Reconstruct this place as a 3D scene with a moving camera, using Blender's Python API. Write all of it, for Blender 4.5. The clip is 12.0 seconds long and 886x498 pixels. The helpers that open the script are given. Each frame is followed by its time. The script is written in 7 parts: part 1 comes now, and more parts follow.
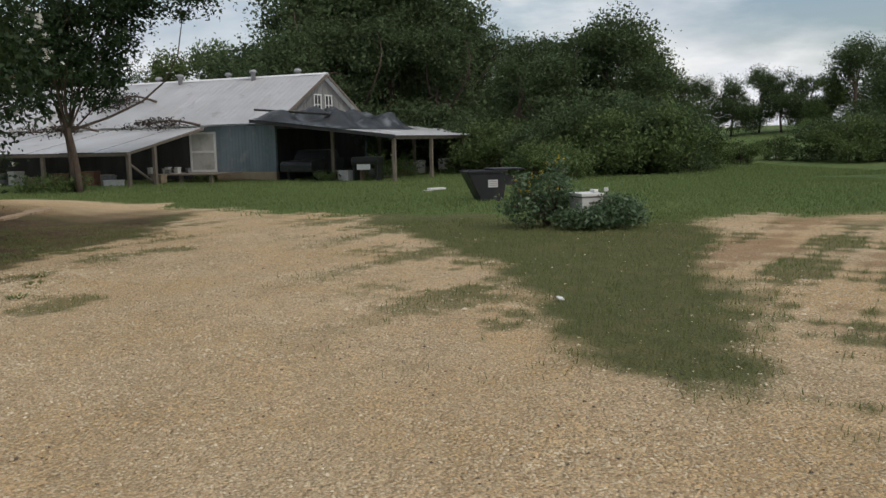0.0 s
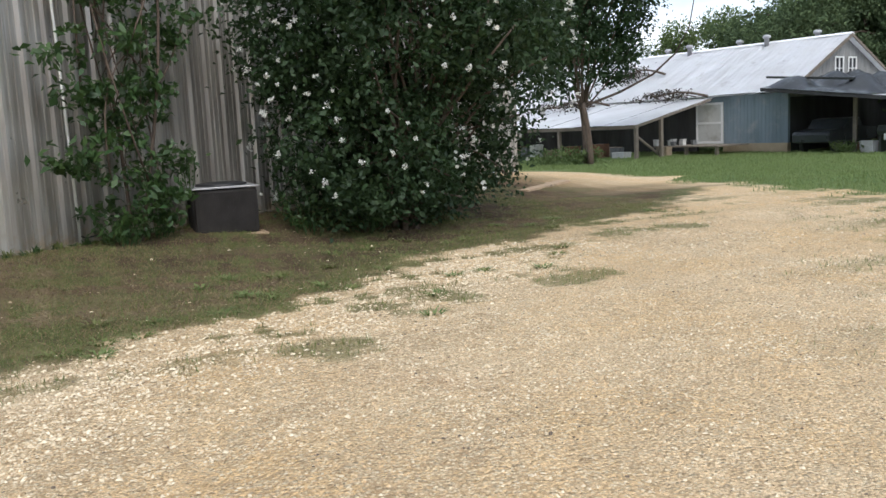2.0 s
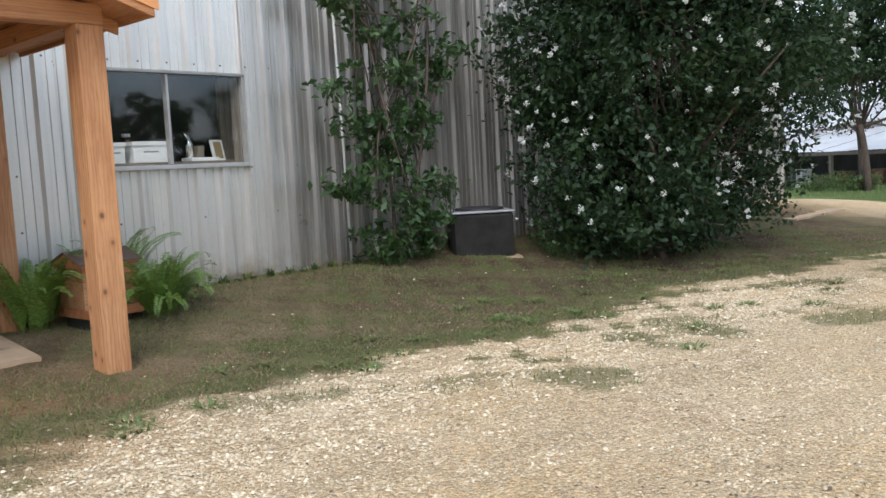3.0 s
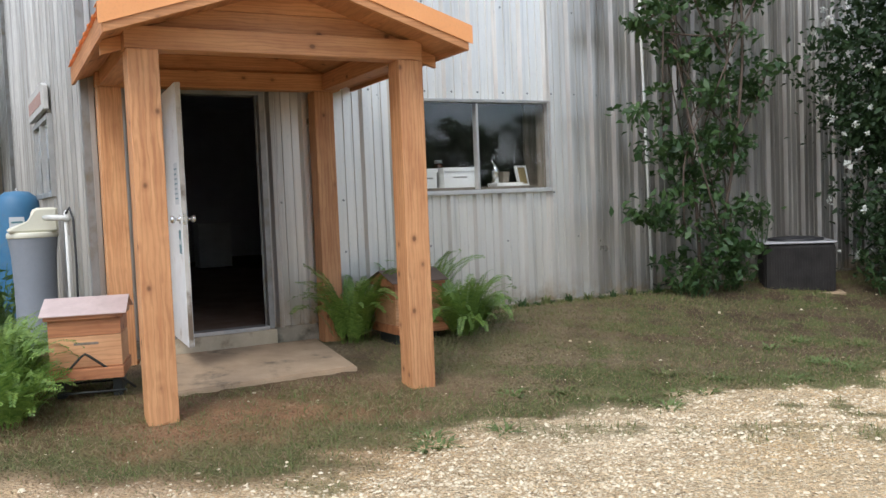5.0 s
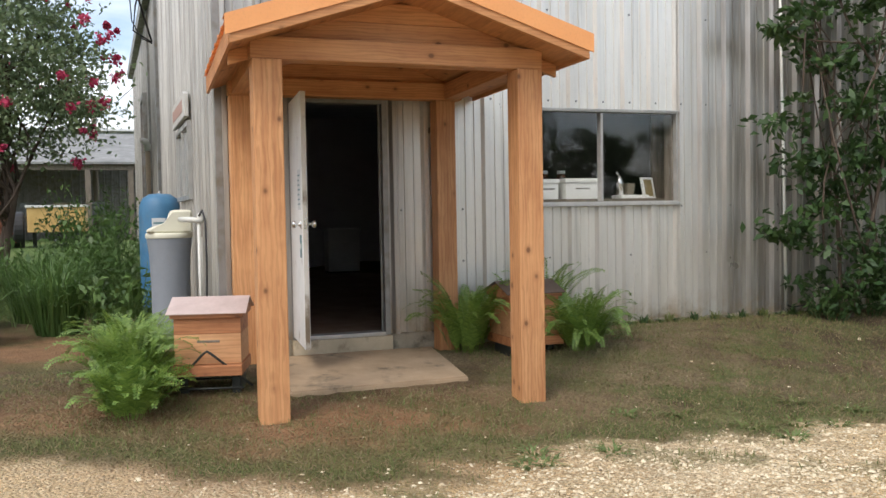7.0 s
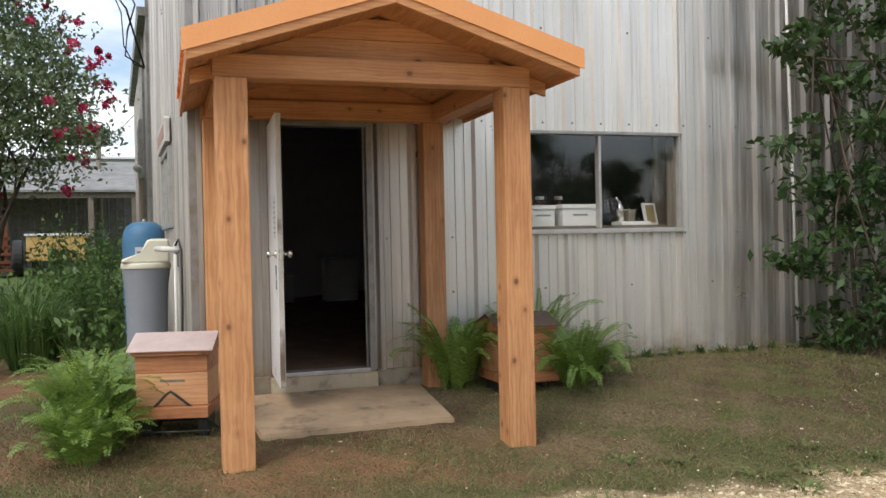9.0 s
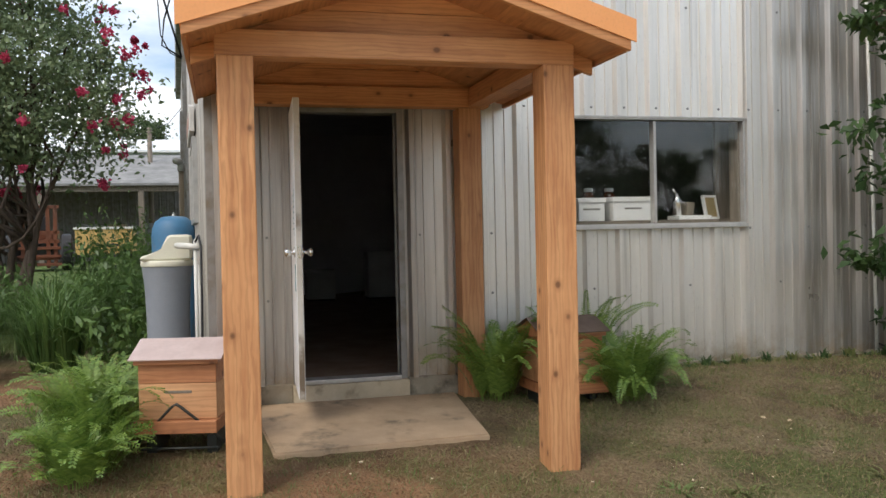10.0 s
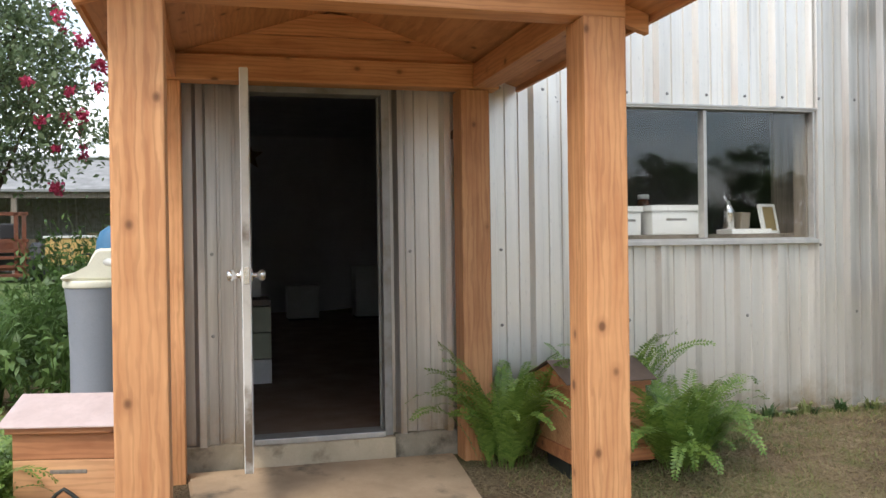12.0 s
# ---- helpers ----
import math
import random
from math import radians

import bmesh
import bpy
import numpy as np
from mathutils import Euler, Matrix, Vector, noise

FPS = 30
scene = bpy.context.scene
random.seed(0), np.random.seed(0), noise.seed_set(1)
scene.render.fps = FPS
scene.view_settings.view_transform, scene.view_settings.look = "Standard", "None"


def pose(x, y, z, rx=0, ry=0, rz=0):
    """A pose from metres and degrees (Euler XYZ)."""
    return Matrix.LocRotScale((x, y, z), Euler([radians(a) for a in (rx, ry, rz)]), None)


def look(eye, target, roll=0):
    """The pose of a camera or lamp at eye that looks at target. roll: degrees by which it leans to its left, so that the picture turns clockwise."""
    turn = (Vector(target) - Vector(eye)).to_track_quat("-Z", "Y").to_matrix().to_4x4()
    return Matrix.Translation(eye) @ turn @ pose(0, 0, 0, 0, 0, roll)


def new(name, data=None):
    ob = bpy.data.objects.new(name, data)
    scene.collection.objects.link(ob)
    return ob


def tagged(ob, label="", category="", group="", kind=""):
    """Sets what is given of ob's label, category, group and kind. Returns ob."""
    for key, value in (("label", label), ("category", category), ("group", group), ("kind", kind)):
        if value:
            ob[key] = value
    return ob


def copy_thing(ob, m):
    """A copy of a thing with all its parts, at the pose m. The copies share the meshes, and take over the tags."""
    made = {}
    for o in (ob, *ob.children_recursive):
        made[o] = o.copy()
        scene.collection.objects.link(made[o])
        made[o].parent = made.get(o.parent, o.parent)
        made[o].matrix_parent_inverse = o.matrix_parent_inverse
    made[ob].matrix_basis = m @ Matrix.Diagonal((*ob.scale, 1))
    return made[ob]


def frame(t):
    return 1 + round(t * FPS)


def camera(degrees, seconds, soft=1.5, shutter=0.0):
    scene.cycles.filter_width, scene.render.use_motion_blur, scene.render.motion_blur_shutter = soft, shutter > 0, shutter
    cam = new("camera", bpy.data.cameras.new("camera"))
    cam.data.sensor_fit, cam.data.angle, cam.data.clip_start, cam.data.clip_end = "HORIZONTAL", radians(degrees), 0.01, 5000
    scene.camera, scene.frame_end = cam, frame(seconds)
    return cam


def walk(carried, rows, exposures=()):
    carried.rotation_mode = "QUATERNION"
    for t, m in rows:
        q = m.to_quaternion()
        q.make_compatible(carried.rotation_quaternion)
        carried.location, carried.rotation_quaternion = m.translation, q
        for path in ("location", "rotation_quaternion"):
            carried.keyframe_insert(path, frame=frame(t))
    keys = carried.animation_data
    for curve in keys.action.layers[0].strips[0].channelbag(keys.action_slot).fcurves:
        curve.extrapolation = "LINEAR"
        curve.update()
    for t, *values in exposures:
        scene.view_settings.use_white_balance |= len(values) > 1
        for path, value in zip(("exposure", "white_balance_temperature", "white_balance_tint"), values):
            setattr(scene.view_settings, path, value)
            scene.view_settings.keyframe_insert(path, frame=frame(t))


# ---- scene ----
cam = camera(54.4, 12.0)
PATH = [
    (0, (0.31, -0.15, 1.302), (0.509, 1.824, 1.053), -1.3),
    (0.5, (0.228, -0.104, 1.308), (0.174, 1.876, 1.03), -1.5),
    (1, (0.153, -0.03, 1.295), (-0.101, 1.93, 0.989), -1.7),
    (1.5, (0.092, 0.034, 1.307), (-0.485, 1.926, 1.014), -3.0),
    (2, (0.085, 0.11, 1.345), (-0.806, 1.88, 1.07), -2.75),
    (2.5, (0.08, 0.09, 1.39), (-1.072, 1.704, 1.131), -2.65),
    (3, (0.03, 0.055, 1.378), (-1.328, 1.509, 1.185), -2.85),
    (3.5, (0.025, 0.016, 1.364), (-1.52, 1.275, 1.194), -3.3),
    (3.7, (0.024, 0.01, 1.36), (-1.567, 1.211, 1.197), -3.2),
    (5.3, (-0.1, 0.105, 1.42), (-1.898, 0.974, 1.316), -2.6),
    (5.5, (-0.157, 0.109, 1.409), (-1.97, 0.948, 1.307), -2.9),
    (6, (-0.135, 0.109, 1.404), (-1.974, 0.889, 1.301), -2.9),
    (6.5, (-0.088, 0.16, 1.411), (-1.945, 0.896, 1.323), -2.2),
    (7, (-0.051, 0.237, 1.418), (-1.945, 0.876, 1.337), -1.0),
    (7.2, (-0.052, 0.282, 1.432), (-1.966, 0.857, 1.348), -1.0),
    (9, (-0.4, 0.567, 1.43), (-2.303, 1.182, 1.411), -1.2),
    (9.5, (-0.655, 0.74, 1.447), (-2.586, 1.261, 1.426), -2.1),
    (10, (-0.956, 0.88, 1.459), (-2.894, 1.375, 1.425), -1.2),
    (10.5, (-1.314, 0.937, 1.444), (-3.233, 1.502, 1.449), -0.6),
    (11, (-1.659, 1.086, 1.465), (-3.603, 1.557, 1.471), -0.5),
    (11.5, (-2.002, 1.196, 1.462), (-3.949, 1.651, 1.465), -0.2),
    (12, (-2.383, 1.24, 1.5), (-4.318, 1.745, 1.489), -0.8),
]
walk(cam, [(t, look(eye, target, roll)) for t, eye, target, roll in PATH],
     exposures=[(0.0, -0.18, 6800, 10), (0.5, 0.28, 6700, 10), (1.0, 0.6, 6600, 10), (1.5, 0.70, 6400, 10), (2.0, 0.78, 6250, 10), (2.5, 0.77, 6150, 10), (3.0, 0.78, 5950, 10), (3.5, 0.8, 5450, 10), (3.7, 0.8, 5450, 10),
                (5.3, 0.85, 6250, 10), (6.0, 0.87, 6450, 10), (7.0, 0.8, 6600, 10), (9.0, 0.65, 6650, 10), (10.0, 0.65, 6650, 10), (10.5, 0.65, 6650, 10), (11.0, 0.8, 6600, 10), (12.0, 1.12, 6450, 10)])

# ---- world and sun ----
SUN_EL, SUN_AZ = 50.0, 138.0        # degrees; azimuth from +y towards +x
world = bpy.data.worlds.new("world")
scene.world = world
world.use_nodes = True
wn, wl = world.node_tree.nodes, world.node_tree.links
wn.clear()
w_out = wn.new("ShaderNodeOutputWorld")
w_bg = wn.new("ShaderNodeBackground")
w_sky = wn.new("ShaderNodeTexSky")
w_sky.sky_type = "NISHITA"
w_sky.sun_disc = False
w_sky.sun_elevation = radians(SUN_EL)
w_sky.sun_rotation = radians(SUN_AZ)
w_sky.dust_density = 2.0
w_co = wn.new("ShaderNodeTexCoord")
w_map = wn.new("ShaderNodeMapping")
w_map.inputs["Scale"].default_value = (1.0, 1.0, 3.2)
w_noise = wn.new("ShaderNodeTexNoise")
w_noise.inputs["Scale"].default_value = 2.6
w_noise.inputs["Detail"].default_value = 7.0
w_noise.inputs["Roughness"].default_value = 0.55
w_ramp = wn.new("ShaderNodeValToRGB")
w_ramp.color_ramp.elements[0].position = 0.40
w_ramp.color_ramp.elements[1].position = 0.60
w_mix = wn.new("ShaderNodeMix")
w_mix.data_type = "RGBA"
w_cloud = wn.new("ShaderNodeTexNoise")
w_cloud.inputs["Scale"].default_value = 4.5
w_cloud.inputs["Detail"].default_value = 5.0
w_shade = wn.new("ShaderNodeValToRGB")
w_shade.color_ramp.elements[0].position = 0.35
w_shade.color_ramp.elements[0].color = (4.9, 5.4, 6.3, 1)
w_shade.color_ramp.elements[1].position = 0.62
w_shade.color_ramp.elements[1].color = (9.0, 9.2, 9.5, 1)
wl.new(w_co.outputs["Generated"], w_map.inputs["Vector"])
wl.new(w_map.outputs["Vector"], w_noise.inputs["Vector"])
wl.new(w_map.outputs["Vector"], w_cloud.inputs["Vector"])
wl.new(w_noise.outputs["Fac"], w_ramp.inputs["Fac"])
wl.new(w_cloud.outputs["Fac"], w_shade.inputs["Fac"])
wl.new(w_ramp.outputs["Color"], w_mix.inputs["Factor"])
wl.new(w_sky.outputs["Color"], w_mix.inputs["A"])
wl.new(w_shade.outputs["Color"], w_mix.inputs["B"])
wl.new(w_mix.outputs["Result"], w_bg.inputs["Color"])
w_bg.inputs["Strength"].default_value = 0.13
wl.new(w_bg.outputs["Background"], w_out.inputs["Surface"])

sun_data = bpy.data.lights.new("sun", "SUN")
sun_data.energy, sun_data.angle, sun_data.color = 1.0, radians(24), (1.0, 0.95, 0.87)
sun = new("sun", sun_data)
s_dir = Vector((math.cos(radians(SUN_EL)) * math.sin(radians(SUN_AZ)), math.cos(radians(SUN_EL)) * math.cos(radians(SUN_AZ)), math.sin(radians(SUN_EL))))
sun.matrix_world = look(s_dir * 60, (0, 0, 0))


# ---- materials ----
def mix_node(nt, fac, a, b):
    m = nt.nodes.new("ShaderNodeMix")
    m.data_type = "RGBA"
    for key, value in (("Factor", fac), ("A", a), ("B", b)):
        if hasattr(value, "is_output"):
            nt.links.new(value, m.inputs[key])
        else:
            m.inputs[key].default_value = value if key == "Factor" else (*value, 1)
    return m.outputs["Result"]


def noise_node(nt, vec, scale, detail=4.0, rough=0.55, stretch=None):
    if stretch:
        mp = nt.nodes.new("ShaderNodeMapping")
        mp.inputs["Scale"].default_value = stretch
        nt.links.new(vec, mp.inputs["Vector"])
        vec = mp.outputs["Vector"]
    n = nt.nodes.new("ShaderNodeTexNoise")
    n.inputs["Scale"].default_value = scale
    n.inputs["Detail"].default_value = detail
    n.inputs["Roughness"].default_value = rough
    nt.links.new(vec, n.inputs["Vector"])
    return n.outputs["Fac"]


def ramp_node(nt, fac, p0, p1, v0=0.0, v1=1.0):
    r = nt.nodes.new("ShaderNodeMapRange")
    r.inputs["From Min"].default_value, r.inputs["From Max"].default_value = p0, p1
    r.inputs["To Min"].default_value, r.inputs["To Max"].default_value = v0, v1
    nt.links.new(fac, r.inputs["Value"])
    return r.outputs["Result"]


def start_mat(name):
    m = bpy.data.materials.new(name)
    m.use_nodes = True
    nt = m.node_tree
    return m, nt, nt.nodes["Principled BSDF"]


def coords(nt, world_space=False):
    if world_space:
        return nt.nodes.new("ShaderNodeNewGeometry").outputs["Position"]
    return nt.nodes.new("ShaderNodeTexCoord").outputs["Object"]


def bump_to(nt, bsdf, height, strength, dist=0.01):
    b = nt.nodes.new("ShaderNodeBump")
    b.inputs["Strength"].default_value, b.inputs["Distance"].default_value = strength, dist
    nt.links.new(height, b.inputs["Height"])
    nt.links.new(b.outputs["Normal"], bsdf.inputs["Normal"])


def random_shift(nt, col, amount):
    """Brightness that differs a little from object to object."""
    info = nt.nodes.new("ShaderNodeObjectInfo")
    hsv = nt.nodes.new("ShaderNodeHueSaturation")
    nt.links.new(ramp_node(nt, info.outputs["Random"], 0, 1, 1 - amount, 1 + amount), hsv.inputs["Value"])
    nt.links.new(col, hsv.inputs["Color"])
    return hsv.outputs["Color"]


def surface(name, a, b, rough=0.7, metal=0.0, scale=8.0, fine=60.0, bump=0.3, dist=0.004, stretch=None, dirt=None, dirt_scale=1.5, dirt_at=(0.52, 0.7), shift=0.0, rough_var=0.12):
    """Two tones at two scales, a layer of dirt, fine relief."""
    m, nt, bs = start_mat(name)
    v = coords(nt)
    n1 = noise_node(nt, v, scale, 5, 0.6, stretch)
    n2 = noise_node(nt, v, fine, 4, 0.6, stretch)
    col = mix_node(nt, ramp_node(nt, n1, 0.32, 0.68), a, b)
    dark = tuple(c * 0.72 for c in a)
    col = mix_node(nt, ramp_node(nt, n2, 0.5, 0.85, 0.0, 0.5), col, dark)
    if dirt:
        col = mix_node(nt, ramp_node(nt, noise_node(nt, v, dirt_scale, 7, 0.65), *dirt_at), col, dirt)
    if shift:
        col = random_shift(nt, col, shift)
    nt.links.new(col, bs.inputs["Base Color"])
    nt.links.new(ramp_node(nt, n1, 0.3, 0.7, rough - rough_var, min(1, rough + rough_var)), bs.inputs["Roughness"])
    bs.inputs["Metallic"].default_value = metal
    bump_to(nt, bs, n2, bump, dist)
    return m


def wood(name, light, dark, knots=True, axis=2, rough=0.62, shift=0.10):
    """Sawn boards: grain along one axis, knots, board-to-board shade."""
    m, nt, bs = start_mat(name)
    v = coords(nt)
    info = nt.nodes.new("ShaderNodeObjectInfo")
    off = nt.nodes.new("ShaderNodeVectorMath")
    off.operation = "ADD"
    comb = nt.nodes.new("ShaderNodeCombineXYZ")
    for k in ("X", "Y", "Z"):
        nt.links.new(ramp_node(nt, info.outputs["Random"], 0, 1, 0, 9), comb.inputs[k])
    nt.links.new(v, off.inputs[0])
    nt.links.new(comb.outputs["Vector"], off.inputs[1])
    v = off.outputs["Vector"]
    st = [1.0, 1.0, 1.0]
    st[axis] = 0.07
    g1 = noise_node(nt, v, 26, 4, 0.55, tuple(st))
    st2 = [1.0, 1.0, 1.0]
    st2[axis] = 0.16
    swirl = nt.nodes.new("ShaderNodeTexWave")
    swirl.wave_type = "RINGS"
    swirl.rings_direction = "XYZ"[axis]
    swirl.inputs["Scale"].default_value = 15.0
    swirl.inputs["Distortion"].default_value = 7.0
    swirl.inputs["Detail"].default_value = 3.0
    swirl.inputs["Detail Scale"].default_value = 1.6
    mp = nt.nodes.new("ShaderNodeMapping")
    mp.inputs["Scale"].default_value = tuple(st2)
    nt.links.new(v, mp.inputs["Vector"])
    nt.links.new(mp.outputs["Vector"], swirl.inputs["Vector"])
    col = mix_node(nt, ramp_node(nt, g1, 0.3, 0.7), light, dark)
    col = mix_node(nt, ramp_node(nt, swirl.outputs["Fac"], 0.50, 0.92, 0.0, 0.44), col, tuple(c * 0.74 for c in dark))
    blot = noise_node(nt, v, 2.2, 4, 0.6)
    col = mix_node(nt, ramp_node(nt, blot, 0.45, 0.75, 0, 0.45), col, tuple(min(1, c * 1.18) for c in light))
    if knots:
        st3 = [1.0, 1.0, 1.0]
        st3[axis] = 0.75
        mk = nt.nodes.new("ShaderNodeMapping")
        mk.inputs["Scale"].default_value = tuple(st3)
        nt.links.new(v, mk.inputs["Vector"])
        vo = nt.nodes.new("ShaderNodeTexVoronoi")
        vo.inputs["Scale"].default_value = 6.0
        vo.inputs["Randomness"].default_value = 1.0
        nt.links.new(mk.outputs["Vector"], vo.inputs["Vector"])
        col = mix_node(nt, ramp_node(nt, vo.outputs["Distance"], 0.10, 0.24, 0.5, 0.0), col, tuple(c * 0.80 for c in dark))
        col = mix_node(nt, ramp_node(nt, vo.outputs["Distance"], 0.06, 0.12, 0.9, 0.0), col, tuple(c * 0.36 for c in dark))
    col = random_shift(nt, col, shift)
    nt.links.new(col, bs.inputs["Base Color"])
    bs.inputs["Roughness"].default_value = rough
    bump_to(nt, bs, g1, 0.25, 0.003)
    return m


def leaf_mat(name, a, b, c=None, rough=0.45):
    """Leaves: each one its own green, light passing through."""
    m, nt, bs = start_mat(name)
    geo = nt.nodes.new("ShaderNodeNewGeometry")
    col = mix_node(nt, geo.outputs["Random Per Island"], a, b)
    big = noise_node(nt, geo.outputs["Position"], 0.7, 3)
    col = mix_node(nt, ramp_node(nt, big, 0.4, 0.7, 0, 0.6), col, c or tuple(x * 0.6 for x in a))
    nt.links.new(col, bs.inputs["Base Color"])
    bs.inputs["Roughness"].default_value = rough
    tr = nt.nodes.new("ShaderNodeBsdfTranslucent")
    nt.links.new(col, tr.inputs["Color"])
    mx = nt.nodes.new("ShaderNodeMixShader")
    mx.inputs["Fac"].default_value = 0.3
    out = nt.nodes["Material Output"]
    nt.links.new(bs.outputs["BSDF"], mx.inputs[1])
    nt.links.new(tr.outputs["BSDF"], mx.inputs[2])
    nt.links.new(mx.outputs["Shader"], out.inputs["Surface"])
    return m


def plain(name, col, rough=0.5, metal=0.0):
    m, nt, bs = start_mat(name)
    v = coords(nt)
    n = noise_node(nt, v, 30, 5, 0.6)
    c = mix_node(nt, ramp_node(nt, n, 0.4, 0.75, 0, 0.4), col, tuple(x * 0.75 for x in col))
    nt.links.new(c, bs.inputs["Base Color"])
    bs.inputs["Roughness"].default_value, bs.inputs["Metallic"].default_value = rough, metal
    return m


def siding_mat():
    """Galvanised steel sheet: streaks, spangle, rust at the foot and scuffs."""
    m, nt, bs = start_mat("galvanised_siding")
    v = coords(nt, True)
    streak = noise_node(nt, v, 5.0, 6, 0.65, (1.0, 1.0, 0.07))
    cloudy = noise_node(nt, v, 1.6, 5, 0.6)
    fine = noise_node(nt, v, 45, 4, 0.6, (1.0, 1.0, 0.35))
    col = mix_node(nt, ramp_node(nt, streak, 0.35, 0.68), (0.80, 0.77, 0.715), (0.66, 0.635, 0.585))
    col = mix_node(nt, ramp_node(nt, cloudy, 0.45, 0.75, 0, 0.5), col, (0.70, 0.68, 0.635))
    band = noise_node(nt, v, 16.0, 3, 0.6, (1.0, 1.0, 0.025))
    col = mix_node(nt, ramp_node(nt, band, 0.58, 0.72, 0, 0.38), col, (0.30, 0.285, 0.26))
    col = mix_node(nt, ramp_node(nt, fine, 0.6, 0.8, 0, 0.35), col, (0.27, 0.27, 0.27))
    sep = nt.nodes.new("ShaderNodeSeparateXYZ")
    nt.links.new(v, sep.inputs["Vector"])
    # dirt plus painted-in shade: the porch's about the door, the trees' beyond the window
    dirt_shade_y = nt.nodes.new("ShaderNodeMath")
    dirt_shade_y.operation = "ADD"
    nt.links.new(ramp_node(nt, sep.outputs["Y"], 5.25, 6.0, 0.0, 1.0), dirt_shade_y.inputs[0])
    nt.links.new(ramp_node(nt, sep.outputs["Y"], 2.30, 2.72, 0.9, 0.0), dirt_shade_y.inputs[1])
    dirt_shade_fac = nt.nodes.new("ShaderNodeMath")
    dirt_shade_fac.operation = "MULTIPLY"
    nt.links.new(dirt_shade_y.outputs["Value"], dirt_shade_fac.inputs[0])
    nt.links.new(ramp_node(nt, noise_node(nt, v, 7.0, 5, 0.65, (1.0, 1.0, 0.05)), 0.34, 0.60, 0.35, 0.95), dirt_shade_fac.inputs[1])
    col = mix_node(nt, dirt_shade_fac.outputs["Value"], col, (0.26, 0.24, 0.215))
    foot = ramp_node(nt, sep.outputs["Z"], 0.30, 0.62, 1.0, 0.0)
    mul = nt.nodes.new("ShaderNodeMath")
    mul.operation = "MULTIPLY"
    nt.links.new(foot, mul.inputs[0])
    nt.links.new(ramp_node(nt, noise_node(nt, v, 3.5, 6, 0.7), 0.42, 0.66), mul.inputs[1])
    col = mix_node(nt, mul.outputs["Value"], col, (0.33, 0.24, 0.13))
    col = random_shift(nt, col, 0.09)
    nt.links.new(col, bs.inputs["Base Color"])
    bs.inputs["Metallic"].default_value = 0.62
    nt.links.new(ramp_node(nt, cloudy, 0.3, 0.7, 0.27, 0.42), bs.inputs["Roughness"])
    bump_to(nt, bs, cloudy, 0.15, 0.02)
    return m


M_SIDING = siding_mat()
M_CEDAR_Z = wood("cedar_upright", (0.62, 0.325, 0.145), (0.43, 0.18, 0.07), axis=2, shift=0.16)
M_CEDAR_Y = wood("cedar_beam", (0.60, 0.30, 0.125), (0.44, 0.185, 0.07), axis=1)
M_CEDAR_X = wood("cedar_plank", (0.56, 0.27, 0.115), (0.41, 0.17, 0.065), axis=0)
M_HIVE = wood("hive_cedar", (0.46, 0.20, 0.085), (0.31, 0.115, 0.045), axis=1, shift=0.15)
M_HIVE_PALE = wood("pale_hive_cedar", (0.60, 0.335, 0.165), (0.45, 0.215, 0.095), axis=1, shift=0.1)
M_HIVE_ROOF = surface("weathered_copper_roof", (0.60, 0.47, 0.43), (0.50, 0.38, 0.345), 0.4, 0.2, 6, 40, 0.2, dirt=(0.55, 0.45, 0.42), dirt_scale=3)
M_HIVE_ROOF_D = surface("aged_copper_roof", (0.15, 0.10, 0.075), (0.11, 0.075, 0.06), 0.45, 0.35, 6, 40, 0.2)
M_ORANGE = surface("orange_roof_paint", (0.80, 0.36, 0.13), (0.76, 0.33, 0.12), 0.42, 0.0, 3, 70, 0.05)
M_CONC = surface("worn_concrete", (0.46, 0.335, 0.215), (0.36, 0.26, 0.165), 0.9, 0.0, 4, 70, 0.4, dirt=(0.13, 0.105, 0.07), dirt_scale=3.0, dirt_at=(0.55, 0.72))
M_SILL = surface("dirty_concrete_kerb", (0.36, 0.315, 0.24), (0.27, 0.235, 0.175), 0.9, 0.0, 7, 60, 0.4, dirt=(0.10, 0.085, 0.06), dirt_scale=5.0, dirt_at=(0.5, 0.68))
M_DOOR = surface("white_door_paint", (0.82, 0.82, 0.80), (0.76, 0.76, 0.74), 0.5, 0.0, 5, 50, 0.1, dirt=(0.38, 0.33, 0.26), dirt_scale=4.0, dirt_at=(0.6, 0.75))
M_FRAME = surface("grey_metal_frame", (0.29, 0.285, 0.27), (0.20, 0.195, 0.185), 0.5, 0.3, 6, 60, 0.1, dirt=(0.2, 0.17, 0.12), dirt_scale=6)
M_ALU = surface("aluminium_frame", (0.52, 0.51, 0.48), (0.40, 0.39, 0.37), 0.4, 0.5, 9, 80, 0.1)
M_CHROME = plain("satin_chrome", (0.72, 0.71, 0.69), 0.22, 1.0)
M_DARK = surface("dark_interior_paint", (0.72, 0.71, 0.72), (0.64, 0.63, 0.64), 0.9, 0.0, 3, 40, 0.1)
M_FLOOR_IN = surface("brown_interior_floor", (0.26, 0.175, 0.115), (0.18, 0.12, 0.08), 0.6, 0.0, 3, 40, 0.2)
M_WHITE = surface("white_painted_wood", (0.78, 0.78, 0.76), (0.70, 0.70, 0.68), 0.5, 0.0, 5, 50, 0.1)
M_GREY_PL = surface("grey_plastic", (0.25, 0.27, 0.30), (0.22, 0.24, 0.27), 0.5, 0.0, 4, 80, 0.08, rough_var=0.05)
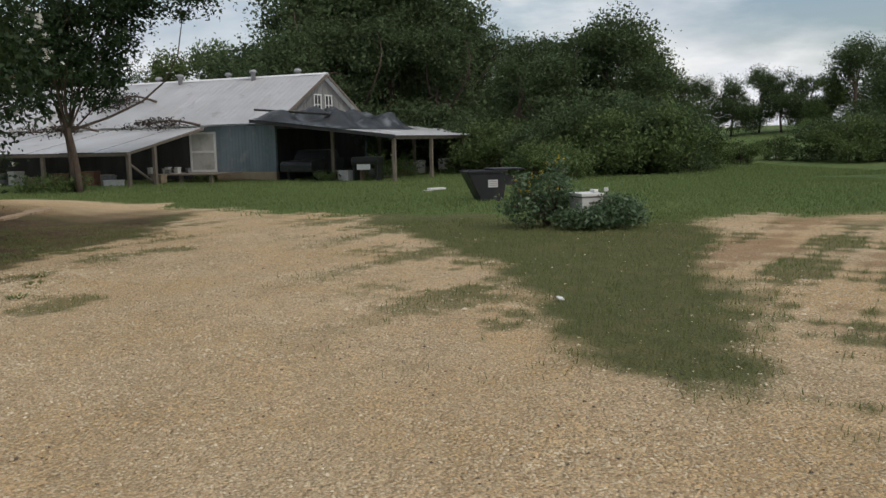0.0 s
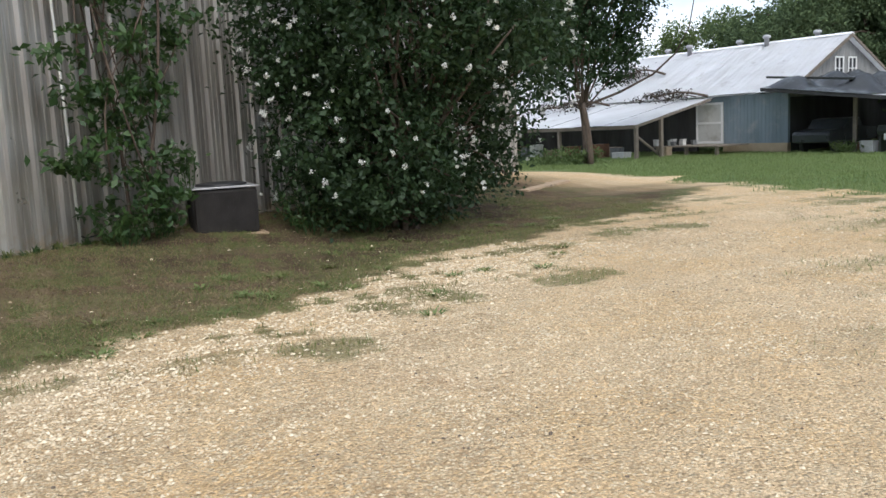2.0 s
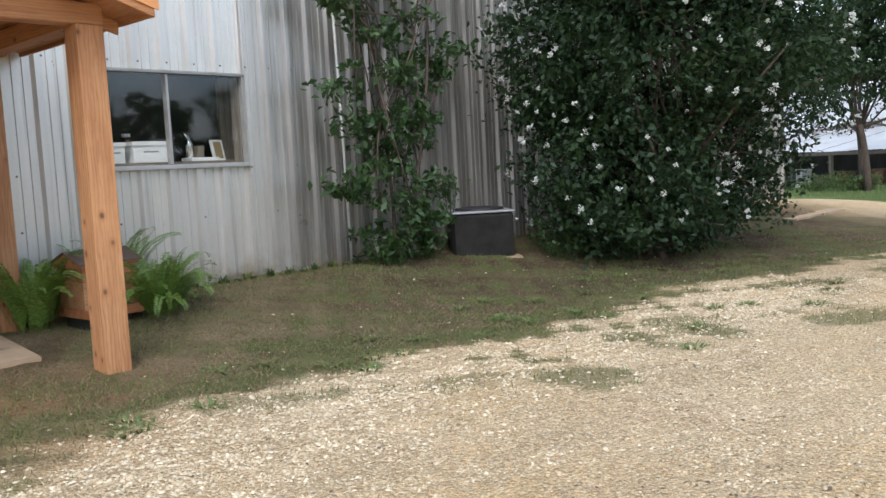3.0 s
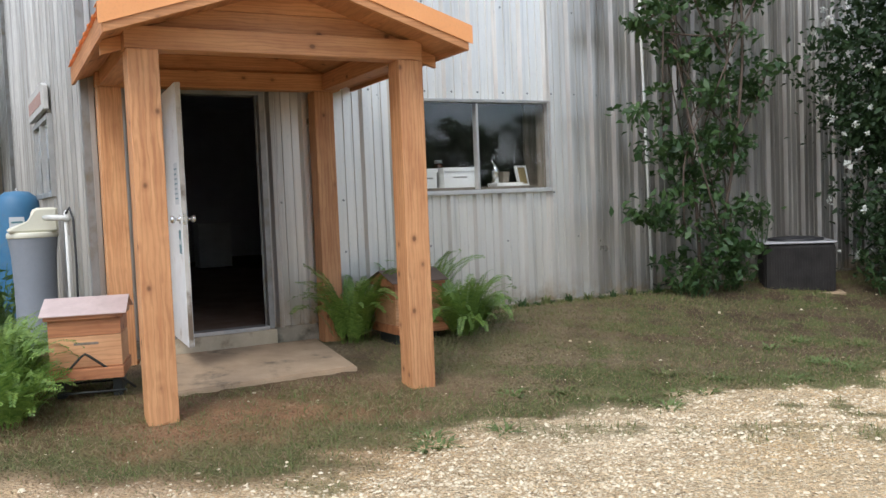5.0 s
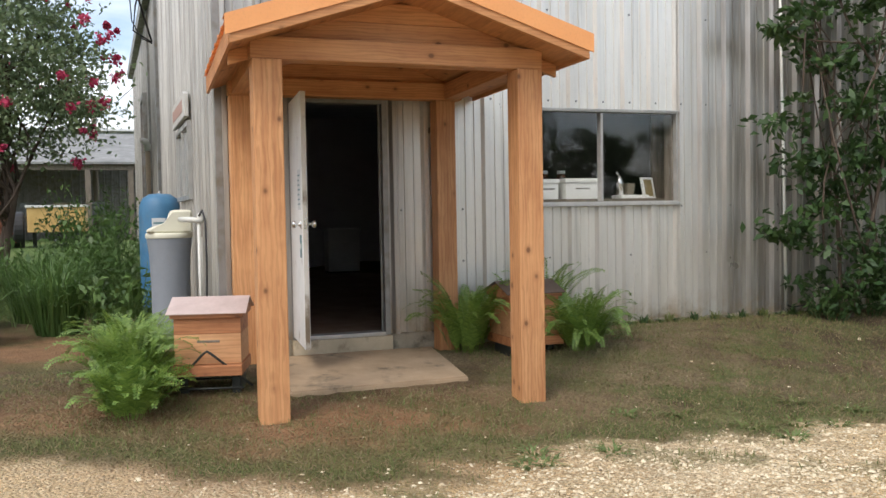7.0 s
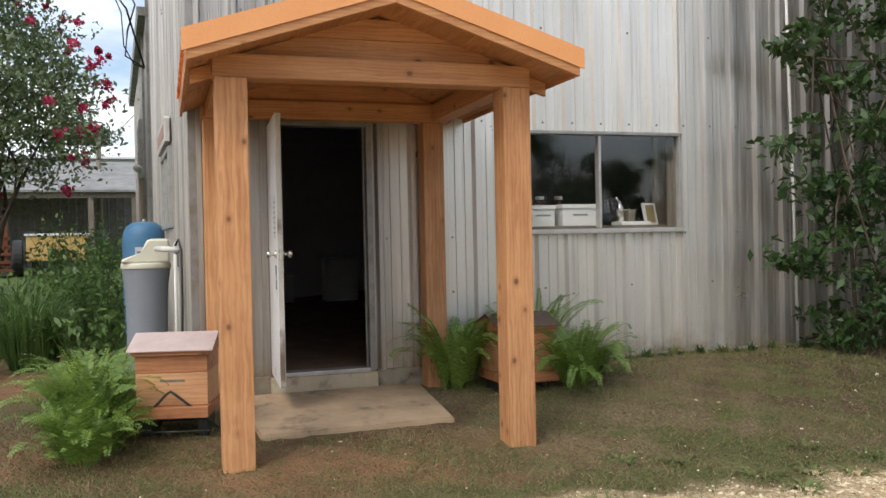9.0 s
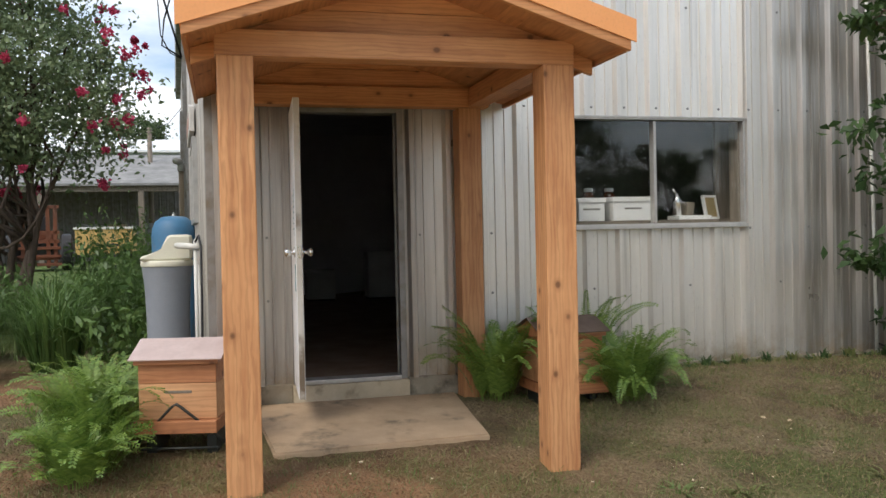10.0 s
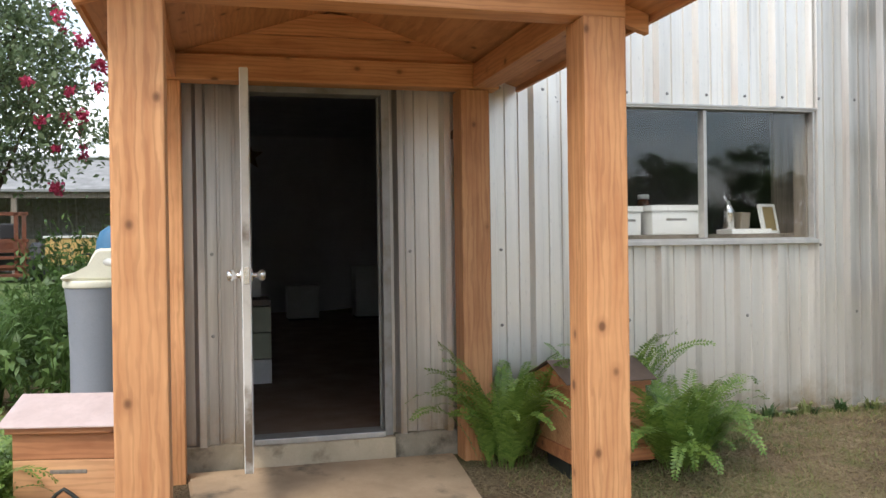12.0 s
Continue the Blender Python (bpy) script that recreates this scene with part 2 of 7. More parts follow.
M_CREAM_PL = surface("cream_plastic", (0.70, 0.68, 0.55), (0.64, 0.62, 0.50), 0.45, 0.0, 4, 80, 0.05, rough_var=0.05)
M_BLUE = surface("blue_tank_paint", (0.06, 0.19, 0.33), (0.05, 0.155, 0.28), 0.45, 0.0, 4, 60, 0.1, dirt=(0.12, 0.17, 0.22), dirt_scale=3)
M_PVC = plain("white_pvc", (0.7, 0.69, 0.64), 0.45)
M_BLACK = plain("black_rubber", (0.02, 0.02, 0.022), 0.6)
M_IRON = plain("dark_iron", (0.05, 0.055, 0.05), 0.5, 0.6)
# brown-grey steel, its colour lowered further for the shade under the tree
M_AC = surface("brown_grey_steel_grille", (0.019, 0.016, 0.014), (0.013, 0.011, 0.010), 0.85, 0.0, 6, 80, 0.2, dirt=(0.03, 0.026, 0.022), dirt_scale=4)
M_AC_LID = surface("grey_steel_lid", (0.42, 0.42, 0.43), (0.33, 0.33, 0.34), 0.5, 0.3, 6, 60, 0.1)
M_TIN = surface("old_tin_roof", (0.88, 0.89, 0.90), (0.78, 0.78, 0.78), 0.55, 0.1, 0.7, 12, 0.2, dist=0.01, dirt=(0.42, 0.39, 0.36), dirt_scale=1.1, dirt_at=(0.58, 0.82))
M_BARN = surface("blue_grey_barn_boards", (0.20, 0.25, 0.28), (0.14, 0.18, 0.20), 0.85, 0.0, 1.5, 20, 0.3, dist=0.01, stretch=(1, 1, 0.2), dirt=(0.26, 0.28, 0.28), dirt_scale=1.2)
M_BARN_GABLE = surface("weathered_grey_boards", (0.30, 0.30, 0.29), (0.19, 0.19, 0.185), 0.9, 0.0, 2, 25, 0.3, dist=0.01, stretch=(1, 1, 0.2))
M_OLDWOOD = wood("old_grey_timber", (0.24, 0.20, 0.16), (0.13, 0.11, 0.085), knots=False, axis=2, rough=0.9)
M_OLDWOOD_X = wood("old_grey_plank", (0.24, 0.20, 0.16), (0.13, 0.11, 0.085), knots=False, axis=0, rough=0.9)
M_BARKK = surface("brown_bark", (0.13, 0.095, 0.07), (0.07, 0.05, 0.037), 0.95, 0.0, 9, 50, 0.8, dist=0.02, stretch=(1, 1, 0.25))
M_LEAF_MYR = leaf_mat("myrtle_leaf", (0.020, 0.046, 0.015), (0.044, 0.084, 0.026), (0.014, 0.034, 0.012), 0.62)
M_LEAF_PINK = leaf_mat("light_myrtle_leaf", (0.19, 0.265, 0.135), (0.29, 0.37, 0.19), (0.15, 0.22, 0.115))
M_LEAF_SAP = leaf_mat("sapling_leaf", (0.036, 0.082, 0.024), (0.085, 0.15, 0.042), (0.026, 0.062, 0.02))
M_LEAF_WOOD = leaf_mat("woodland_leaf", (0.066, 0.104, 0.046), (0.122, 0.170, 0.070), (0.056, 0.088, 0.042), 0.95)
M_LEAF_LIGHT = leaf_mat("light_woodland_leaf", (0.092, 0.142, 0.046), (0.155, 0.205, 0.070), (0.077, 0.118, 0.044), 0.95)
M_LEAF_BUSH = leaf_mat("bush_leaf", (0.085, 0.150, 0.070), (0.16, 0.23, 0.125), (0.07, 0.125, 0.055))
M_FERN = leaf_mat("fern_frond", (0.11, 0.205, 0.036), (0.27, 0.385, 0.08), (0.085, 0.165, 0.032))
M_GRASS = leaf_mat("grass_blade", (0.115, 0.165, 0.042), (0.195, 0.235, 0.075), (0.235, 0.20, 0.09), 0.7)
M_GRASS_GREEN = leaf_mat("green_grass_blade", (0.135, 0.195, 0.060), (0.205, 0.270, 0.092), (0.16, 0.195, 0.07), 0.7)
M_STRAW = leaf_mat("dry_grass_stem", (0.24, 0.18, 0.09), (0.37, 0.295, 0.16), (0.16, 0.115, 0.06), 0.8)
M_WEED = leaf_mat("weed_leaf", (0.075, 0.145, 0.035), (0.14, 0.23, 0.06), (0.065, 0.13, 0.035))
M_FLOWER_W = leaf_mat("white_blossom", (0.80, 0.80, 0.76), (0.70, 0.71, 0.66), (0.75, 0.75, 0.70), 0.7)
M_FLOWER_P = leaf_mat("pink_blossom", (0.55, 0.05, 0.13), (0.70, 0.10, 0.20), (0.50, 0.04, 0.11), 0.7)
M_FLOWER_Y = leaf_mat("yellow_blossom", (0.70, 0.48, 0.04), (0.8, 0.6, 0.08), (0.7, 0.5, 0.05), 0.7)


def glass_mat():
    m, nt, bs = start_mat("window_glass")
    bs.inputs["Base Color"].default_value = (0.93, 0.95, 0.95, 1)
    bs.inputs["Roughness"].default_value = 0.0
    bs.inputs["Transmission Weight"].default_value = 1.0
    bs.inputs["IOR"].default_value = 1.5
    return m


M_GLASS = glass_mat()


def ground_mat():
    """Gravel, red dirt, litter and turf, told apart by where the sheet carries them."""
    m, nt, bs = start_mat("yard_ground")
    v = coords(nt, True)

    def attr(name):
        a = nt.nodes.new("ShaderNodeAttribute")
        a.attribute_name = name
        return a.outputs["Fac"]

    n_big = noise_node(nt, v, 0.55, 5, 0.6)
    n_mid = noise_node(nt, v, 4.0, 6, 0.65)
    n_fine = noise_node(nt, v, 34.0, 5, 0.7)
    vo = nt.nodes.new("ShaderNodeTexVoronoi")
    vo.inputs["Scale"].default_value = 42.0
    nt.links.new(v, vo.inputs["Vector"])
    vo2 = nt.nodes.new("ShaderNodeTexVoronoi")
    vo2.inputs["Scale"].default_value = 70.0
    nt.links.new(v, vo2.inputs["Vector"])
    sep = nt.nodes.new("ShaderNodeSeparateColor")
    nt.links.new(vo.outputs["Color"], sep.inputs["Color"])
    sand = mix_node(nt, ramp_node(nt, n_big, 0.38, 0.66), (0.82, 0.565, 0.285), (0.90, 0.71, 0.46))
    sand = mix_node(nt, ramp_node(nt, n_mid, 0.55, 0.8, 0, 0.5), sand, (0.66, 0.42, 0.20))
    sand = mix_node(nt, ramp_node(nt, noise_node(nt, v, 17, 5, 0.7), 0.47, 0.70, 0, 0.6), sand, (0.47, 0.34, 0.20))
    sand = mix_node(nt, ramp_node(nt, noise_node(nt, v, 120, 3, 0.7), 0.52, 0.7, 0, 0.6), sand, (0.74, 0.62, 0.45))
    stone = mix_node(nt, sep.outputs["Red"], (0.54, 0.40, 0.235), (0.92, 0.79, 0.55))
    cover = nt.nodes.new("ShaderNodeMath")
    cover.operation = "MULTIPLY_ADD"
    nt.links.new(n_mid, cover.inputs[0])
    cover.inputs[1].default_value = 0.9
    patchy = nt.nodes.new("ShaderNodeMath")
    patchy.operation = "ADD"
    nt.links.new(ramp_node(nt, sep.outputs["Green"], 0, 1, -0.30, 0.30), patchy.inputs[0])
    nt.links.new(ramp_node(nt, noise_node(nt, v, 1.1, 4, 0.6, (1.6, 0.6, 1.0)), 0.3, 0.7, -0.30, 0.30), patchy.inputs[1])
    nt.links.new(patchy.outputs["Value"], cover.inputs[2])
    st_fac = nt.nodes.new("ShaderNodeMath")
    st_fac.operation = "MULTIPLY"
    nt.links.new(ramp_node(nt, cover.outputs["Value"], 0.42, 0.62), st_fac.inputs[0])
    nt.links.new(attr("stones"), st_fac.inputs[1])
    grav = mix_node(nt, st_fac.outputs["Value"], sand, stone)
    gap = nt.nodes.new("ShaderNodeMath")
    gap.operation = "MULTIPLY"
    nt.links.new(ramp_node(nt, vo.outputs["Distance"], 0.34, 0.60, 0.0, 0.85), gap.inputs[0])
    nt.links.new(st_fac.outputs["Value"], gap.inputs[1])
    grav = mix_node(nt, gap.outputs["Value"], grav, (0.36, 0.235, 0.115))
    sep2 = nt.nodes.new("ShaderNodeSeparateColor")
    nt.links.new(vo2.outputs["Color"], sep2.inputs["Color"])
    grav = mix_node(nt, ramp_node(nt, sep2.outputs["Blue"], 0.66, 0.98, 0.0, 0.7), grav, (0.92, 0.79, 0.54))
    grav = mix_node(nt, ramp_node(nt, sep2.outputs["Green"], 0.80, 1.0, 0.0, 0.6), grav, (0.42, 0.29, 0.16))
    grav = mix_node(nt, ramp_node(nt, vo2.outputs["Distance"], 0.34, 0.66, 0.0, 0.5), grav, (0.40, 0.27, 0.14))
    grav = mix_node(nt, ramp_node(nt, n_fine, 0.62, 0.8, 0, 0.4), grav, (0.32, 0.23, 0.13))
    dirt = mix_node(nt, ramp_node(nt, n_mid, 0.35, 0.7), (0.28, 0.150, 0.078), (0.40, 0.225, 0.118))
    dirt = mix_node(nt, ramp_node(nt, n_fine, 0.5, 0.8, 0, 0.5), dirt, (0.17, 0.105, 0.06))
    turf = mix_node(nt, ramp_node(nt, n_mid, 0.35, 0.68), (0.100, 0.135, 0.040), (0.165, 0.180, 0.066))
    turf = mix_node(nt, ramp_node(nt, n_fine, 0.4, 0.75), turf, (0.08, 0.078, 0.034))
    turf = mix_node(nt, ramp_node(nt, noise_node(nt, v, 1.3, 5, 0.65), 0.50, 0.70, 0, 0.5), turf, (0.22, 0.18, 0.085))
    lush = mix_node(nt, ramp_node(nt, n_mid, 0.35, 0.7), (0.098, 0.158, 0.046), (0.150, 0.210, 0.070))
    lush = mix_node(nt, ramp_node(nt, noise_node(nt, v, 0.22, 4), 0.45, 0.7, 0, 0.7), lush, (0.185, 0.22, 0.078))
    litter = mix_node(nt, ramp_node(nt, n_mid, 0.3, 0.7), (0.075, 0.050, 0.030), (0.135, 0.090, 0.052))
    litter = mix_node(nt, ramp_node(nt, n_fine, 0.42, 0.66), litter, (0.065, 0.045, 0.028))
    litter = mix_node(nt, ramp_node(nt, noise_node(nt, v, 75, 4, 0.7, (1, 0.5, 1)), 0.55, 0.72, 0, 0.8), litter, (0.30, 0.235, 0.14))
    litter = mix_node(nt, ramp_node(nt, noise_node(nt, v, 1.4, 5), 0.55, 0.75, 0, 0.45), litter, (0.10, 0.10, 0.042))
    straw = mix_node(nt, ramp_node(nt, noise_node(nt, v, 55, 5, 0.75, (0.5, 1, 1)), 0.38, 0.66), (0.13, 0.095, 0.052), (0.40, 0.32, 0.19))
    straw = mix_node(nt, ramp_node(nt, noise_node(nt, v, 2.6, 5, 0.65), 0.48, 0.68, 0, 0.6), straw, (0.15, 0.105, 0.058))
    litter = mix_node(nt, attr("straw"), litter, straw)
    col = mix_node(nt, attr("litter"), grav, litter)
    col = mix_node(nt, attr("dirt"), col, dirt)
    col = mix_node(nt, attr("turf"), col, turf)
    col = mix_node(nt, attr("lush"), col, lush)
    nt.links.new(col, bs.inputs["Base Color"])
    bs.inputs["Roughness"].default_value = 0.95
    bs.inputs["Specular IOR Level"].default_value = 0.2
    add = nt.nodes.new("ShaderNodeMath")
    add.operation = "ADD"
    nt.links.new(n_fine, add.inputs[0])
    nt.links.new(ramp_node(nt, vo.outputs["Distance"], 0, 0.6, 0.8, 0), add.inputs[1])
    bump_to(nt, bs, add.outputs["Value"], 1.0, 0.03)
    return m


M_GROUND = ground_mat()


# ---- building blocks ----
def part(name, bm, material, parent=None, label="", smooth=False):
    me = bpy.data.meshes.new(name)
    bmesh.ops.recalc_face_normals(bm, faces=bm.faces)
    bm.to_mesh(me)
    bm.free()
    if smooth:
        me.polygons.foreach_set("use_smooth", [True] * len(me.polygons))
    me.materials.append(material)
    ob = new(name, me)
    ob.parent = parent
    if label:
        ob["label"] = label
    return ob


def raw(name, verts, faces, material, parent=None, smooth=False):
    me = bpy.data.meshes.new(name)
    me.from_pydata(verts, [], faces)
    if smooth:
        me.polygons.foreach_set("use_smooth", [True] * len(me.polygons))
    me.materials.append(material)
    ob = new(name, me)
    ob.parent = parent
    return ob


def base(name, m, label, category, group="", kind=""):
    """An empty at a thing's foot, for its parts."""
    ob = new(name)
    ob.empty_display_size = 0.1
    ob.matrix_world = m
    return tagged(ob, label, category, group, kind)


def box(x0, x1, y0, y1, z0, z1, bevel=0.0, bm=None, turn=None):
    own = bmesh.new()
    vs = [own.verts.new((x, y, z)) for x in (x0, x1) for y in (y0, y1) for z in (z0, z1)]
    for f in ((0, 1, 3, 2), (4, 6, 7, 5), (0, 4, 5, 1), (2, 3, 7, 6), (0, 2, 6, 4), (1, 5, 7, 3)):
        own.faces.new([vs[i] for i in f])
    if bevel:
        bmesh.ops.bevel(own, geom=own.edges[:], offset=bevel, segments=2, affect="EDGES", profile=0.6)
    if turn is not None:
        own.transform(turn)
    if bm is None:
        return own
    tmp = bpy.data.meshes.new("tmp")
    own.to_mesh(tmp)
    own.free()
    bm.from_mesh(tmp)
    bpy.data.meshes.remove(tmp)
    return bm


def prism(points, axis, a, b, bevel=0.0):
    """A flat outline drawn out along an axis (0, 1, 2) from a to b."""
    bm = bmesh.new()
    ring = []
    for d in (a, b):
        row = []
        for p in points:
            q = list(p)
            q.insert(axis, d)
            row.append(bm.verts.new(q))
        ring.append(row)
    n = len(points)
    bm.faces.new(ring[0])
    bm.faces.new(ring[1])
    for i in range(n):
        bm.faces.new((ring[0][i], ring[0][(i + 1) % n], ring[1][(i + 1) % n], ring[1][i]))
    if bevel:
        bmesh.ops.bevel(bm, geom=bm.edges[:], offset=bevel, segments=1, affect="EDGES")
    return bm


def lathe(profile, sides=28, scale_y=1.0):
    """Radius and height pairs, turned round z."""
    bm = bmesh.new()
    rows = []
    for r, z in profile:
        rows.append([bm.verts.new((r * math.cos(2 * math.pi * k / sides), scale_y * r * math.sin(2 * math.pi * k / sides), z)) for k in range(sides)])
    for a, b in zip(rows, rows[1:]):
        for k in range(sides):
            bm.faces.new((a[k], a[(k + 1) % sides], b[(k + 1) % sides], b[k]))
    bm.faces.new(rows[0])
    bm.faces.new(rows[-1])
    return bm


def tube_np(points, radii, sides=8):
    """Vertices and faces of a bent, tapering tube."""
    pts = [Vector(p) for p in points]
    verts, faces = [], []
    for i, p in enumerate(pts):
        d = (pts[min(i + 1, len(pts) - 1)] - pts[max(i - 1, 0)]).normalized()
        side = d.cross(Vector((0.31, 0.17, 0.94)))
        if side.length < 1e-3:
            side = d.cross(Vector((1, 0, 0)))
        side.normalize()
        up = side.cross(d)
        for k in range(sides):
            a = 2 * math.pi * k / sides
            verts.append(tuple(p + (side * math.cos(a) + up * math.sin(a)) * radii[i]))
    for i in range(len(pts) - 1):
        for k in range(sides):
            faces.append((i * sides + k, i * sides + (k + 1) % sides, (i + 1) * sides + (k + 1) % sides, (i + 1) * sides + k))
    faces.append(tuple(range(sides))[::-1])
    faces.append(tuple((len(pts) - 1) * sides + k for k in range(sides)))
    return verts, faces


def tube(name, points, radius, material, parent=None, sides=8, label=""):
    radii = radius if isinstance(radius, (list, tuple)) else [radius] * len(points)
    v, f = tube_np(points, radii, sides)
    ob = raw(name, v, f, material, parent, True)
    if label:
        ob["label"] = label
    return ob


def join_np(items):
    verts, faces = [], []
    for v, f in items:
        n = len(verts)
        verts.extend(v)
        faces.extend(tuple(i + n for i in q) for q in f)
    return verts, faces


def leaves_np(rng, centres, size, aspect=0.5, up=0.4, vary=0.4):
    """One folded blade of four corners at each centre, turned at random."""
    n = len(centres)
    d = rng.normal(size=(n, 3))
    d /= np.linalg.norm(d, axis=1)[:, None]
    nrm = rng.normal(size=(n, 3)) + np.array([0, 0, up * 3])
    side = np.cross(nrm, d)
    side /= np.linalg.norm(side, axis=1)[:, None] + 1e-9
    nn = np.cross(d, side)
    s = size * (1 + vary * rng.uniform(-1, 1, n))[:, None]
    v = np.empty((n, 4, 3))
    v[:, 0] = centres - d * s * 0.5
    v[:, 1] = centres + side * s * aspect * 0.5 + nn * s * 0.12
    v[:, 2] = centres + d * s * 0.5 - nn * s * 0.10
    v[:, 3] = centres - side * s * aspect * 0.5 + nn * s * 0.12
    return v.reshape(-1, 3)


def quads(name, v, material, parent=None):
    n = len(v) // 4
    me = bpy.data.meshes.new(name)
    me.vertices.add(len(v))
    me.vertices.foreach_set("co", np.asarray(v, dtype=np.float32).ravel())
    me.loops.add(4 * n)
    me.loops.foreach_set("vertex_index", np.arange(4 * n, dtype=np.int32))
    me.polygons.add(n)
    me.polygons.foreach_set("loop_start", np.arange(0, 4 * n, 4, dtype=np.int32))
    me.update(calc_edges=True)
    me.materials.append(material)
    ob = new(name, me)
    ob.parent = parent
    return ob


def clump_points(rng, blobs, clumps, per, spread):
    """Points in clumps that fill the shells of ellipsoids (x, y, z, rx, ry, rz)."""
    vol = np.array([b[3] * b[4] * b[5] for b in blobs]) ** 0.67
    pick = rng.choice(len(blobs), clumps, p=vol / vol.sum())
    b = np.array(blobs)[pick]
    d = rng.normal(size=(clumps, 3))
    d /= np.linalg.norm(d, axis=1)[:, None]
    r = rng.uniform(0.35, 1.0, clumps) ** 0.5 * rng.uniform(0.85, 1.12, clumps)
    c = b[:, :3] + d * r[:, None] * b[:, 3:]
    k = rng.integers(max(1, per // 2), per * 3 // 2 + 1, clumps)
    idx = np.repeat(np.arange(clumps), k)
    p = c[idx] + rng.normal(size=(len(idx), 3)) * spread * rng.uniform(0.5, 1.3, clumps)[idx][:, None] * np.array([1, 1, 0.7])
    return c, p


def blossoms(rng, centres, size, petals):
    idx = np.repeat(np.arange(len(centres)), petals)
    s = rng.uniform(0.5, 1.2, len(centres))[idx][:, None]
    p = np.asarray(centres)[idx] + rng.normal(size=(len(idx), 3)) * size * 0.27 * s
    return leaves_np(rng, p, size * 0.42, 0.9, 0.2)


def limb(a, b, r0, r1, rng, sag=0.12, n=6):
    a, b = np.array(a, float), np.array(b, float)
    ln = np.linalg.norm(b - a)
    pts = []
    bend = rng.normal(size=3) * ln * sag
    for i in range(n + 1):
        t = i / n
        pts.append(tuple(a + (b - a) * t + bend * math.sin(math.pi * t) + np.array([0, 0, ln * 0.08 * math.sin(math.pi * t)])))
    return tube_np(pts, [r0 + (r1 - r0) * i / n for i in range(n + 1)], 7)


def tree(name, m, seed, height, trunk_h, trunk_r, blobs, clumps, per, spread, leaf, leaf_m, label, category="tree", group="", stems=1, aspect=0.5, limbs=14, flower=None, fork=0.5):
    """Tapered stems, limbs out to the clumps, and a crown of single leaves with gaps."""
    rng = np.random.default_rng(seed)
    ob = base(name, m, label, category, group)
    c, p = clump_points(rng, blobs, clumps, per, spread)
    wood_items = []
    for s in range(stems):
        off = rng.normal(size=2) * (0.0 if stems == 1 else trunk_r * 1.6)
        lean = rng.normal(size=2) * (0.05 if stems == 1 else 0.16) * trunk_h
        top = np.array([off[0] + lean[0], off[1] + lean[1], trunk_h])
        v, f = limb((off[0], off[1], -0.15), top, trunk_r, trunk_r * 0.62, rng, 0.03)
        raw("trunk", v, f, M_BARKK, ob, True)
        ends = c[rng.choice(len(c), max(3, limbs // stems), replace=False)]
        for e in ends:
            wood_items.append(limb(top * rng.uniform(fork, 1.0), e, trunk_r * rng.uniform(0.25, 0.5), 0.012, rng))
    v, f = join_np(wood_items)
    tagged(raw("branch", v, f, M_BARKK, ob, True), kind="stuff")
    p = p[p[:, 2] > 0.05]
    quads("crown", leaves_np(rng, p, leaf, aspect), leaf_m, ob)
    if flower:
        fm, count, size, petals = flower
        bb = np.array(blobs)
        out = np.empty((0, 3))
        while len(out) < count:
            b = bb[rng.integers(len(bb))]
            d = rng.normal(size=3)
            q = b[:3] + d / np.linalg.norm(d) * b[3:] * rng.uniform(1.02, 1.2)
            if q[2] > 0.5 and np.all((((q - bb[:, :3]) / bb[:, 3:]) ** 2).sum(axis=1) > 0.95):
                out = np.vstack([out, q])
        tagged(quads("blossom", blossoms(rng, out, size, petals), fm, ob), kind="stuff")
    return ob


# ---- the ground: one sheet to the horizon ----
def smooth(a, b, t):
    t = np.clip((t - a) / (b - a), 0, 1)
    return t * t * (3 - 2 * t)


def wavy(x, y, s, seed=0.0):
    """Smooth irregular field in about -1..1."""
    return (np.sin(x * s * 1.3 + 1.7 + seed) * np.cos(y * s * 1.1 - 0.6 + seed * 2.1) + 0.6 * np.sin(x * s * 2.9 - y * s * 2.3 + seed) + 0.4 * np.cos(x * s * 5.3 + y * s * 6.1 + 2 * seed) + 0.25 * np.sin(x * s * 11.7 - y * s * 9.1 + seed)) / 1.6


def ground_z(x, y):
    x, y = np.asarray(x, float), np.asarray(y, float)
    z = (0.19 + 0.11 * smooth(2.9, 4.4, y)) * smooth(-4.5, -7.4, x) * smooth(26, 18, y)
    z = z + 0.50 * smooth(-12, -26, x) * smooth(14, 4, y)
    z = z - 0.50 * smooth(16, 40, y) * smooth(60, 44, y + 0 * x)
    hill = smooth(14, 60, x) * smooth(45, 100, y)
    z = z - 0.2 * smooth(44, 60, y) + hill * 2.6
    z = z + 0.018 * wavy(x, y, 0.9) * smooth(-8.2, -4.5, x)
    return z


def gz(x, y):
    return float(ground_z(x, y))


# low green patches out on the gravel: x, y, half width
PATCHES = ((-2.75, 7.27, 0.16), (-2.24, 7.64, 0.21), (-2.63, 10.59, 0.26), (-3.06, 5.70, 0.16), (-2.96, 6.29, 0.21), (-2.40, 7.25, 0.26), (-2.43, 7.36, 0.16), (-2.66, 10.19, 0.21), (-2.06, 11.04, 0.26), (1.42, 5.75, 0.16), (1.44, 6.75, 0.21), (-3.30, 5.81, 0.21), (-3.25, 6.38, 0.26), (-3.48, 4.76, 0.16), (-4.38, 1.52, 0.21), (-3.02, 4.52, 0.26))


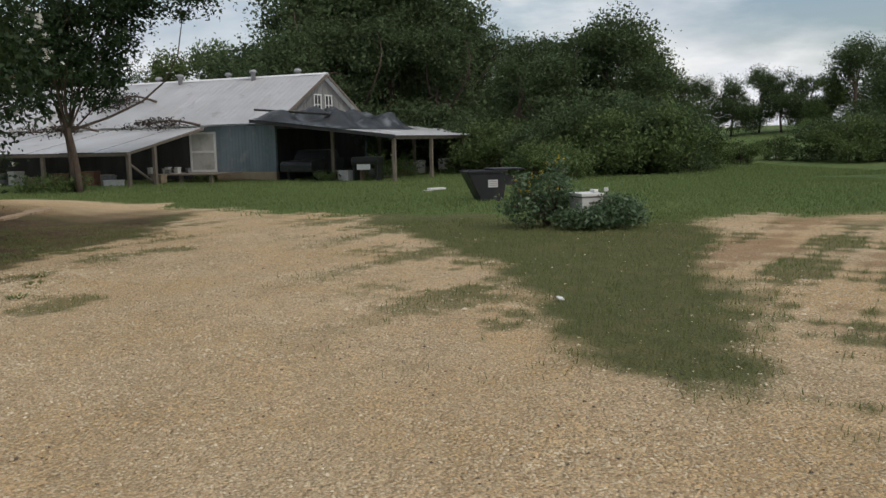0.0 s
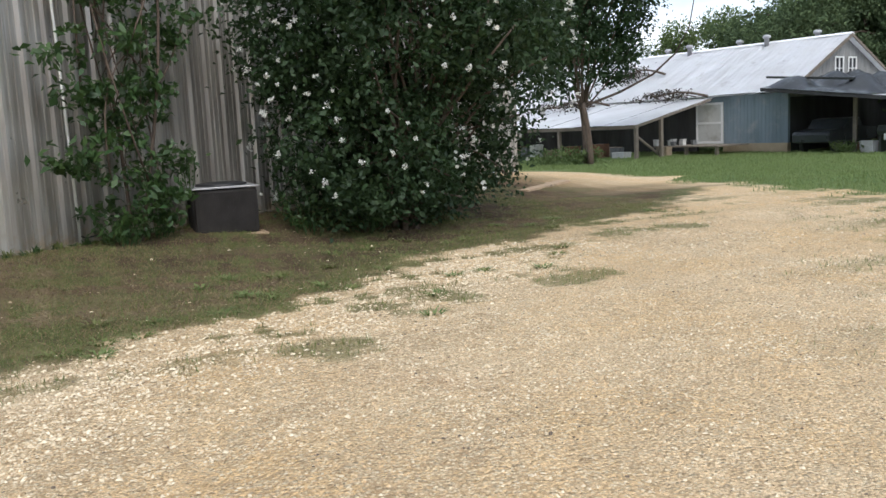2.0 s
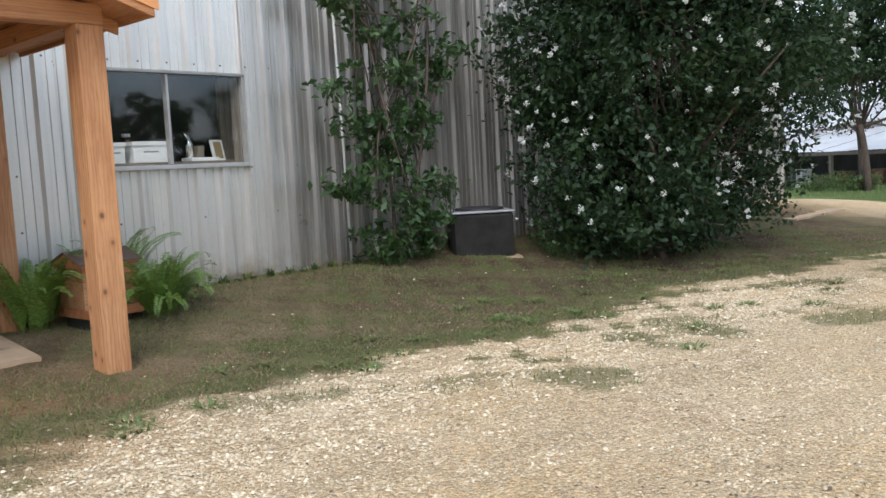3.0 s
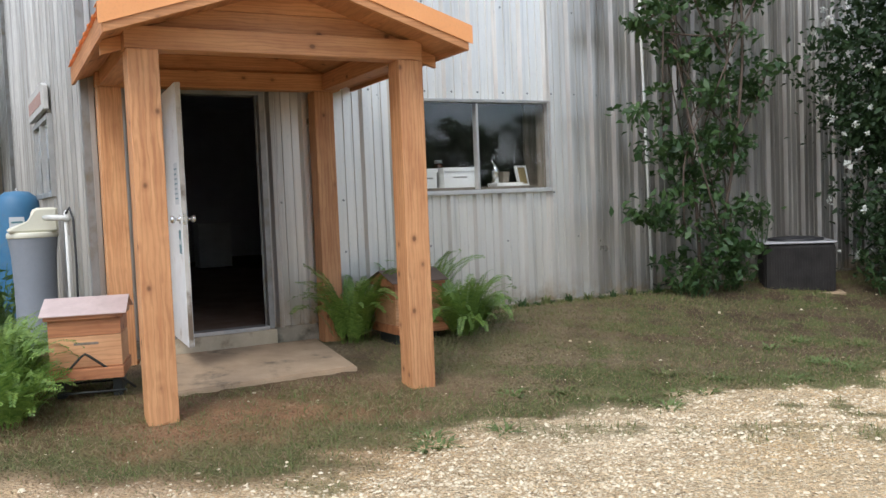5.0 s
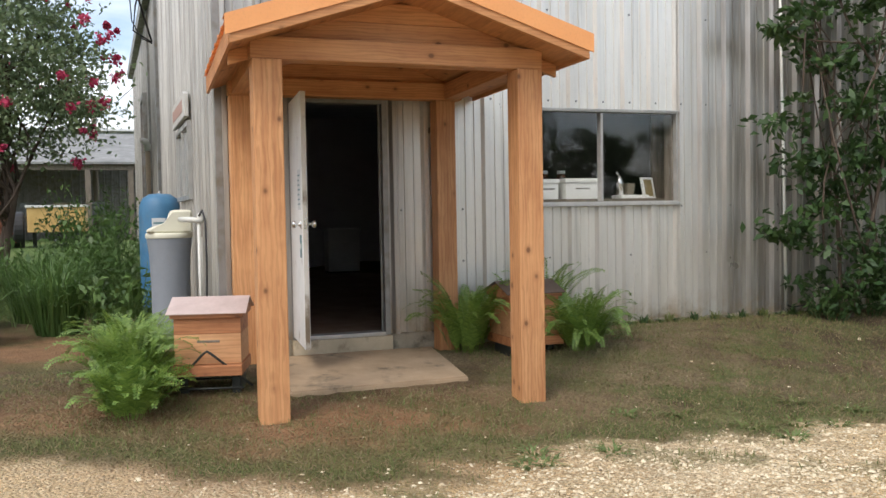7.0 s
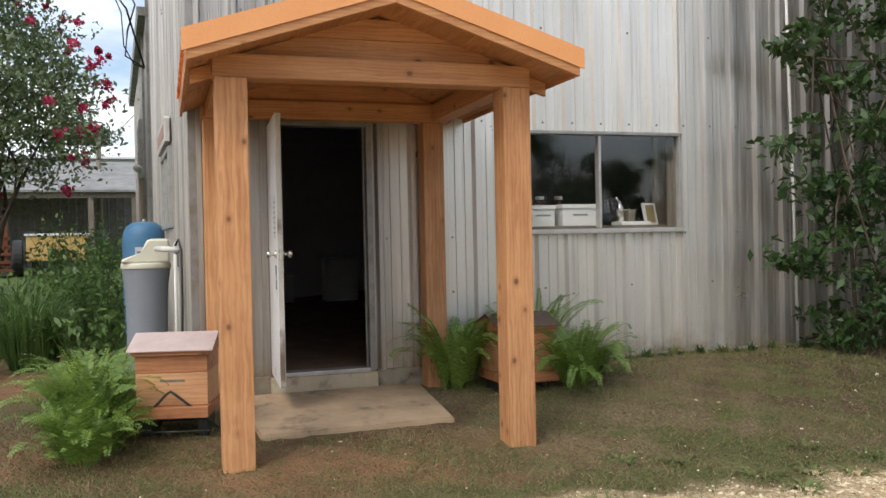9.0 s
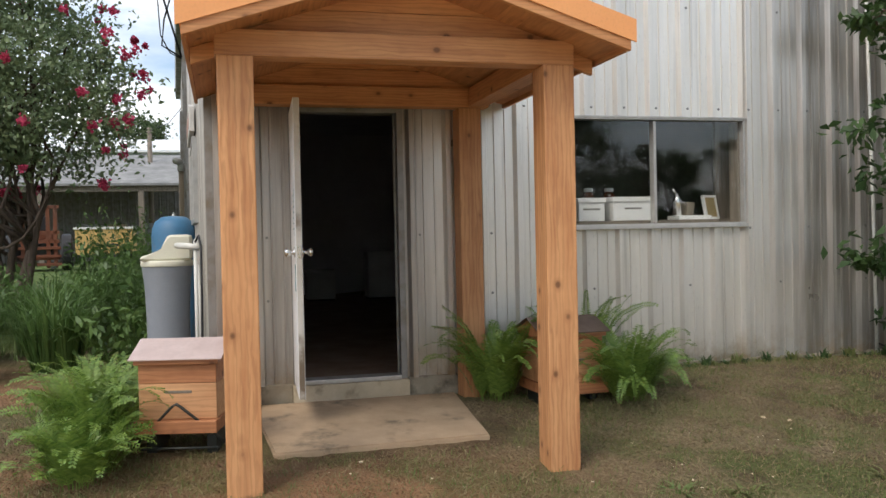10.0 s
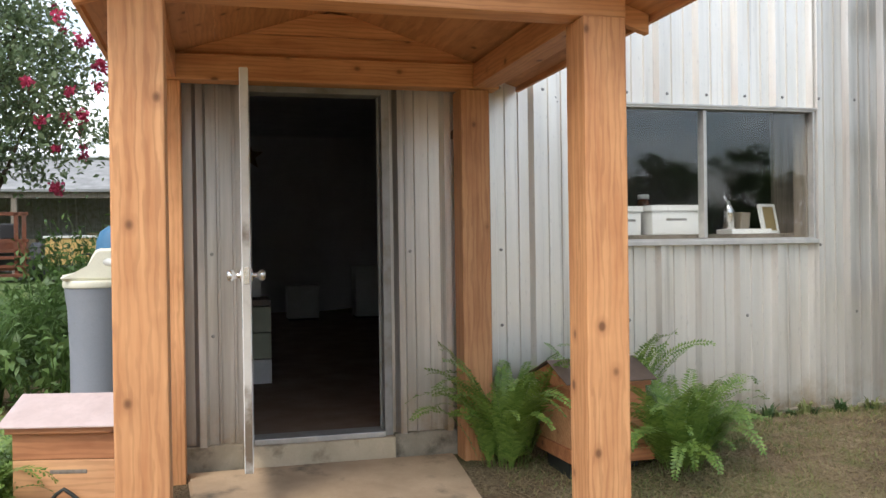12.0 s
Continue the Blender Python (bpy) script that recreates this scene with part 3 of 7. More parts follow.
def zones(x, y):
    """How much turf, lush grass, red dirt, leaf litter and loose stones lie at each place."""
    w = wavy(x, y, 1.1)
    w2 = wavy(x, y, 3.1, 2.0)
    # strip between the building and the gravel
    edge = -4.55 + 0.10 * (y - 3) * smooth(3, 6, y) + 0.55 * smooth(8, 14, y) - 0.95 * smooth(1.6, -0.6, y)
    edge = edge + 0.22 * w + 0.12 * w2
    strip = smooth(0.30, -0.18, x - edge) * smooth(19.5, 15.5, y + 0.4 * w) * smooth(-14, -10, y)
    # tufts out on the gravel along the strip
    tufts = smooth(0.22, 0.5, wavy(x, y, 2.4, 4.0)) * smooth(1.7, 0.2, x - edge) * smooth(17, 14, y) * smooth(2, 4, y)
    # tongue of turf between the two tracks
    left = 1.72 - 0.055 * np.maximum(y - 6, 0) + 0.25 * w + 0.10 * w2
    left = left - 0.9 * smooth(9, 16, y)
    right = 2.45 + 0.36 * np.maximum(y - 3.9, 0) + 0.3 * w
    tongue = smooth(-0.18, 0.22, x - left) * smooth(0.25, -0.25, x - right) * smooth(3.55, 4.2, y + 0.2 * w2)
    spotty = smooth(-0.05, 0.4, wavy(x, y, 1.9, 7.0)) * smooth(2.3, 0.1, left - x) * smooth(4.0, 6.0, y) * (x < left) * 1.2
    # field beyond the yard
    far_edge = 15.2 + 0.9 * w + np.where(x < 0, -1.1 * x, 0.0) * smooth(0.6, -1.5, x) - 2.6 * smooth(1.5, 4.5, x)
    far_edge = np.where(x < -4, np.maximum(far_edge, 21.5 + 0.6 * w), far_edge)
    field = smooth(-0.4, 0.7, y - far_edge)
    # right-hand track: bare earth and patchy turf
    track = smooth(-0.3, 0.4, x - right) * smooth(13.0, 10.5, y + 0.8 * w) * smooth(22, 16, x)
    far_left = smooth(-7.4, -8.6, x) * smooth(1.2, 0.4, y)
    lush = np.clip(field * (1 - 0.85 * track), 0, 1)
    lush = np.maximum(lush, far_left * smooth(-10.5, -14, x))
    rim = np.exp(-((x - edge + 0.25) / 0.28) ** 2) * strip
    litter = strip * (0.93 + 0.07 * smooth(-0.5, 0.5, wavy(x, y, 1.3, 5.0))) * smooth(-0.25, 0.2, edge - x + 0.25 * w)
    red = np.exp(-(((y - 1.45) / 1.15) ** 2 + ((x + 5.25) / 0.72) ** 2)) * 1.35
    red = np.maximum(red, 0.75 * np.exp(-(((y + 0.4) / 1.5) ** 2 + ((x + 6.1) / 0.6) ** 2)))
    red = np.maximum(red, 0.75 * far_left * smooth(-11.5, -9.0, x))
    red = np.maximum(red, 0.55 * smooth(0.1, 0.6, wavy(x, y, 1.0, 3.0)) * smooth(3, 4, x) * smooth(3, 5, y) * (1 - field))
    red = np.maximum(red, 0.2 * np.exp(-(((x + 2.0) / 0.45) ** 2 + ((y - 4.1) / 0.16) ** 2)))
    turf = np.clip(np.maximum.reduce([0.45 * strip * smooth(-0.1, 0.5, wavy(x, y, 2.0, 1.0)), 0.8 * rim, 0.85 * tufts, tongue * 0.95, spotty * 0.65]), 0, 1)
    turf = np.maximum(turf, 0.8 * smooth(0.05, 0.45, wavy(x, y, 1.6, 9.0)) * track)
    for px_, py_, r_ in PATCHES:
        d2 = ((x - px_) / (1.5 * r_)) ** 2 + ((y - py_) / r_) ** 2
        turf = np.maximum(turf, 0.62 * smooth(1.2, 0.2, d2 + 1.1 * w2 + 0.5 * wavy(x, y, 6.5, 3.0)))
    stones = (0.45 + 0.55 * smooth(-0.6, 0.6, wavy(x, y, 0.9, 6.0))) * 0.85 * smooth(21, 12, y) * smooth(-0.2, 0.5, x - edge)
    stones = np.maximum(stones, 0.95 * np.exp(-((x - edge - 1.0) / 1.1) ** 2) * smooth(14, 9, y))
    straw = 0.8 * smooth(6.6, 4.6, y + 0.5 * w) * smooth(0.2, 2.2, y) * smooth(-0.7, 0.3, wavy(x, y, 1.4, 8.0))
    return {"straw": straw, "turf": turf, "lush": lush, "dirt": np.clip(red, 0, 1) * (1 - 0.5 * rim), "litter": np.clip(litter, 0, 1), "stones": np.clip(stones, 0, 1)}


def spaced(lo, hi, step, out, grow=1.18):
    mid = list(np.arange(lo, hi, step))
    s, p, right = step, hi, []
    while p < out:
        right.append(p)
        s *= grow
        p += s
    s, p, left = step, lo, []
    while p > -out:
        s *= grow
        p -= s
        left.append(p)
    return np.array(left[::-1] + mid + right)


gx, gy = spaced(-9.0, 7.0, 0.075, 1500), spaced(-1.5, 18.0, 0.075, 1500)
GX, GY = np.meshgrid(gx, gy)
gpx, gpy = GX.ravel(), GY.ravel()
gpz = ground_z(gpx, gpy)
zmap = zones(gpx, gpy)
near = (np.abs(gpx) < 9) & (gpy > -2) & (gpy < 18)
gpz = gpz + np.where(near, np.random.default_rng(5).normal(size=len(gpx)) * 0.004, 0)
nx, ny = len(gx), len(gy)
idx = np.arange(nx * ny).reshape(ny, nx)
gq = np.stack([idx[:-1, :-1], idx[:-1, 1:], idx[1:, 1:], idx[1:, :-1]], -1).reshape(-1, 4)
me = bpy.data.meshes.new("ground")
me.vertices.add(nx * ny)
me.vertices.foreach_set("co", np.stack([gpx, gpy, gpz], 1).astype(np.float32).ravel())
me.loops.add(gq.size)
me.loops.foreach_set("vertex_index", gq.astype(np.int32).ravel())
me.polygons.add(len(gq))
me.polygons.foreach_set("loop_start", np.arange(0, gq.size, 4, dtype=np.int32))
me.update(calc_edges=True)
me.polygons.foreach_set("use_smooth", [True] * len(gq))
for key, val in zmap.items():
    me.attributes.new(key, "FLOAT", "POINT").data.foreach_set("value", val.astype(np.float32))
me.materials.append(M_GROUND)
tagged(new("ground", me), "sandy gravel yard with worn turf, red dirt and green field", "ground", kind="structure")

# ---- the metal building ----
WX, WY0, WY1, WH = -7.6, 0.80, 19.6, 5.45
DOOR = (1.43, 2.21, 0.36, 2.41)          # y0, y1, z0, z1 of the doorway
WIN = (3.58, 5.285, 1.50, 2.40)          # y0, y1, z0, z1 of the window
LEFT_END = (-25.8, -0.11)
PITCH = 0.2965                           # from rib to rib of the steel sheets


def rib_profile(length, start=0.0):
    """Pairs of distance along the wall and depth: tall ribs at an even pitch, two low ones between."""
    shape = ((0.0, 0.0), (0.024, 0.042), (0.062, 0.042), (0.078, 0.0), (0.132, 0.0), (0.137, 0.012), (0.150, 0.012), (0.153, 0.0), (0.222, 0.0), (0.227, 0.012), (0.240, 0.012), (0.243, 0.0))
    pts = [(0.0, 0.0)]
    k = math.floor(start / PITCH)
    while k * PITCH - start < length:
        for d, h in shape:
            u = k * PITCH + d - start
            if 0.0005 < u < length - 0.0005:
                pts.append((u, h))
        k += 1
    pts.append((length, 0.0))
    return pts


def siding(name, parent, a, b, z0, z1, start, material=M_SIDING):
    """A sheet of ribbed steel from plan point a to b, ribs to its right side."""
    ax, ay = a
    ln = math.hypot(b[0] - ax, b[1] - ay)
    dx, dy = (b[0] - ax) / ln, (b[1] - ay) / ln
    ox, oy = dy, -dx
    verts, faces = [], []
    pts = rib_profile(ln, start)
    for u, h in pts:
        for hh, z in ((h, z0), (h, z1), (h - 0.002, z0), (h - 0.002, z1)):
            verts.append((ax + dx * u + ox * hh, ay + dy * u + oy * hh, z))
    for i in range(len(pts) - 1):
        p, q = 4 * i, 4 * i + 4
        faces += [(p, q, q + 1, p + 1), (p + 3, q + 3, q + 2, p + 2), (p + 1, q + 1, q + 3, p + 3), (p + 2, q + 2, q, p)]
    return raw(name, verts, faces, material, parent)


def sheets(parent, a, b, z0, z1, start=0.0, width=3 * PITCH):
    ln = math.hypot(b[0] - a[0], b[1] - a[1])
    u = 0.0
    k = math.floor(start / width) + 1
    while u < ln - 1e-4:
        v = min(ln, k * width - start)
        p = (a[0] + (b[0] - a[0]) * u / ln, a[1] + (b[1] - a[1]) * u / ln)
        q = (a[0] + (b[0] - a[0]) * v / ln, a[1] + (b[1] - a[1]) * v / ln)
        if v - u > 0.01:
            siding("panel", parent, p, q, z0, z1, start + u)
        u, k = v, k + 1


bm = bmesh.new()
xi0, xi1 = WX - 0.14, WX - 0.012
for y0, y1, z0, z1 in ((WY0 + 0.02, DOOR[0] - 0.05, 0.36, WH), (DOOR[0] - 0.05, DOOR[1] + 0.05, DOOR[3] + 0.05, WH), (DOOR[1] + 0.05, WIN[0], 0.36, WH), (WIN[0], WIN[1], 0.36, WIN[2]), (WIN[0], WIN[1], WIN[3], WH), (WIN[1], WY1, 0.36, WH)):
    box(xi0, xi1, y0, y1, z0, z1, bm=bm)
wall_front = tagged(part("wall_front", bm, M_DARK), "ribbed galvanised steel front wall of the shop", "wall", kind="structure")
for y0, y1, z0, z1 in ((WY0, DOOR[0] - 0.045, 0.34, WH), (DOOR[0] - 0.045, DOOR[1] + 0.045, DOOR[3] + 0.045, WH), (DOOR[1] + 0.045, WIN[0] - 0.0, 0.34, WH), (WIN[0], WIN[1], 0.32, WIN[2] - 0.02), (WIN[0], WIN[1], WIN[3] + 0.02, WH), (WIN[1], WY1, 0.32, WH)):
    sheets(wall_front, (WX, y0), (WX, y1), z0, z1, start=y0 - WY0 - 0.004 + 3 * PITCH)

wall_left = tagged(raw("wall_side", [(WX - 0.03, WY0 + 0.03, 0.3), (LEFT_END[0], LEFT_END[1] + 0.03, 0.3), (LEFT_END[0], LEFT_END[1] + 0.15, 0.3), (WX - 0.03, WY0 + 0.15, 0.3), (WX - 0.03, WY0 + 0.03, WH), (LEFT_END[0], LEFT_END[1] + 0.03, WH), (LEFT_END[0], LEFT_END[1] + 0.15, WH), (WX - 0.03, WY0 + 0.15, WH)], [(0, 1, 5, 4), (1, 2, 6, 5), (2, 3, 7, 6), (3, 0, 4, 7), (4, 5, 6, 7), (3, 2, 1, 0)], M_DARK), "ribbed galvanised steel side wall of the shop", "wall", kind="structure")
sheets(wall_left, LEFT_END, (WX, WY0), 0.2, WH)
# corner flashing
bm = box(WX - 0.07, WX + 0.036, WY0 - 0.036, WY0 + 0.035, 0.30, WH, 0.004)
part("corner_trim", bm, M_FRAME, wall_front)
bm = bmesh.new()
box(LEFT_END[0] - 0.1, LEFT_END[0], LEFT_END[1], WY1, 0.2, WH, bm=bm)
box(LEFT_END[0], WX - 0.15, WY1 - 0.1, WY1, 0.2, WH, bm=bm)
tagged(part("wall_rear", bm, M_FRAME), "grey steel rear walls of the shop", "wall", kind="structure")
sheets(tagged(part("wall_end", box(WX - 3, WX - 0.05, WY1 + 0.001, WY1 + 0.02, 0.2, WH), M_FRAME), "ribbed steel end wall of the shop", "wall", kind="structure"), (WX, WY1 + 0.03), (WX - 3, WY1 + 0.03), 0.2, WH)
bm = prism([(WX + 0.12, WH), (WX + 0.12, WH + 0.05), (-16.7, WH + 1.25), (LEFT_END[0] - 0.2, WH + 0.05), (LEFT_END[0] - 0.2, WH), (-16.7, WH + 1.2)], 1, WY0 + 0.08, WY1 + 0.15)
tagged(part("roof", bm, M_TIN), "low pitched galvanised steel roof", "roof", kind="structure")
# foundation kerb under the wall
bm = bmesh.new()
box(WX - 0.2, WX + 0.035, WY0, DOOR[0] - 0.06, -0.1, 0.345, 0.008, bm)
box(WX - 0.2, WX + 0.035, DOOR[1] + 0.06, 3.1, -0.1, 0.345, 0.008, bm)
box(WX - 0.2, WX + 0.02, 3.1, WY1, -0.1, 0.325, 0.008, bm)
tagged(part("foundation", bm, M_SILL), "stained concrete footing under the steel wall", "foundation", kind="structure")
tagged(part("door_sill", box(WX - 0.2, WX + 0.085, DOOR[0] - 0.06, DOOR[1] + 0.06, -0.1, 0.335, 0.012), surface("tan_sill_concrete", (0.55, 0.47, 0.34), (0.44, 0.37, 0.26), 0.9, 0.0, 5, 60, 0.4, dirt=(0.20, 0.16, 0.11), dirt_scale=4.0, dirt_at=(0.56, 0.70))), "tan concrete sill under the shop door", "sill", kind="structure")

# self-drilling screws in rows along the sheets
bm = lathe([(0.011, 0.0), (0.011, 0.003), (0.006, 0.004), (0.005, 0.009)], 8)
bm.transform(pose(0, 0, 0, 0, 90, 0))
screw = part("screw", bm, M_FRAME, wall_front)
for z, step in ((0.98, 3), (1.46, 2), (2.49, 1), (3.35, 3)):
    for k in range(1, 34, step):
        y = WY0 + 0.004 + PITCH * k + 0.104
        if DOOR[0] - 0.1 < y < DOOR[1] + 0.1 or (WIN[0] - 0.03 < y < WIN[1] + 0.03 and 1.4 < z < 2.42):
            continue
        ob = screw.copy()
        scene.collection.objects.link(ob)
        ob.location = (WX, y, z)
screw.location = (WX, 1.15, 2.2)

# dark room behind the doorway and the window
tagged(part("floor", box(-17.5, WX - 0.02, WY0 + 0.2, 9.0, 0.2, 0.36), M_FLOOR_IN), "brown shop floor", "floor", kind="structure")
tagged(part("ceiling", box(-17.5, WX - 0.14, WY0 + 0.2, 9.0, 3.4, 3.45), M_DARK), "dark shop ceiling", "ceiling", kind="structure")
bm = bmesh.new()
box(-17.6, -17.5, WY0 + 0.2, 9.0, 0.36, 3.4, bm=bm)
box(-17.5, WX - 0.14, 8.95, 9.05, 0.36, 3.4, bm=bm)
# added backdrop walls, dark so that little light shows behind the window
M_DARK_BROWN = surface("dark_backdrop_paint", (0.05, 0.042, 0.036), (0.035, 0.03, 0.026), 0.8)
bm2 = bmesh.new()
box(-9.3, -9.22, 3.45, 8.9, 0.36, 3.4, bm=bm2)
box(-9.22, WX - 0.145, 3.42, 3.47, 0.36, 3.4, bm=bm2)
tagged(part("wall_backdrop", bm2, M_DARK_BROWN), "dark brown backdrop wall added behind the shop window", "wall", kind="structure")
tagged(part("wall_inner", bm, M_DARK), "dark painted inner walls", "wall", kind="structure")

# doorway: frame, threshold, open door
door_frame = tagged(part("door_1", box(WX - 0.10, WX + 0.05, DOOR[0] - 0.05, DOOR[0], 0.34, DOOR[3] + 0.05, 0.004), M_FRAME), "grey metal door frame with an open white door", "door", kind="structure")
part("jamb", box(WX - 0.10, WX + 0.05, DOOR[1], DOOR[1] + 0.05, 0.34, DOOR[3] + 0.05, 0.004), M_FRAME, door_frame)
part("head", box(WX - 0.10, WX + 0.05, DOOR[0], DOOR[1], DOOR[3], DOOR[3] + 0.05, 0.004), M_FRAME, door_frame)
part("threshold", box(WX - 0.10, WX + 0.06, DOOR[0], DOOR[1], 0.335, 0.368, 0.005), M_ALU, door_frame, "worn aluminium threshold")
part("stop", box(WX - 0.05, WX - 0.03, DOOR[1] - 0.014, DOOR[1], 0.37, DOOR[3], 0.002), M_FRAME, door_frame)


# ---- porch ----
PY0, PY1 = 0.87, 2.89
porch = base("porch", pose(-5.74, 1.90, 0.0), "new cedar porch with an orange metal gable roof", "porch")


def pbox(name, x0, x1, y0, y1, z0, z1, mat_, bevel=0.006, label=""):
    return part(name, box(x0 + 5.74, x1 + 5.74, y0 - 1.9, y1 - 1.9, z0, z1, bevel), mat_, porch, label)


for xa, wd, ys in ((-5.84, 0.19, (PY0, PY1 - 0.19)), (-7.54, 0.18, (PY0, 2.66))):
    for ya in ys:
        pbox("post", xa, xa + wd, ya, ya + wd, gz(xa, ya) - 0.06, 2.43, M_CEDAR_Z, 0.009)
pbox("beam", -5.82, -5.67, PY0 - 0.01, PY1 + 0.01, 2.432, 2.575, M_CEDAR_Y)
pbox("beam", -7.48, -7.34, PY0 - 0.01, PY1 + 0.01, 2.432, 2.575, M_CEDAR_Y)
pbox("side_beam", -7.33, -5.83, PY0 + 0.02, PY0 + 0.16, 2.434, 2.573, M_CEDAR_X)
pbox("side_beam", -7.33, -5.83, PY1 - 0.16, PY1 - 0.02, 2.434, 2.573, M_CEDAR_X)
MID, SLOPE, HALF = 1.905, 0.325, 1.20


def roof_z(y, lift=0.0):
    return 2.845 - SLOPE * abs(y - MID) + lift


def gable_strip(y0, y1, lift, thick):
    return [(y0 - 1.9, roof_z(y0, lift)), (y1 - 1.9, roof_z(y1, lift)), (y1 - 1.9, roof_z(y1, lift) + thick), (y0 - 1.9, roof_z(y0, lift) + thick)]


for s in (-1, 1):
    ya, yb = MID, MID + s * HALF
    part("fascia", prism(gable_strip(ya, yb - s * 0.002, 0.0, 0.145), 0, 0.40, 0.365, 0.003), M_CEDAR_Y, porch)
    part("rake_trim", prism(gable_strip(ya, yb + s * 0.025, 0.055, 0.125), 0, 0.412, 0.402), M_ORANGE, porch, "orange painted metal rake trim")
    part("rake_cap", prism(gable_strip(ya, yb + s * 0.025, 0.176, 0.006), 0, 0.402, 0.25), M_ORANGE, porch, "orange metal cap")
    # roof boards under the metal
    n = 9
    for i in range(n):
        a, b = ya + (yb - ya) * i / n, ya + (yb - ya) * (i + 1) / n - s * 0.0008
        part("roof_board", prism(gable_strip(a, b, 0.03, 0.024), 0, 0.36, -1.83), M_CEDAR_X, porch)
    # ribbed metal sheets
    cols = 8
    for i in range(cols):
        xa = 0.40 - 2.22 * i / cols
        xb = 0.40 - 2.22 * (i + 1) / cols
        bm = bmesh.new()
        prof = ((0, 0), (0.03, 0), (0.045, 0.022), (0.085, 0.022), (0.10, 0), (1.0, 0))
        ring = []
        for d, h in prof:
            x = xa + (xb - xa) * (d if d < 0.2 else 1.0) if d in (0, 1.0) else xa - d
            ring.append([bm.verts.new((x, y - 1.9, roof_z(y, 0.150 + h))) for y in (ya, yb + s * 0.02)])
        for p, q in zip(ring, ring[1:]):
            bm.faces.new((p[0], p[1], q[1], q[0]))
        bmesh.ops.solidify(bm, geom=bm.faces[:], thickness=0.004)
        part("roof_panel", bm, M_ORANGE, porch, "ribbed orange metal roof panel")
    # eave boards and inner rafters
    part("eave_board", prism([(yb - 1.9, roof_z(yb) + 0.005), (yb - s * 0.022 - 1.9, roof_z(yb) + 0.005), (yb - s * 0.022 - 1.9, roof_z(yb, 0.14)), (yb - 1.9, roof_z(yb, 0.14))], 0, 0.36, -1.83), M_CEDAR_X, porch)
    for x in (-0.08,):
        part("rafter", prism(gable_strip(ya, yb - s * 0.03, -0.06, 0.088), 0, x + 0.02, x - 0.02, 0.002), M_CEDAR_Y, porch)
# gable infill boards over the front and rear beams
for x in (-5.76, -7.41):
    for i in range(2):
        z0, z1 = 2.578 + 0.135 * i, 2.710 + 0.135 * i
        h0 = min(1.03, (2.845 + 0.045 - z0) / SLOPE)
        h1 = max(0.02, (2.845 + 0.045 - z1) / SLOPE)
        part("gable_board", prism([(MID - h0 - 1.9, z0), (MID + h0 - 1.9, z0), (MID + min(h0, h1) - 1.9, z1), (MID - min(h0, h1) - 1.9, z1)], 0, x + 5.74 - 0.012, x + 5.74 + 0.012, 0.002), M_CEDAR_Y, porch)

part("gable_filler", prism([(MID - 1.03 - 1.9, 2.50), (MID + 1.03 - 1.9, 2.50), (MID + 1.03 - 1.9, 2.54), (MID - 1.9, 2.87), (MID - 1.03 - 1.9, 2.54)], 0, -1.73, -1.70), M_CEDAR_Y, porch)

# slab before the door
bm = prism([(1.15, -6.22), (2.53, -6.28), (2.63, WX + 0.09), (1.05, WX + 0.09)], 2, -0.05, 0.16)
for v in bm.verts:
    v.co = Vector((v.co.y, v.co.x, v.co.z + (0.055 if v.co.y < -7 and v.co.z > 0 else 0)))
bmesh.ops.bevel(bm, geom=bm.edges[:], offset=0.012, segments=2, affect="EDGES")
tagged(part("door_slab", bm, M_CONC), "worn concrete slab under the porch", "slab", kind="structure")


# ---- the open door ----
leaf = base("open_door", pose(WX + 0.055, 1.404, 0.372, 0, 0, -2.2), "white painted steel door standing open, grimy edge", "door")
part("panel", box(0.0, 0.77, -0.022, 0.022, 0.0, 2.02, 0.003), M_DOOR, leaf)
part("edge_strip", box(0.771, 0.776, -0.018, 0.018, 0.0, 2.02, 0.001), surface("grimy_door_edge", (0.62, 0.60, 0.55), (0.50, 0.47, 0.41), 0.6, 0, 3, 40, 0.2, dirt=(0.16, 0.12, 0.08), dirt_scale=2.2, dirt_at=(0.5, 0.62)), leaf, "dirty door edge")
for s in (-1, 1):
    knob = lathe([(0.034, 0.0), (0.036, 0.006), (0.014, 0.012), (0.012, 0.034), (0.026, 0.044), (0.030, 0.058), (0.024, 0.070), (0.006, 0.074)], 18)
    knob.transform(pose(0.705, s * 0.022, 0.985, -90 * s, 0, 0))
    part("knob", knob, M_CHROME, leaf, "satin chrome door knob", True)
part("latch_plate", box(0.776, 0.779, -0.013, 0.013, 0.945, 1.03, 0.001), M_CHROME, leaf, "steel latch plate")
for z in (0.2, 1.0, 1.8):
    part("hinge", box(-0.016, 0.004, -0.006, 0.012, z - 0.05, z + 0.05, 0.002), M_CHROME, leaf)
M_PAPER = plain("pale_paper", (0.62, 0.64, 0.64), 0.7)
M_STICK = plain("teal_sticker", (0.10, 0.22, 0.24), 0.5)
part("notice", box(0.52, 0.70, -0.0245, -0.0225, 1.10, 1.42), M_PAPER, leaf, "paper notice taped to the door")
for i in range(7):
    part("printed_line", box(0.545, 0.545 + 0.13 - 0.02 * (i % 3), -0.0262, -0.0247, 1.14 + 0.038 * i, 1.15 + 0.038 * i), M_STICK, leaf)
part("sticker", box(0.60, 0.70, -0.0245, -0.0225, 0.72, 0.90), M_STICK, leaf, "dark teal opening hours sticker")
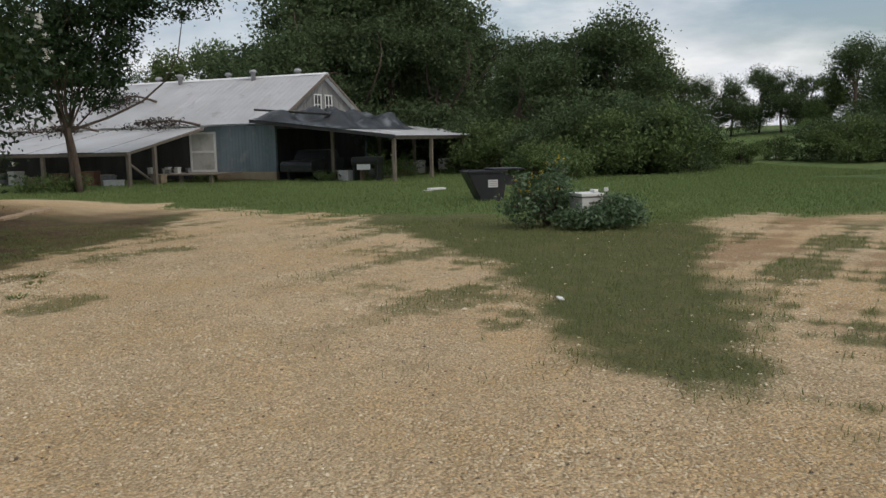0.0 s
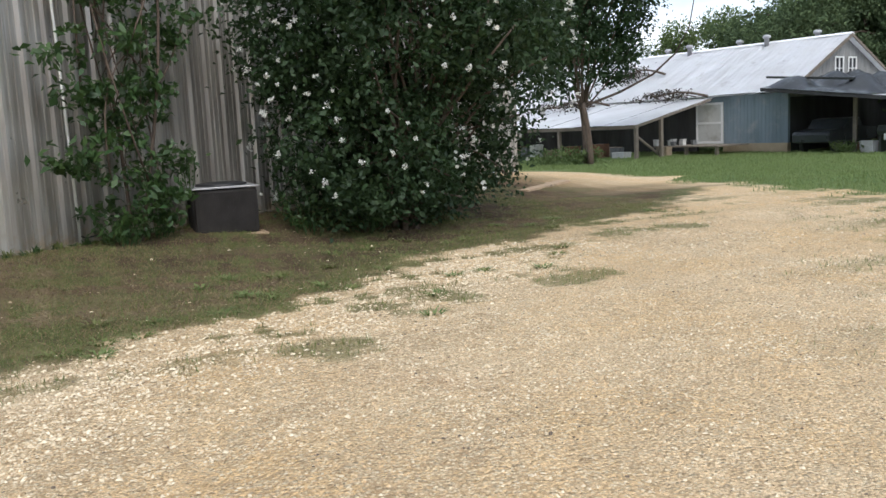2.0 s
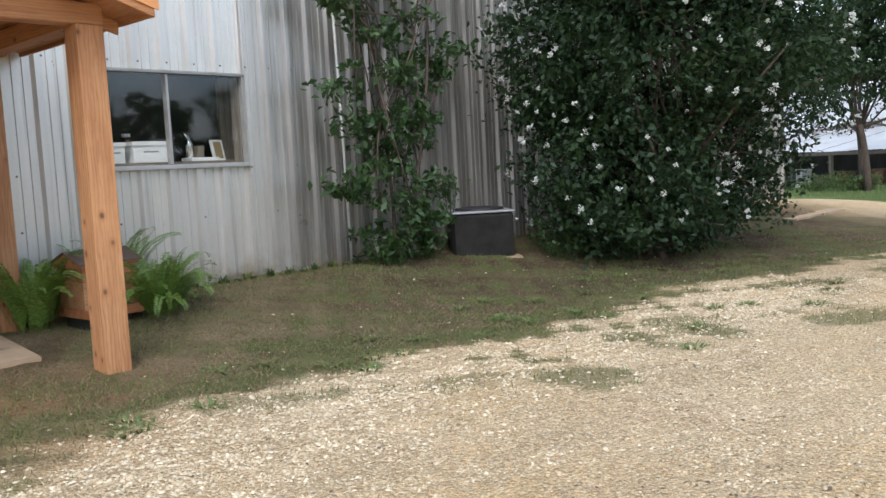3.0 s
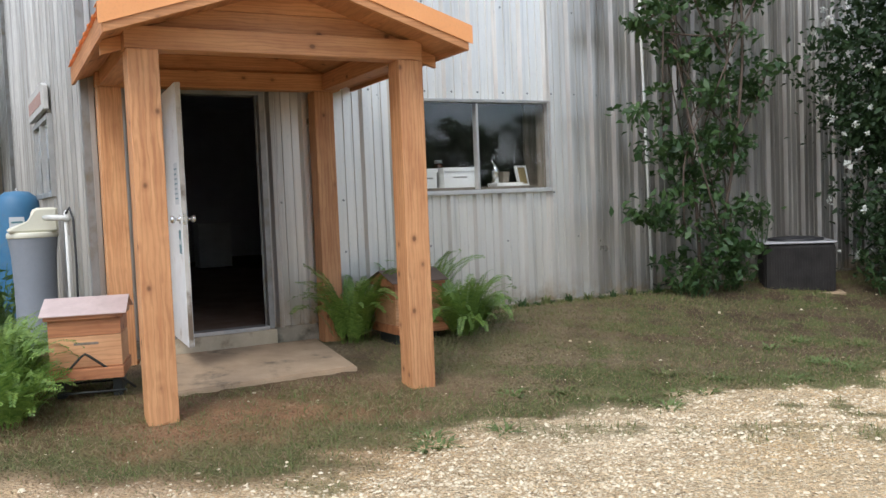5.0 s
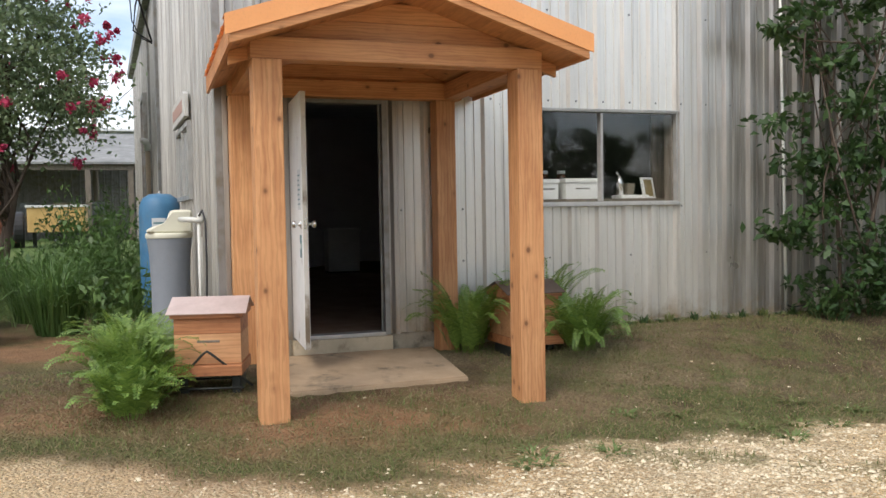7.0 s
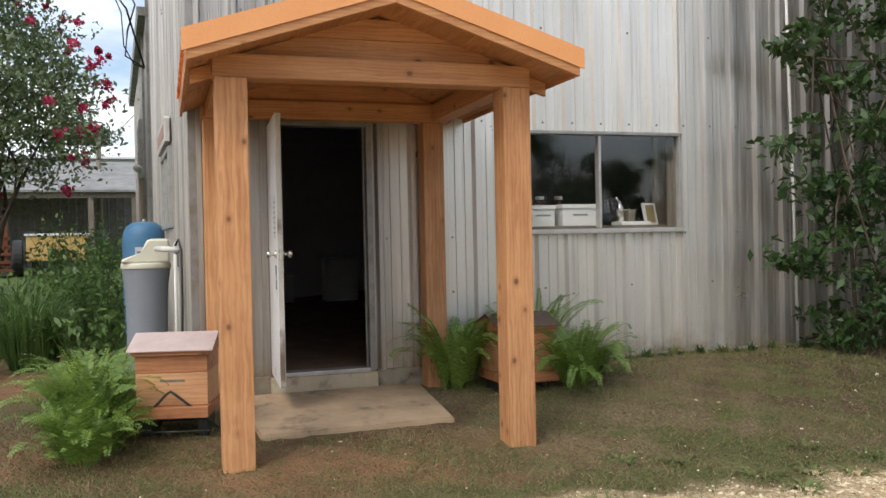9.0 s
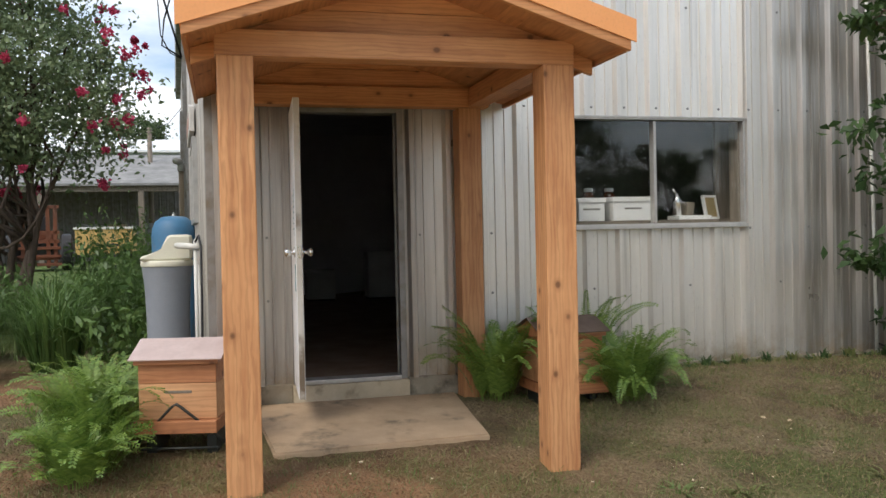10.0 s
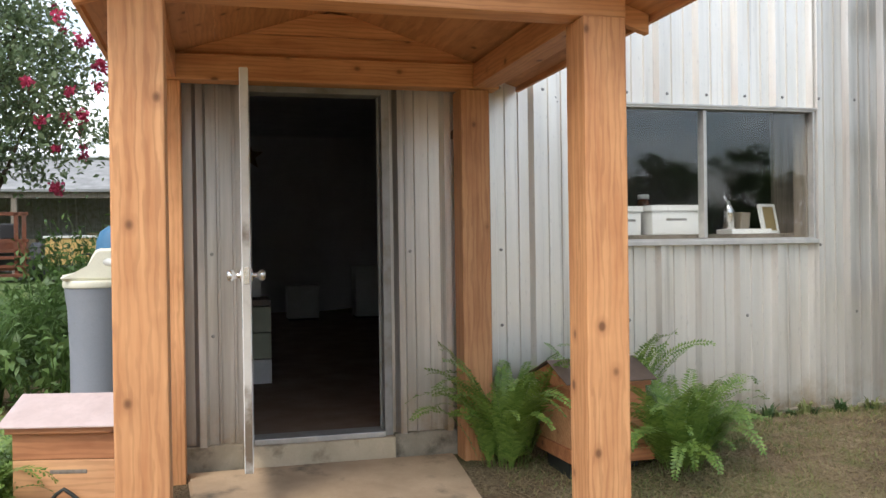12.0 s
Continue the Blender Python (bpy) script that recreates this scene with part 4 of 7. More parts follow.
part("printed_line", box(0.615, 0.685, -0.0262, -0.0247, 0.79, 0.83), M_PAPER, leaf)

# ---- shop window ----
win = tagged(part("window_1", box(WX - 0.06, WX + 0.045, WIN[0], WIN[0] + 0.025, WIN[2], WIN[3], 0.002), M_ALU), "two-pane aluminium shop window with reflections", "window", kind="structure")
part("window_frame", box(WX - 0.06, WX + 0.045, WIN[1] - 0.015, WIN[1], WIN[2], WIN[3], 0.002), M_ALU, win)
part("window_frame", box(WX - 0.06, WX + 0.048, WIN[0], WIN[1], WIN[3] - 0.014, WIN[3], 0.002), M_ALU, win)
part("window_frame", box(WX - 0.06, WX + 0.048, WIN[0], WIN[1], WIN[2], WIN[2] + 0.014, 0.002), M_ALU, win)
part("mullion", box(WX - 0.05, WX + 0.03, 4.422, 4.446, WIN[2] + 0.02, WIN[3] - 0.02, 0.003), M_ALU, win)
part("window_sill", box(WX - 0.03, WX + 0.058, WIN[0] - 0.02, WIN[1] + 0.02, WIN[2] - 0.03, WIN[2] + 0.002, 0.004), M_ALU, win, "pale metal sill")
part("head_trim", box(WX + 0.0, WX + 0.055, WIN[0] - 0.02, WIN[1] + 0.012, WIN[3], WIN[3] + 0.014, 0.003), M_ALU, win)
for y0, y1 in ((WIN[0] + 0.02, 4.425), (4.443, WIN[1] - 0.014)):
    pane = part("pane", box(WX - 0.006, WX - 0.002, y0, y1, WIN[2] + 0.02, WIN[3] - 0.02), M_GLASS, win)
    pane.visible_shadow = False

part("jamb_lining", box(WX - 0.15, WX - 0.012, WIN[1] - 0.034, WIN[1] - 0.017, WIN[2] + 0.015, WIN[3] - 0.015, 0.002), M_OLDWOOD, win, "brown wooden lining")

# things on the shelf behind the glass
SH = 1.545
tagged(part("window_shelf", box(WX - 0.55, WX - 0.145, WIN[0] - 0.2, 6.0, SH - 0.04, SH, 0.004), M_OLDWOOD_X), "wooden shelf behind the shop window", "shelf", kind="structure")


def super_box(m, label, w=0.37, d=0.30, h=0.165):
    ob = base("hive_box", m, label, "beehive box")
    part("body", box(-d / 2, d / 2, -w / 2, w / 2, 0, h, 0.004), M_WHITE, ob)
    part("lid", box(-d / 2 - 0.012, d / 2 + 0.012, -w / 2 - 0.012, w / 2 + 0.012, h, h + 0.04, 0.004), M_WHITE, ob)
    part("hand_hold", box(d / 2 - 0.006, d / 2 + 0.001, -0.08, 0.08, h * 0.58, h * 0.58 + 0.018, 0.003), M_FRAME, ob, "cut hand hold")
    return ob


super_box(pose(WX - 0.33, 4.33, SH), "white wooden hive box on the window shelf")
super_box(pose(WX - 0.36, 3.96, SH), "white wooden hive box behind the window", 0.24, 0.28, 0.16)
for y in (4.11, 4.31):
    jar = base("glass_jar", pose(WX - 0.62, y, SH), "dark honey jar with a pale lid", "jar")
    part("body", lathe([(0.045, 0), (0.05, 0.01), (0.05, 0.24), (0.036, 0.27)], 18), plain("dark_honey", (0.10, 0.03, 0.012), 0.15), jar, "", True)
    part("lid", lathe([(0.042, 0.27), (0.042, 0.30), (0.038, 0.303)], 18), M_WHITE, jar, "pale metal lid", True)
smoker = base("bee_smoker", pose(WX - 0.27, 4.80, SH), "tin bee smoker with bellows on the shelf", "smoker")
part("can", lathe([(0.040, 0), (0.044, 0.005), (0.044, 0.15), (0.046, 0.155), (0.030, 0.19), (0.012, 0.235)], 20), M_CHROME, smoker, "", True)
part("spout", lathe([(0.012, 0.0), (0.009, 0.06)], 10), M_CHROME, smoker, "", True).matrix_basis = pose(0.0, -0.005, 0.225, 35, 0, 0)
part("bellows", prism([(0.06, 0.02), (0.13, 0.0), (0.15, 0.15), (0.075, 0.155)], 0, -0.05, 0.05, 0.004), plain("leather", (0.20, 0.17, 0.13), 0.7), smoker, "pale leather bellows")
tray = base("shelf_tray", pose(WX - 0.25, 4.93, SH), "low white tray on the window shelf", "tray")
part("body", box(-0.10, 0.10, -0.18, 0.14, 0, 0.035, 0.003), M_WHITE, tray)
comb = base("comb_frame", pose(WX - 0.30, 5.17, SH, 0, -12, 18), "small white-edged wooden hive frame leaning on the shelf", "frame")
part("panel", box(-0.008, 0.008, -0.07, 0.07, 0.015, 0.20), plain("beeswax_board", (0.33, 0.25, 0.12), 0.6), comb)
for q in ((-0.085, -0.065, 0, 0.22), (0.065, 0.085, 0, 0.22)):
    part("side_bar", box(-0.015, 0.015, *q, 0.002), M_WHITE, comb)
for q in ((0, 0.02), (0.20, 0.22)):
    part("cross_bar", box(-0.0145, 0.0145, -0.065, 0.065, *q, 0.002), M_WHITE, comb)
tagged(part("inner_post", box(WX - 0.44, WX - 0.40, 5.27, 5.50, SH, 2.55, 0.004), M_OLDWOOD), "brown board standing inside the window", "board", kind="structure")

# things in the dark room
def crate(m, label, w, d, h):
    ob = base("chest", m, label, "chest")
    part("body", box(-d / 2, d / 2, -w / 2, w / 2, 0.03, h - 0.05, 0.008), M_WHITE, ob)
    part("lid", box(-d / 2 - 0.01, d / 2 + 0.01, -w / 2 - 0.01, w / 2 + 0.01, h - 0.05, h, 0.006), M_WHITE, ob)
    part("plinth", box(-d / 2 + 0.02, d / 2 - 0.02, -w / 2 + 0.02, w / 2 - 0.02, 0, 0.03), M_BLACK, ob)
    return ob


crate(pose(-15.95, 2.50, 0.36), "white box standing on the dark shop floor", 0.48, 0.4, 0.53)
crate(pose(-15.95, 3.60, 0.36), "taller white cabinet in the dark shop", 0.58, 0.45, 0.82)
stack = base("display_stand", pose(-9.95, 1.42, 0.36), "stack of painted hive boxes with goods on top", "display")
M_PALE_GRN = surface("pale_green_paint", (0.42, 0.45, 0.33), (0.36, 0.39, 0.28), 0.6, 0, 5, 50, 0.1)
for z0, z1, mm in ((0, 0.20, M_WHITE), (0.21, 0.42, M_PALE_GRN), (0.43, 0.64, M_PALE_GRN), (0.65, 0.70, M_OLDWOOD_X)):
    part("box", box(-0.25, 0.25, -0.26, 0.24, z0, z1, 0.006), mm, stack)
pile = base("hive_box", pose(-10.25, 1.40, 1.06), "white hive box on the stacked stand", "beehive box")
part("body", box(-0.15, 0.15, -0.2, 0.2, 0, 0.19, 0.004), M_WHITE, pile)
pts = [((0.24 if i % 2 == 0 else 0.10) * math.sin(math.pi * i / 5), (0.24 if i % 2 == 0 else 0.10) * math.cos(math.pi * i / 5)) for i in range(10)]
star = prism(pts, 0, 0.0, 0.02)
star.transform(pose(-17.47, 1.78, 3.05))
tagged(part("wall_star", star, surface("tan_star", (0.30, 0.22, 0.12), (0.22, 0.15, 0.08), 0.8)), "large tan star hung on the dark back wall", "wall decoration")

# ---- beehives on iron stands ----
def beehive(m, label, roof_m, stand):
    """Cedar garden hive: floor board, two boxes, gabled copper roof."""
    ob = base("beehive", m, label, "beehive", "cedar hives by the porch")
    w, d = 0.235, 0.21
    z = 0.10
    part("floor_board", box(-d - 0.03, d + 0.07, -w - 0.012, w + 0.012, z, z + 0.075, 0.005), M_HIVE, ob)
    z += 0.077
    body = part("lower_box", box(-d, d, -w, w, z, z + 0.215, 0.004), M_HIVE_PALE, ob, "paler cedar box")
    part("hand_hold", box(d - 0.004, d + 0.003, -0.075, 0.085, z + 0.155, z + 0.172, 0.003), M_OLDWOOD, body, "cut hand hold")
    z += 0.217
    body = part("upper_box", box(-d, d, -w, w, z, z + 0.115, 0.004), M_HIVE, ob)
    z += 0.117
    rf = part("roof", prism([(d + 0.03, z), (d + 0.03, z + 0.035), (0, z + 0.125), (-d - 0.03, z + 0.035), (-d - 0.03, z)], 1, -w - 0.02, w + 0.02, 0.003), M_HIVE, ob)
    for s in (-1, 1):
        part("roof_sheet", prism([(0, z + 0.128), (s * (d + 0.05), z + 0.030), (s * (d + 0.05), z + 0.036), (0, z + 0.136)], 1, -w - 0.045, w + 0.045), roof_m, rf, "weathered copper sheet")
    if stand:
        for x in (-d + 0.02, d + 0.04):
            tube("stand_leg", [(x, -w - 0.04, 0.0), (x, -0.03, 0.255), (x, 0.0, 0.275), (x, 0.03, 0.255), (x, w + 0.08, 0.02)] if x > 0 else [(x, -w + 0.04, 0.0), (x, w - 0.04, 0.0), (x, w - 0.04, 0.1)], 0.009, M_IRON, ob, 8, "dark bent iron leg")
        tube("stand_rail", [(d + 0.06, -w + 0.0, 0.012), (d + 0.06, w + 0.02, 0.012)], 0.008, M_IRON, ob)
        tube("stand_rail", [(-d, -w + 0.02, 0.09), (d + 0.05, -w + 0.02, 0.09)], 0.008, M_IRON, ob)
        tube("stand_rail", [(-d, w - 0.02, 0.09), (d + 0.05, w - 0.02, 0.09)], 0.008, M_IRON, ob)
    # feet set in and coloured dark for the shade under the hive
    for yy in (-w + 0.05, w - 0.05):
        part("foot", box(-d + 0.06, d - 0.06, yy - 0.03, yy + 0.03, -0.12, 0.10, 0.004), M_IRON, ob)
    return ob


beehive(pose(-6.62, 0.64, 0.195, 0, 0, -13), "cedar beehive with a pale copper gable roof on an iron stand", M_HIVE_ROOF, True)
beehive(pose(-7.02, 3.33, 0.18, 0, 0, 3), "cedar beehive with a dark copper gable roof among ferns", M_HIVE_ROOF_D, False)

# ---- ferns ----
def fern(m, seed, fronds, length, label, rises=(0.75, 1.5), bend=1.9):
    """A sword fern: narrow arching fronds with two rows of separate leaflets."""
    rng = np.random.default_rng(seed)
    ob = base("fern", m, label, "fern", "ferns by the porch")
    for k in range(fronds):
        az = 2 * math.pi * k * 0.618 + rng.uniform(-0.3, 0.3)
        ln = length * rng.uniform(0.55, 1.12)
        ang = rng.uniform(*rises)
        curl = bend * rng.uniform(0.6, 1.25)
        sway = rng.normal() * 0.5
        n = max(20, int(ln / 0.019))
        step = ln / n
        foot = 0.15 * math.sqrt(rng.uniform())
        p = np.array([foot * math.cos(az), foot * math.sin(az), 0.0])
        half_w = rng.uniform(0.050, 0.068)
        vv = []
        roll = rng.normal() * 0.5
        for i in range(n):
            t = i / n
            a2 = az + sway * t * t
            d = np.array([math.cos(ang) * math.cos(a2), math.cos(ang) * math.sin(a2), math.sin(ang)])
            ang -= curl * (t ** 1.3) * 2.7 / n
            q = p + d * step
            out = np.array([-math.sin(a2), math.cos(a2), 0.0])
            lift = np.cross(out, d)
            out = out * math.cos(roll * t) + lift * math.sin(roll * t)
            thin = out * 0.0022 * (1.2 - t)
            vv += [p - thin, q - thin, q + thin, p + thin]
            if t > 0.10:
                half = half_w * min(1.0, (t - 0.04) * 5.0) * (1.0 - max(0.0, t - 0.45) ** 1.5 * 1.9) * rng.uniform(0.88, 1.08)
                half = max(half, 0.006)
                for s in (-1, 1):
                    tip = p + out * s * half + d * half * 0.30 + lift * (-0.10 * half + rng.normal() * 0.004)
                    mid = p + (tip - p) * 0.38
                    w = d * step * 0.47
                    vv += [p - w * 0.7, mid - w, tip, mid + w]
            p = q
        quads("frond", np.array(vv), M_FERN, ob)
    return ob


fern(pose(-7.24, 2.87, gz(-7.24, 2.87)), 1, 84, 0.80, "lush green fern beside the porch post", (1.12, 1.57), 1.6)
fern(pose(-6.76, 3.76, gz(-6.76, 3.76)), 2, 96, 0.72, "spreading green fern in front of the hive", (0.75, 1.55), 1.9)
fern(pose(-7.30, 3.62, gz(-7.30, 3.62)), 3, 26, 0.86, "green fern behind the hive", (1.2, 1.56), 1.2)
fern(pose(-6.10, 0.06, gz(-6.10, 0.06)), 4, 84, 0.49, "bright green fern next to the beehive", (0.85, 1.55), 1.8)
fern(pose(-6.85, 0.05, gz(-6.85, 0.05)), 5, 76, 0.70, "bright green fern against the beehive", (1.0, 1.55), 1.7)
fern(pose(-6.48, 0.08, gz(-6.48, 0.08)), 7, 78, 0.66, "bright green fern close to the beehive", (1.0, 1.55), 1.8)
fern(pose(-7.6, 0.10, gz(-7.6, 0.10)), 6, 40, 0.66, "green fern behind the beehive")

# ---- water softener, pressure tank, pipes ----
SX, SY = -8.95, 0.40
soft = base("water_softener", pose(SX, SY, gz(SX, SY) - 0.02), "grey plastic water softener with a cream lid", "water softener")
part("brine_tank", lathe([(0.180, 0.0), (0.185, 0.02), (0.183, 0.30), (0.184, 0.60), (0.196, 0.90), (0.216, 1.06), (0.219, 1.075)], 40), M_GREY_PL, soft, "grey tapered brine tank", True)
part("rim", lathe([(0.221, 1.060), (0.224, 1.066), (0.224, 1.10), (0.218, 1.112)], 40), M_CREAM_PL, soft, "cream rim", True)
lid = prism([(-0.216, 1.11), (0.216, 1.11), (0.216, 1.315), (0.20, 1.335), (0.03, 1.335), (-0.0, 1.31), (-0.02, 1.20), (-0.05, 1.185), (-0.216, 1.15)], 0, -0.175, 0.175, 0.02)
part("valve_cover", lid, M_CREAM_PL, soft, "cream moulded valve cover")
ta = base("pressure_tank", pose(-11.35, 0.34, gz(-11.35, 0.34)), "blue steel pressure tank standing by the wall", "tank")
part("shell", lathe([(0.20, 0.0), (0.24, 0.06), (0.25, 0.10), (0.25, 1.31), (0.24, 1.40), (0.205, 1.48), (0.13, 1.535), (0.02, 1.545)], 36), M_BLUE, ta, "", True)
part("plate", box(0.235, 0.254, -0.10, 0.06, 1.12, 1.24), M_PAPER, ta, "pale data label")
part("printed_line", box(0.2545, 0.256, -0.08, 0.04, 1.17, 1.19), M_STICK, ta)
part("valve", lathe([(0.02, 1.535), (0.02, 1.565), (0.012, 1.575)], 12), M_CHROME, ta, "brass air valve")


def wall_y(x, off=0.0):
    """The side wall's face at x, off metres out."""
    return WY0 + (x - WX) * (LEFT_END[1] - WY0) / (LEFT_END[0] - WX) - off


pipes = base("water_pipes", pose(-8.45, wall_y(-8.45, 0.1), gz(-8.45, 0.6)), "white plastic water pipes with taps", "pipe")
tube("riser", [(0, 0, -0.1), (0, 0, 1.22)], 0.017, M_PVC, pipes)
tube("riser", [(-0.12, 0.02, -0.1), (-0.12, 0.02, 1.05)], 0.017, M_PVC, pipes)
tube("elbow", [(0.02, 0.03, 1.20), (0.0, -0.05, 1.215), (-0.25, -0.16, 1.22)], 0.026, M_PVC, pipes)
part("tap", lathe([(0.03, 0), (0.036, 0.02), (0.036, 0.07), (0.02, 0.09)], 14), M_PVC, pipes, "white tap body", True).matrix_basis = pose(0.0, 0.02, 1.19)
tube("hose", [(0.03, 0.0, 1.25), (0.06, 0.03, 1.30), (0.16, 0.05, 1.20), (0.20, 0.05, 0.8), (0.19, 0.04, 0.3), (0.18, 0.04, -0.05)], 0.010, M_BLACK, pipes, 8, "black hose")
well = base("vent_pipe", pose(-16.6, wall_y(-16.6, 0.14), gz(-16.6, 0.2)), "tan upright pipe with a white elbow", "pipe")
tube("riser", [(0, 0, -0.1), (0, 0, 2.35)], 0.045, plain("tan_pipe", (0.35, 0.27, 0.18), 0.6), well)
tube("elbow", [(0, 0, 2.33), (0, 0, 2.44), (0.05, -0.03, 2.50), (0.16, -0.08, 2.50)], 0.06, M_PVC, well, 10, "white plastic elbow")
dp = base("downpipe", pose(WX + 0.06, 6.60, gz(-7.5, 6.6)), "thin white drain pipe on the steel wall", "pipe")
tube("pipe", [(0.0, 0.0, 0.0), (0.0, -0.02, 1.2), (0, -0.10, 4.6)], 0.016, M_PVC, dp)
tube("cable", [(-0.02, 0.0, 0.1), (-0.02, 0.10, 0.06), (-0.015, 0.34, 0.08)], 0.008, M_BLACK, dp)

# side wall: window with a sign over it, red door frame, gutter, cable
M_RED = surface("dark_red_paint", (0.20, 0.045, 0.05), (0.14, 0.03, 0.035), 0.6)
M_SIGN = surface("off_white_board", (0.62, 0.61, 0.58), (0.52, 0.50, 0.46), 0.6)
M_SIGN_RED = plain("faded_red_letters", (0.46, 0.30, 0.26), 0.7)
side_turn = math.degrees(math.atan2(WY0 - LEFT_END[1], WX - LEFT_END[0]))


def on_side(x, z, name, label, category, kind=""):
    return base(name, pose(x, wall_y(x, 0.034), z, 0, 0, side_turn), label, category, "", kind)


w2 = on_side(-10.3, 1.62, "window_2", "narrow aluminium window in the side wall", "window", "structure")
for q in ((-0.75, -0.70, 0, 0.83), (0.70, 0.75, 0, 0.83), (-0.02, 0.02, 0, 0.83)):
    part("window_frame", box(q[0], q[1], -0.05, 0.0, q[2], q[3], 0.003), M_ALU, w2)
for q in ((0, 0.05), (0.78, 0.83)):
    part("window_frame", box(-0.70, 0.70, -0.05, 0.0, q[0], q[1], 0.003), M_ALU, w2)
for x0, x1 in ((-0.70, -0.02), (0.02, 0.70)):
    part("pane", box(x0, x1, -0.02, -0.014, 0.05, 0.78), M_GLASS, w2)
part("blind", box(-0.7, 0.7, -0.012, -0.004, 0.05, 0.78), M_DARK, w2)
sign = on_side(-10.4, 2.50, "shop_sign", "off-white wooden sign with faded red lettering", "sign")
part("board", prism([(-0.8, 0.0), (0.8, 0.0), (0.8, 0.24), (0.65, 0.28), (-0.65, 0.28), (-0.8, 0.24)], 1, -0.07, -0.02, 0.006), M_SIGN, sign)
for i in range(9):
    part("letter_bar", box(-0.66 + 0.145 * i, -0.56 + 0.145 * i, -0.075, -0.071, 0.07, 0.20), M_SIGN_RED, sign)
rd = on_side(-19.0, 0.45, "door_2", "dark red door in the side wall", "door", "structure")
part("panel", box(-0.5, 0.5, -0.04, 0.0, 0.0, 3.4, 0.004), M_RED, rd)
for q in ((-0.62, -0.5), (0.5, 0.62)):
    part("jamb", box(q[0], q[1], -0.09, 0.0, 0.0, 3.4, 0.004), M_FRAME, rd)
part("head", box(-0.62, 0.62, -0.09, 0.0, 3.4, 3.5, 0.004), M_FRAME, rd)
gut = base("gutter", pose(LEFT_END[0], LEFT_END[1] - 0.02, WH, 0, 0, side_turn), "grey steel eave gutter", "gutter")
ln_side = math.hypot(WX - LEFT_END[0], WY0 - LEFT_END[1])
part("channel", prism([(-0.14, -0.12), (-0.02, -0.12), (-0.02, 0.03), (-0.16, 0.03)], 0, 0.0, ln_side * 0.55), M_FRAME, gut)
for x in (-17.2, -14.8):
    bmx = box(-0.05, 0.05, -0.05, 0.02, 0.0, WH - 0.3, 0.003)
    t_ = base("corner_strip", pose(x, wall_y(x, 0.03), 0.25, 0, 0, side_turn), "grey vertical flashing strip", "trim", "", "structure")
    part("strip", bmx, M_FRAME, t_)
cab = base("service_cable", pose(-15.0, wall_y(-15.0, 0.1), 4.3), "black overhead service cable", "cable")
tube("line", [(0, 0, 0), (0.1, -0.25, 0.9), (0.1, -0.5, 1.25), (-0.2, -1.8, 1.02), (-0.5, -3.4, 0.86), (-1.0, -6.0, 0.75), (-1.6, -9.0, 0.8)], 0.016, M_BLACK, cab, 6)
tube("line", [(0, 0, 0), (0.12, -0.28, 0.15), (0.1, -0.24, 0.55), (0.0, -0.12, 1.0), (0.02, -0.3, 1.4)], 0.014, M_BLACK, cab, 6)
tube("line", [(0, 0, -0.02), (0.1, -0.16, 0.04), (0.06, -0.30, 0.32), (0.03, -0.33, 0.85), (0, -0.5, 1.3)], 0.010, M_BLACK, cab, 6)

# ---- air conditioner by the wall ----
ac = base("air_conditioner", pose(-7.0, 8.28, gz(-7.0, 8.28) - 0.08, 0, 0, -41), "dark brown air conditioner unit beside the wall", "air conditioner")
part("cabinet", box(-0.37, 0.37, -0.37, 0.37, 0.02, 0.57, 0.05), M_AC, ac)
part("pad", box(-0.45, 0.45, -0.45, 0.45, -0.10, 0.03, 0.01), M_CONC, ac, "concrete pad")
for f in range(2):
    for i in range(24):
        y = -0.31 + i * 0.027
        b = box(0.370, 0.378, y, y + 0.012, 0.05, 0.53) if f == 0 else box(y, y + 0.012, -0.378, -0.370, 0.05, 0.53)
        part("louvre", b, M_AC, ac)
part("top_rim", box(-0.385, 0.385, -0.385, 0.385, 0.57, 0.595, 0.012), M_AC_LID, ac, "pale steel top rim")
part("fan_cover", lathe([(0.31, 0.596), (0.30, 0.62), (0.18, 0.635), (0.02, 0.64)], 28), M_BLACK, ac, "black fan grille")


# ---- old barn across the yard: x runs left along its ridge, y towards the drive ----
barn = base("barn", pose(-1.2, 48.3, -0.5, 0, 0, 151.4), "long weathered barn with a tin roof and lean-to", "barn")
BL, BW, BR, BE = 28.0, 5.2, 5.56, 2.81
SL = (BR - BE) / BW
for i in range(14):
    x0, x1 = i * BL / 14, (i + 1) * BL / 14
    for s in (1, -1):
        bm = bmesh.new()
        lift = 0.02 * (i % 2)
        ring = []
        for k in range(13):
            x = x0 + (x1 + 0.05 - x0) * k / 12
            h = 0.018 if k % 2 else 0.0
            ring.append([bm.verts.new((x - 0.25, s * y, BR - SL * abs(y) + 0.05 + h + lift)) for y in (0.0, BW)])
        for a, b in zip(ring, ring[1:]):
            bm.faces.new((a[0], a[1], b[1], b[0]))
        bmesh.ops.solidify(bm, geom=bm.faces[:], thickness=0.01)
        part("roof_sheet", bm, M_TIN, barn)
part("ridge_cap", prism([(-0.25, BR - 0.02), (0, BR + 0.10), (0.25, BR - 0.02)], 0, -0.27, BL), M_TIN, barn)
